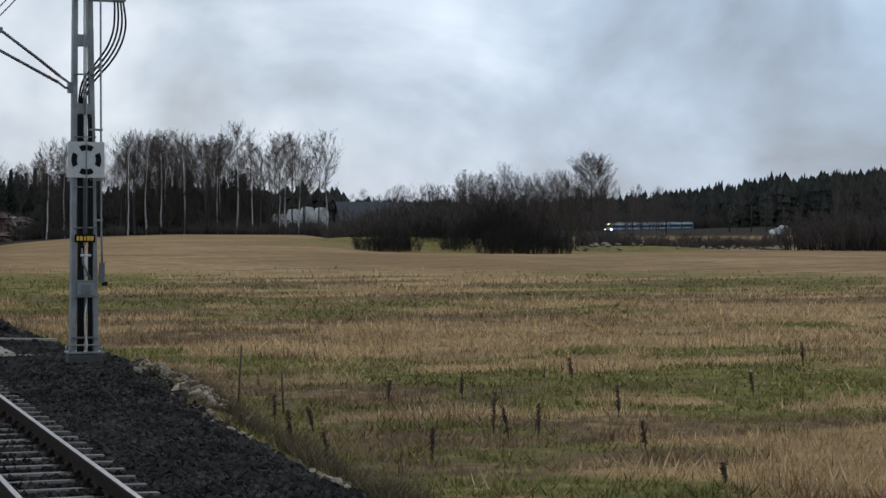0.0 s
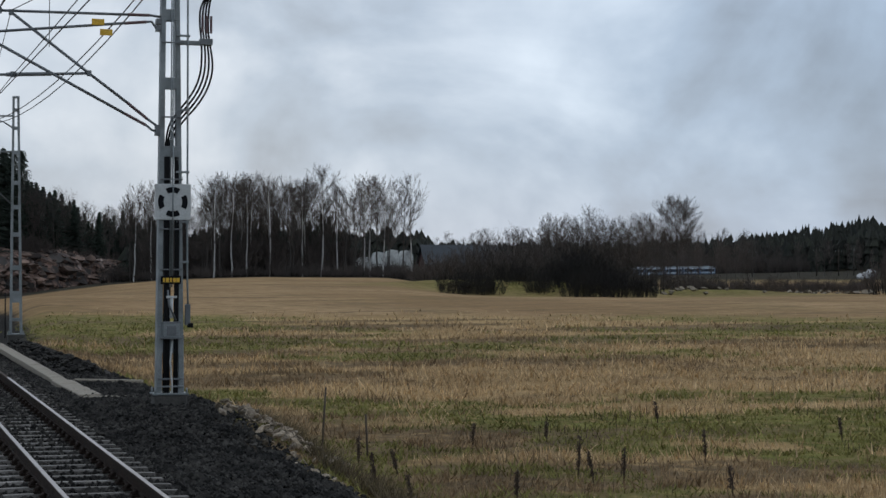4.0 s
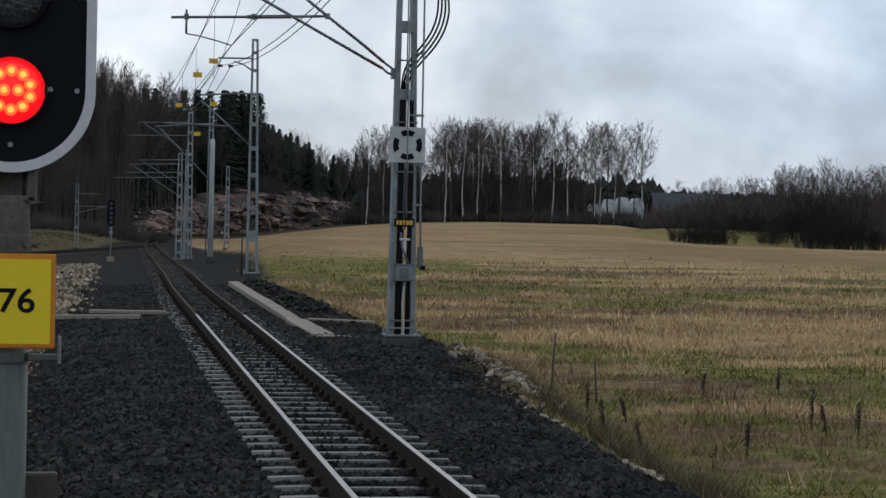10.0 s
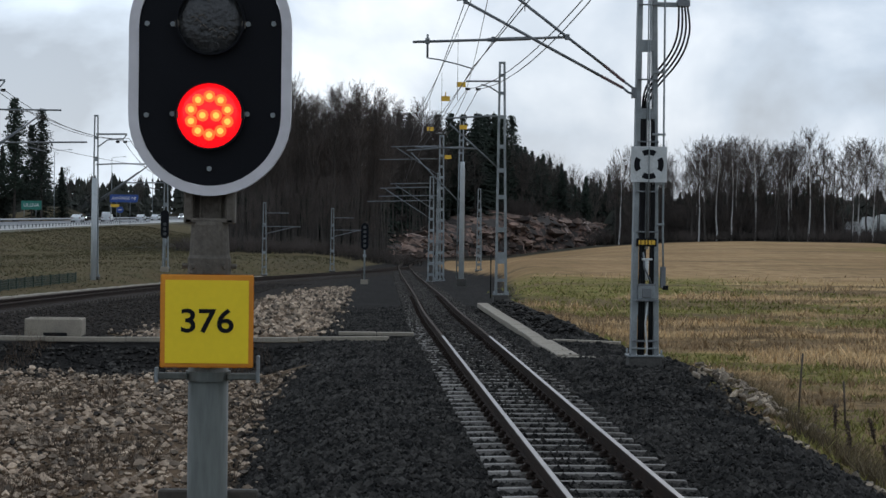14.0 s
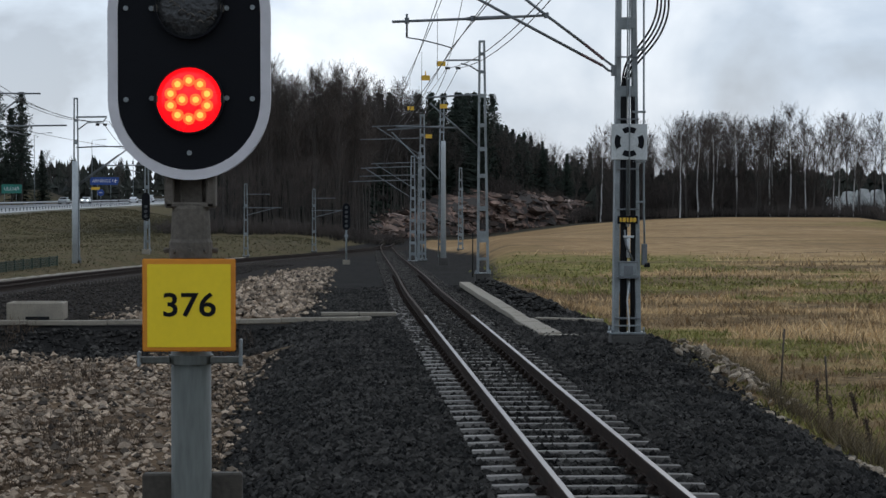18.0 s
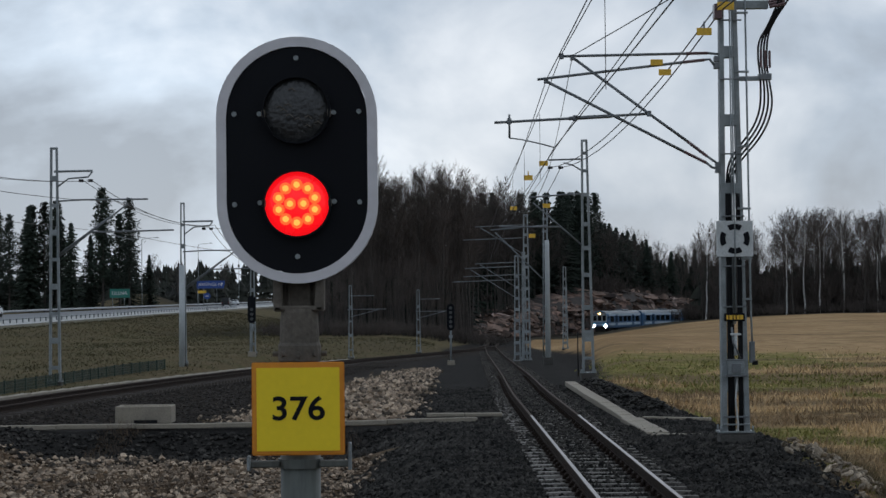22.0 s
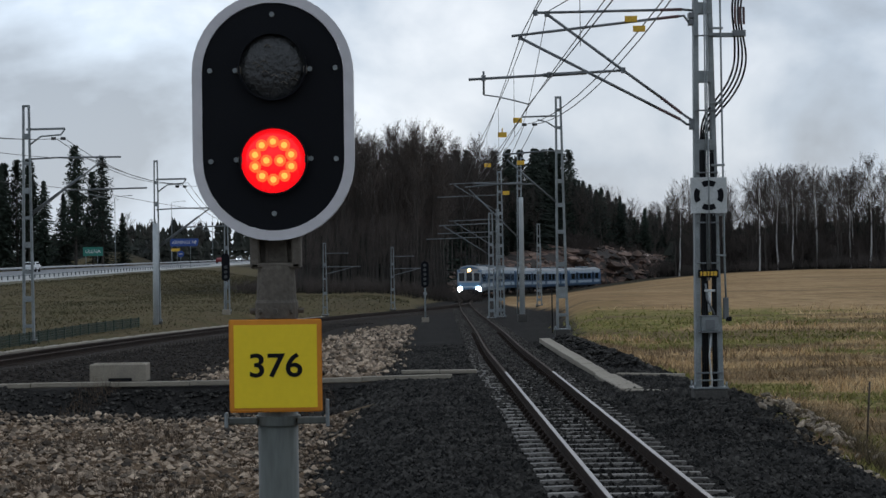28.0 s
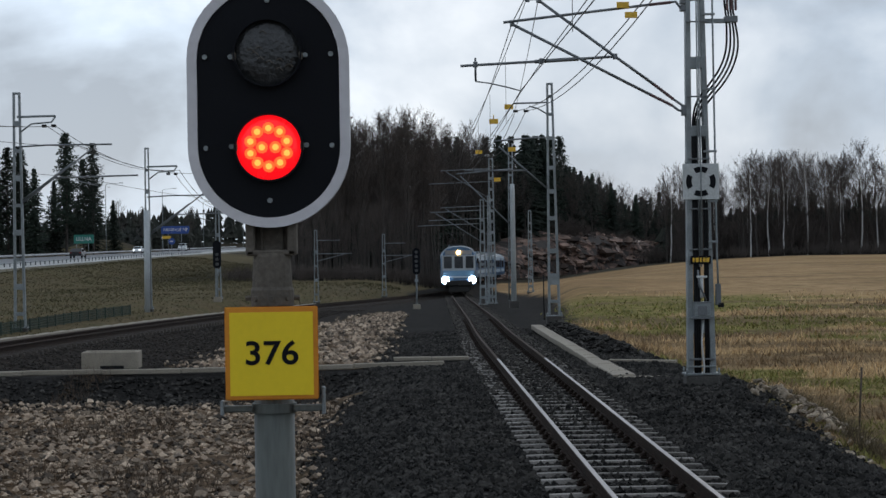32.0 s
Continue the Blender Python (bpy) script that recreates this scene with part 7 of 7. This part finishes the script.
xx, yy = rr.uniform(-12, 0.2, n), rr.uniform(36.2, 39.4, n)
stone_field("ballast_bank", "dark ballast bank below the concrete trough", np.stack([xx, yy, ground(xx, yy) + 0.02, rr.uniform(0.03, 0.07, n)], 1), BALLAST, 10, "ballast", 1.4)
n = 900
yy = rr.uniform(42, 60, n)
xx = 4.95 + rr.normal(0, 0.34, n)
stone_field("ballast_heap", "low heap of coarse dark stone beside the trough", np.stack([xx, yy, ground(xx, yy) + 0.30 * np.exp(-((xx - 4.95) / 0.4) ** 2) * rr.uniform(0.2, 1, n), rr.uniform(0.05, 0.11, n)], 1), BALLAST, 11, "ballast")


def boulder(seed):
    rg = random.Random(seed)
    bm = bmesh.new()
    bmesh.ops.create_icosphere(bm, subdivisions=1, radius=1.0)
    for v in bm.verts:
        v.co *= rg.uniform(0.62, 1.3)
        v.co.z *= 0.5
    me = bpy.data.meshes.new("rock")
    bm.to_mesh(me)
    bm.free()
    me.materials.append(mat("pale_rubble_rock", (0.17, 0.130, 0.090), (0.40, 0.325, 0.240), 0.9, 0, 1.5, 9, 0.6, vary=0.65))
    return me


boulders = [boulder(k) for k in range(6)]
pile = empty("rock_pile", Matrix(), "pile of pale broken rocks at the ballast edge", "rock pile")
for k in range(210):
    f = rr.beta(1.6, 1.6)
    y = 29.3 - 4.2 * f + rr.normal(0, 0.35)
    x = 5.62 + 0.36 * f + rr.normal(0, 0.26)
    ob = new("rock", boulders[k % 6])
    s = 0.02 + 0.068 * rr.uniform(0, 1) ** 1.6
    ob.parent, ob.matrix_basis = pile, Matrix.Translation((x, y, gz(x, y) + 0.05 + rr.uniform(0, 0.12))) @ Euler((rr.uniform(0, 1), rr.uniform(0, 1), rr.uniform(0, 6))).to_matrix().to_4x4() @ Matrix.Scale(s, 4)
pile = empty("rock_pile", Matrix(), "a few pale rocks scattered along the ballast edge", "rock pile")
for k in range(36):
    y = (18.6, 19.0, 18.2, 22.5, 24.4)[k % 5] + rr.normal(0, 0.4)
    x = float(np.interp(y, [16, 20, 26], [5.40, 5.45, 5.6])) + rr.normal(0, 0.10)
    ob = new("rock", boulders[k % 6])
    s = rr.uniform(0.025, 0.085)
    ob.parent, ob.matrix_basis = pile, Matrix.Translation((x, y, gz(x, y) + 0.02)) @ Euler((rr.uniform(0, 1), rr.uniform(0, 1), rr.uniform(0, 6))).to_matrix().to_4x4() @ Matrix.Scale(s, 4)


# ---- grass and weeds ----
def blades(name, label, xs, ys, height, width, material, seed, lean=0.35, base=None):
    rg = np.random.RandomState(seed)
    n = len(xs)
    z = ground(xs, ys) if base is None else base
    a = rg.uniform(0, math.pi, n)
    dx, dy = np.cos(a) * width / 2, np.sin(a) * width / 2
    h = height * rg.uniform(0.5, 1.2, n)
    lx, ly = rg.normal(0, lean, n) * h, rg.normal(0, lean, n) * h
    v = np.empty((n, 3, 3))
    v[:, 0] = np.stack([xs - dx, ys - dy, z - 0.03], 1)
    v[:, 1] = np.stack([xs + dx, ys + dy, z - 0.03], 1)
    v[:, 2] = np.stack([xs + lx, ys + ly, z + h], 1)
    me = bpy.data.meshes.new(name)
    me.from_pydata(v.reshape(-1, 3).tolist(), [], np.arange(3 * n).reshape(-1, 3).tolist())
    me.materials.append(material)
    return tagged(new(name, me), label, "grass", kind="stuff")


def scatter_field(n, r0, r1, power, seed, clump):
    """Tufts of blades: each tuft has its own height, lean and tone."""
    rg = np.random.RandomState(seed)
    k = n // clump
    r = r0 + (r1 - r0) * rg.uniform(0, 1, k) ** power
    dg = np.radians(rg.uniform(5, 37, k))
    x, y = np.repeat(r * np.sin(dg), clump), np.repeat(r * np.cos(dg), clump)
    sp = np.repeat((0.05 + 0.0042 * r) * rg.uniform(0.5, 1.6, k), clump)
    x, y = x + rg.normal(0, 1, len(x)) * sp * 1.5, y + rg.normal(0, 1, len(y)) * sp
    size, tone = np.repeat(rg.uniform(0.45, 1.5, k) ** 1.5, clump), np.repeat(rg.uniform(0, 1, k), clump)
    lim = np.interp(y, [0, 20, 28, 33, 41, 45, 50, 60, 100], [5.6, 5.66, 5.72, 5.95, 5.85, 5.6, 5.3, 5.3, 6.6])
    ok = (x > lim + rg.normal(0, 0.12, len(x))) & (rg.uniform(0, 1, len(x)) > smooth(58, r1, np.hypot(x, y)))
    return x[ok], y[ok], size[ok], tone[ok]


STRAW = mat("dry_straw_grass", (0.43, 0.298, 0.155), (0.65, 0.460, 0.250), 0.9, 0, 0.3, 3, 0, island=0.4)
GREEN = mat("autumn_green_grass", (0.140, 0.132, 0.030), (0.290, 0.265, 0.075), 0.9, 0, 0.3, 3, 0, island=0.4)
DEADGRASS = mat("withered_brown_grass", (0.22, 0.145, 0.076), (0.36, 0.245, 0.132), 0.9, 0, 0.3, 3, 0, island=0.35)
DEADBROWN = mat("dead_brown_stalks", (0.045, 0.028, 0.018), (0.085, 0.054, 0.034), 0.9, 0, 0.3, 3, 0, island=0.3)


x, y, size, tone = scatter_field(140000, 15, 92, 1.3, 21, 11)
g = smooth(0.22, 0.78, green_amount(x, y))
b = brown_amount(x, y)
r = np.hypot(x, y)
w = 0.014 + 0.0010 * r
pick = 0.75 * tone + 0.25 * np.random.RandomState(3).uniform(0, 1, len(x))
tall = (0.105 + 0.075 * mottle(x, y, 0.5, 0.5, 5.0)) * size
st = (pick > g * 0.9) & (b < 0.45)
blades("straw_grass", "dry straw-coloured grass on the rough field", x[st], y[st], tall[st] * 1.25, w[st] * 0.8, STRAW, 31, 0.55)
gr = pick <= g * 0.9
blades("green_grass", "short green grass patches in the rough field", x[gr], y[gr], tall[gr] * 0.75, w[gr], GREEN, 32, 0.8)
br_ = (pick > g * 0.9) & (b >= 0.45)
blades("brown_grass", "withered brown grass in the rough field", x[br_], y[br_], tall[br_] * 1.1, w[br_] * 0.8, DEADGRASS, 34, 0.55)
x, y, size, tone = scatter_field(3600, 17, 64, 1.2, 23, 5)
keep = mottle(x, y, 0.25, 0.25, 31.0) > 0.02
blades("dead_stalks", "thin dead brown stalks standing in the field", x[keep], y[keep], 0.26 * size[keep], 0.004 + 0.0003 * np.hypot(x, y)[keep], DEADBROWN, 33, 0.15)
# dark tangles along the ballast edge
rg = np.random.RandomState(47)
f = rg.uniform(0, 1, 5200)
y = 17 + 13 * f
x = np.interp(y, [16, 20, 26, 31], [5.70, 5.80, 6.05, 6.1]) + np.abs(rg.normal(0, 0.28, 5200)) + 0.35 * (mottle(np.zeros(5200), y, 0.1, 1.1, 3.0) + 0.2)
blades("edge_weeds", "dark tangled weeds along the ballast edge", x, y, np.full(5200, 0.30) * (0.6 + 0.8 * np.clip(mottle(x, y, 0.8, 0.8, 8.0) + 0.3, 0, 1)), np.full(5200, 0.014), mat("edge_weed_blades", (0.070, 0.055, 0.030), (0.21, 0.155, 0.08), 0.9, 0, 0.3, 3, 0, island=0.5), 48, 0.6)
rg = np.random.RandomState(41)
n = 62000
y = 42 + 320 * rg.uniform(0, 1, n) ** 1.7
inner = np.where(y > 178, -12, np.interp(y, MAIN[:, 1], MAIN[:, 0]) - 3.0)
x = inner + (-42.9 - inner) * rg.uniform(0, 1, n)
ok = x < 0
vz = np.where(x < -41.0, road_level(y) - 0.42 - 0.58 * (x + 43.6) / 2.6, ground(x, y))
vz = np.maximum(vz, ground(x, y))
blades("verge_grass", "dull brown and green grass on the railway verge", x[ok], y[ok], 0.075 * (1 + 0.003 * y[ok]) * (0.75 + 0.8 * mottle(x[ok], y[ok], 0.2, 0.1, 6.0)), 0.02 + 0.0009 * y[ok], mat("verge_blades", (0.064, 0.063, 0.025), (0.125, 0.098, 0.048), 0.9, 0, 0.10, 3, 0, island=0.22), 42, 0.7, vz[ok])
x, y = rg.uniform(-7, -1.2, 16000), rg.uniform(17, 40, 16000)
keep = mottle(x, y, 0.55, 0.30, 21.0) > 0.16
x, y = x[keep], y[keep]
blades("rubble_weeds", "thin dead weeds between the stones", x, y, np.full(len(x), 0.26), np.full(len(x), 0.014), mat("rubble_weed_stalks", (0.060, 0.040, 0.026), (0.13, 0.088, 0.055), 0.9, 0, 0.3, 3, 0, island=0.4), 43, 0.4)


def weed(x, y, h, seed):
    rg = random.Random(seed)
    th = empty("dead_weed", pose(x, y, gz(x, y)), "dark brown dried dock stalk in the grass", "weed", "dead weeds")
    top = Vector((rg.uniform(-0.08, 0.08), rg.uniform(-0.08, 0.08), h))
    rod("stem", [(0, 0, -0.05), top * 0.5 + Vector((0.02, 0, 0)), top], [0.012, 0.009, 0.004], DEADBROWN, th, "", 4)
    bm = bmesh.new()
    for k in range(130):
        f = rg.uniform(0.25, 1.02)
        c = top * f + Vector((rg.gauss(0, 0.015), rg.gauss(0, 0.015), 0))
        d = Vector((rg.gauss(0, 1), rg.gauss(0, 1), rg.gauss(0, 1))).normalized() * 0.02
        bm.faces.new([bm.verts.new(c - d), bm.verts.new(c + d.orthogonal()), bm.verts.new(c + d)])
    for k in range(3):
        f = rg.uniform(0.2, 0.7)
        c = top * f
        e = c + Vector((rg.uniform(-0.07, 0.07), rg.uniform(-0.07, 0.07), rg.uniform(0.1, 0.25)))
        tube(bm, [c, e], [0.006, 0.003], 3)
    part("seed_head", bm, DEADBROWN, th)


for k, (dg, r, h) in enumerate(((15.3, 24.5, 0.5), (16.4, 23.0, 0.42), (21.5, 26.5, 0.62), (22.0, 26.0, 0.45), (22.9, 26.2, 0.5), (25.4, 29, 0.5), (29.5, 33, 0.42), (20.6, 32, 0.35), (26.2, 25, 0.4), (18.3, 31, 0.4), (28.6, 22, 0.25), (14.8, 28, 0.45), (24, 36, 0.4), (31, 40, 0.5), (19.6, 24, 0.4), (16.0, 27, 0.35))):
    weed(*polar(dg, r), h, 200 + k)
for x, y, h, lean in ((7.22, 29.6, 1.02, 0.06), (7.72, 28.6, 0.66, -0.04)):
    st = empty("stake", pose(x, y, gz(x, y)), "thin weathered wooden stake in the grass", "stake", "stakes")
    rod("shaft", [(0, 0, -0.1), (lean * 0.5, 0, h * 0.5), (lean, 0, h)], 0.016, mat("grey_brown_wood", (0.06, 0.045, 0.035), (0.10, 0.078, 0.06), 0.9, 0, 5, 40, 0.3), st, "", 6)


# ---- what moves ----
# seconds and the way that the train's front has still to go to the last point of the branch line, by places on it
FRONT = [(0, 290, 615), (7.5, 179, 495), (20.5, 38.5, 328), (23, 20, 283), (25.5, 10.6, 242), (28, 6.3, 198), (30, 4.9, 161), (32, 4.1, 135)]


def along(x, y):
    return float(np.argmin(np.hypot(BRANCH[:, 0] - x, BRANCH[:, 1] - y)))


def place_on(s):
    i = np.arange(len(BRANCH))
    x, y = float(np.interp(s, i, BRANCH[:, 0])), float(np.interp(s, i, BRANCH[:, 1]))
    if s > len(BRANCH) - 1:
        d = BRANCH[-1] - BRANCH[-2]
        x, y = BRANCH[-1] + d * (s - len(BRANCH) + 1)
    return Vector((x, y, float(rail_z(y))))


def motions():
    ts = np.array([r[0] for r in FRONT], float)
    ss = np.array([along(r[1], r[2]) for r in FRONT])
    fit = np.polyfit(ts, ss, 4)
    for k, car in enumerate(TRAIN):
        rows = []
        for t in np.arange(0, 32.01, 0.5):
            s = float(np.polyval(fit, t)) + 10.0 + k * (CAR_L + 0.7)
            a, b = place_on(s - 6.3), place_on(s + 6.3)
            c = (a + b) / 2
            turn = math.atan2(-(b.x - a.x), b.y - a.y)
            tilt = math.asin((b.z - a.z) / (b - a).length)
            rows.append((float(t), Matrix.Translation(c) @ Matrix.Rotation(turn, 4, "Z") @ Matrix.Rotation(tilt, 4, "X")))
        walk(car, rows)
    for ob, rows in CARS:
        walk(ob, rows)


motions()
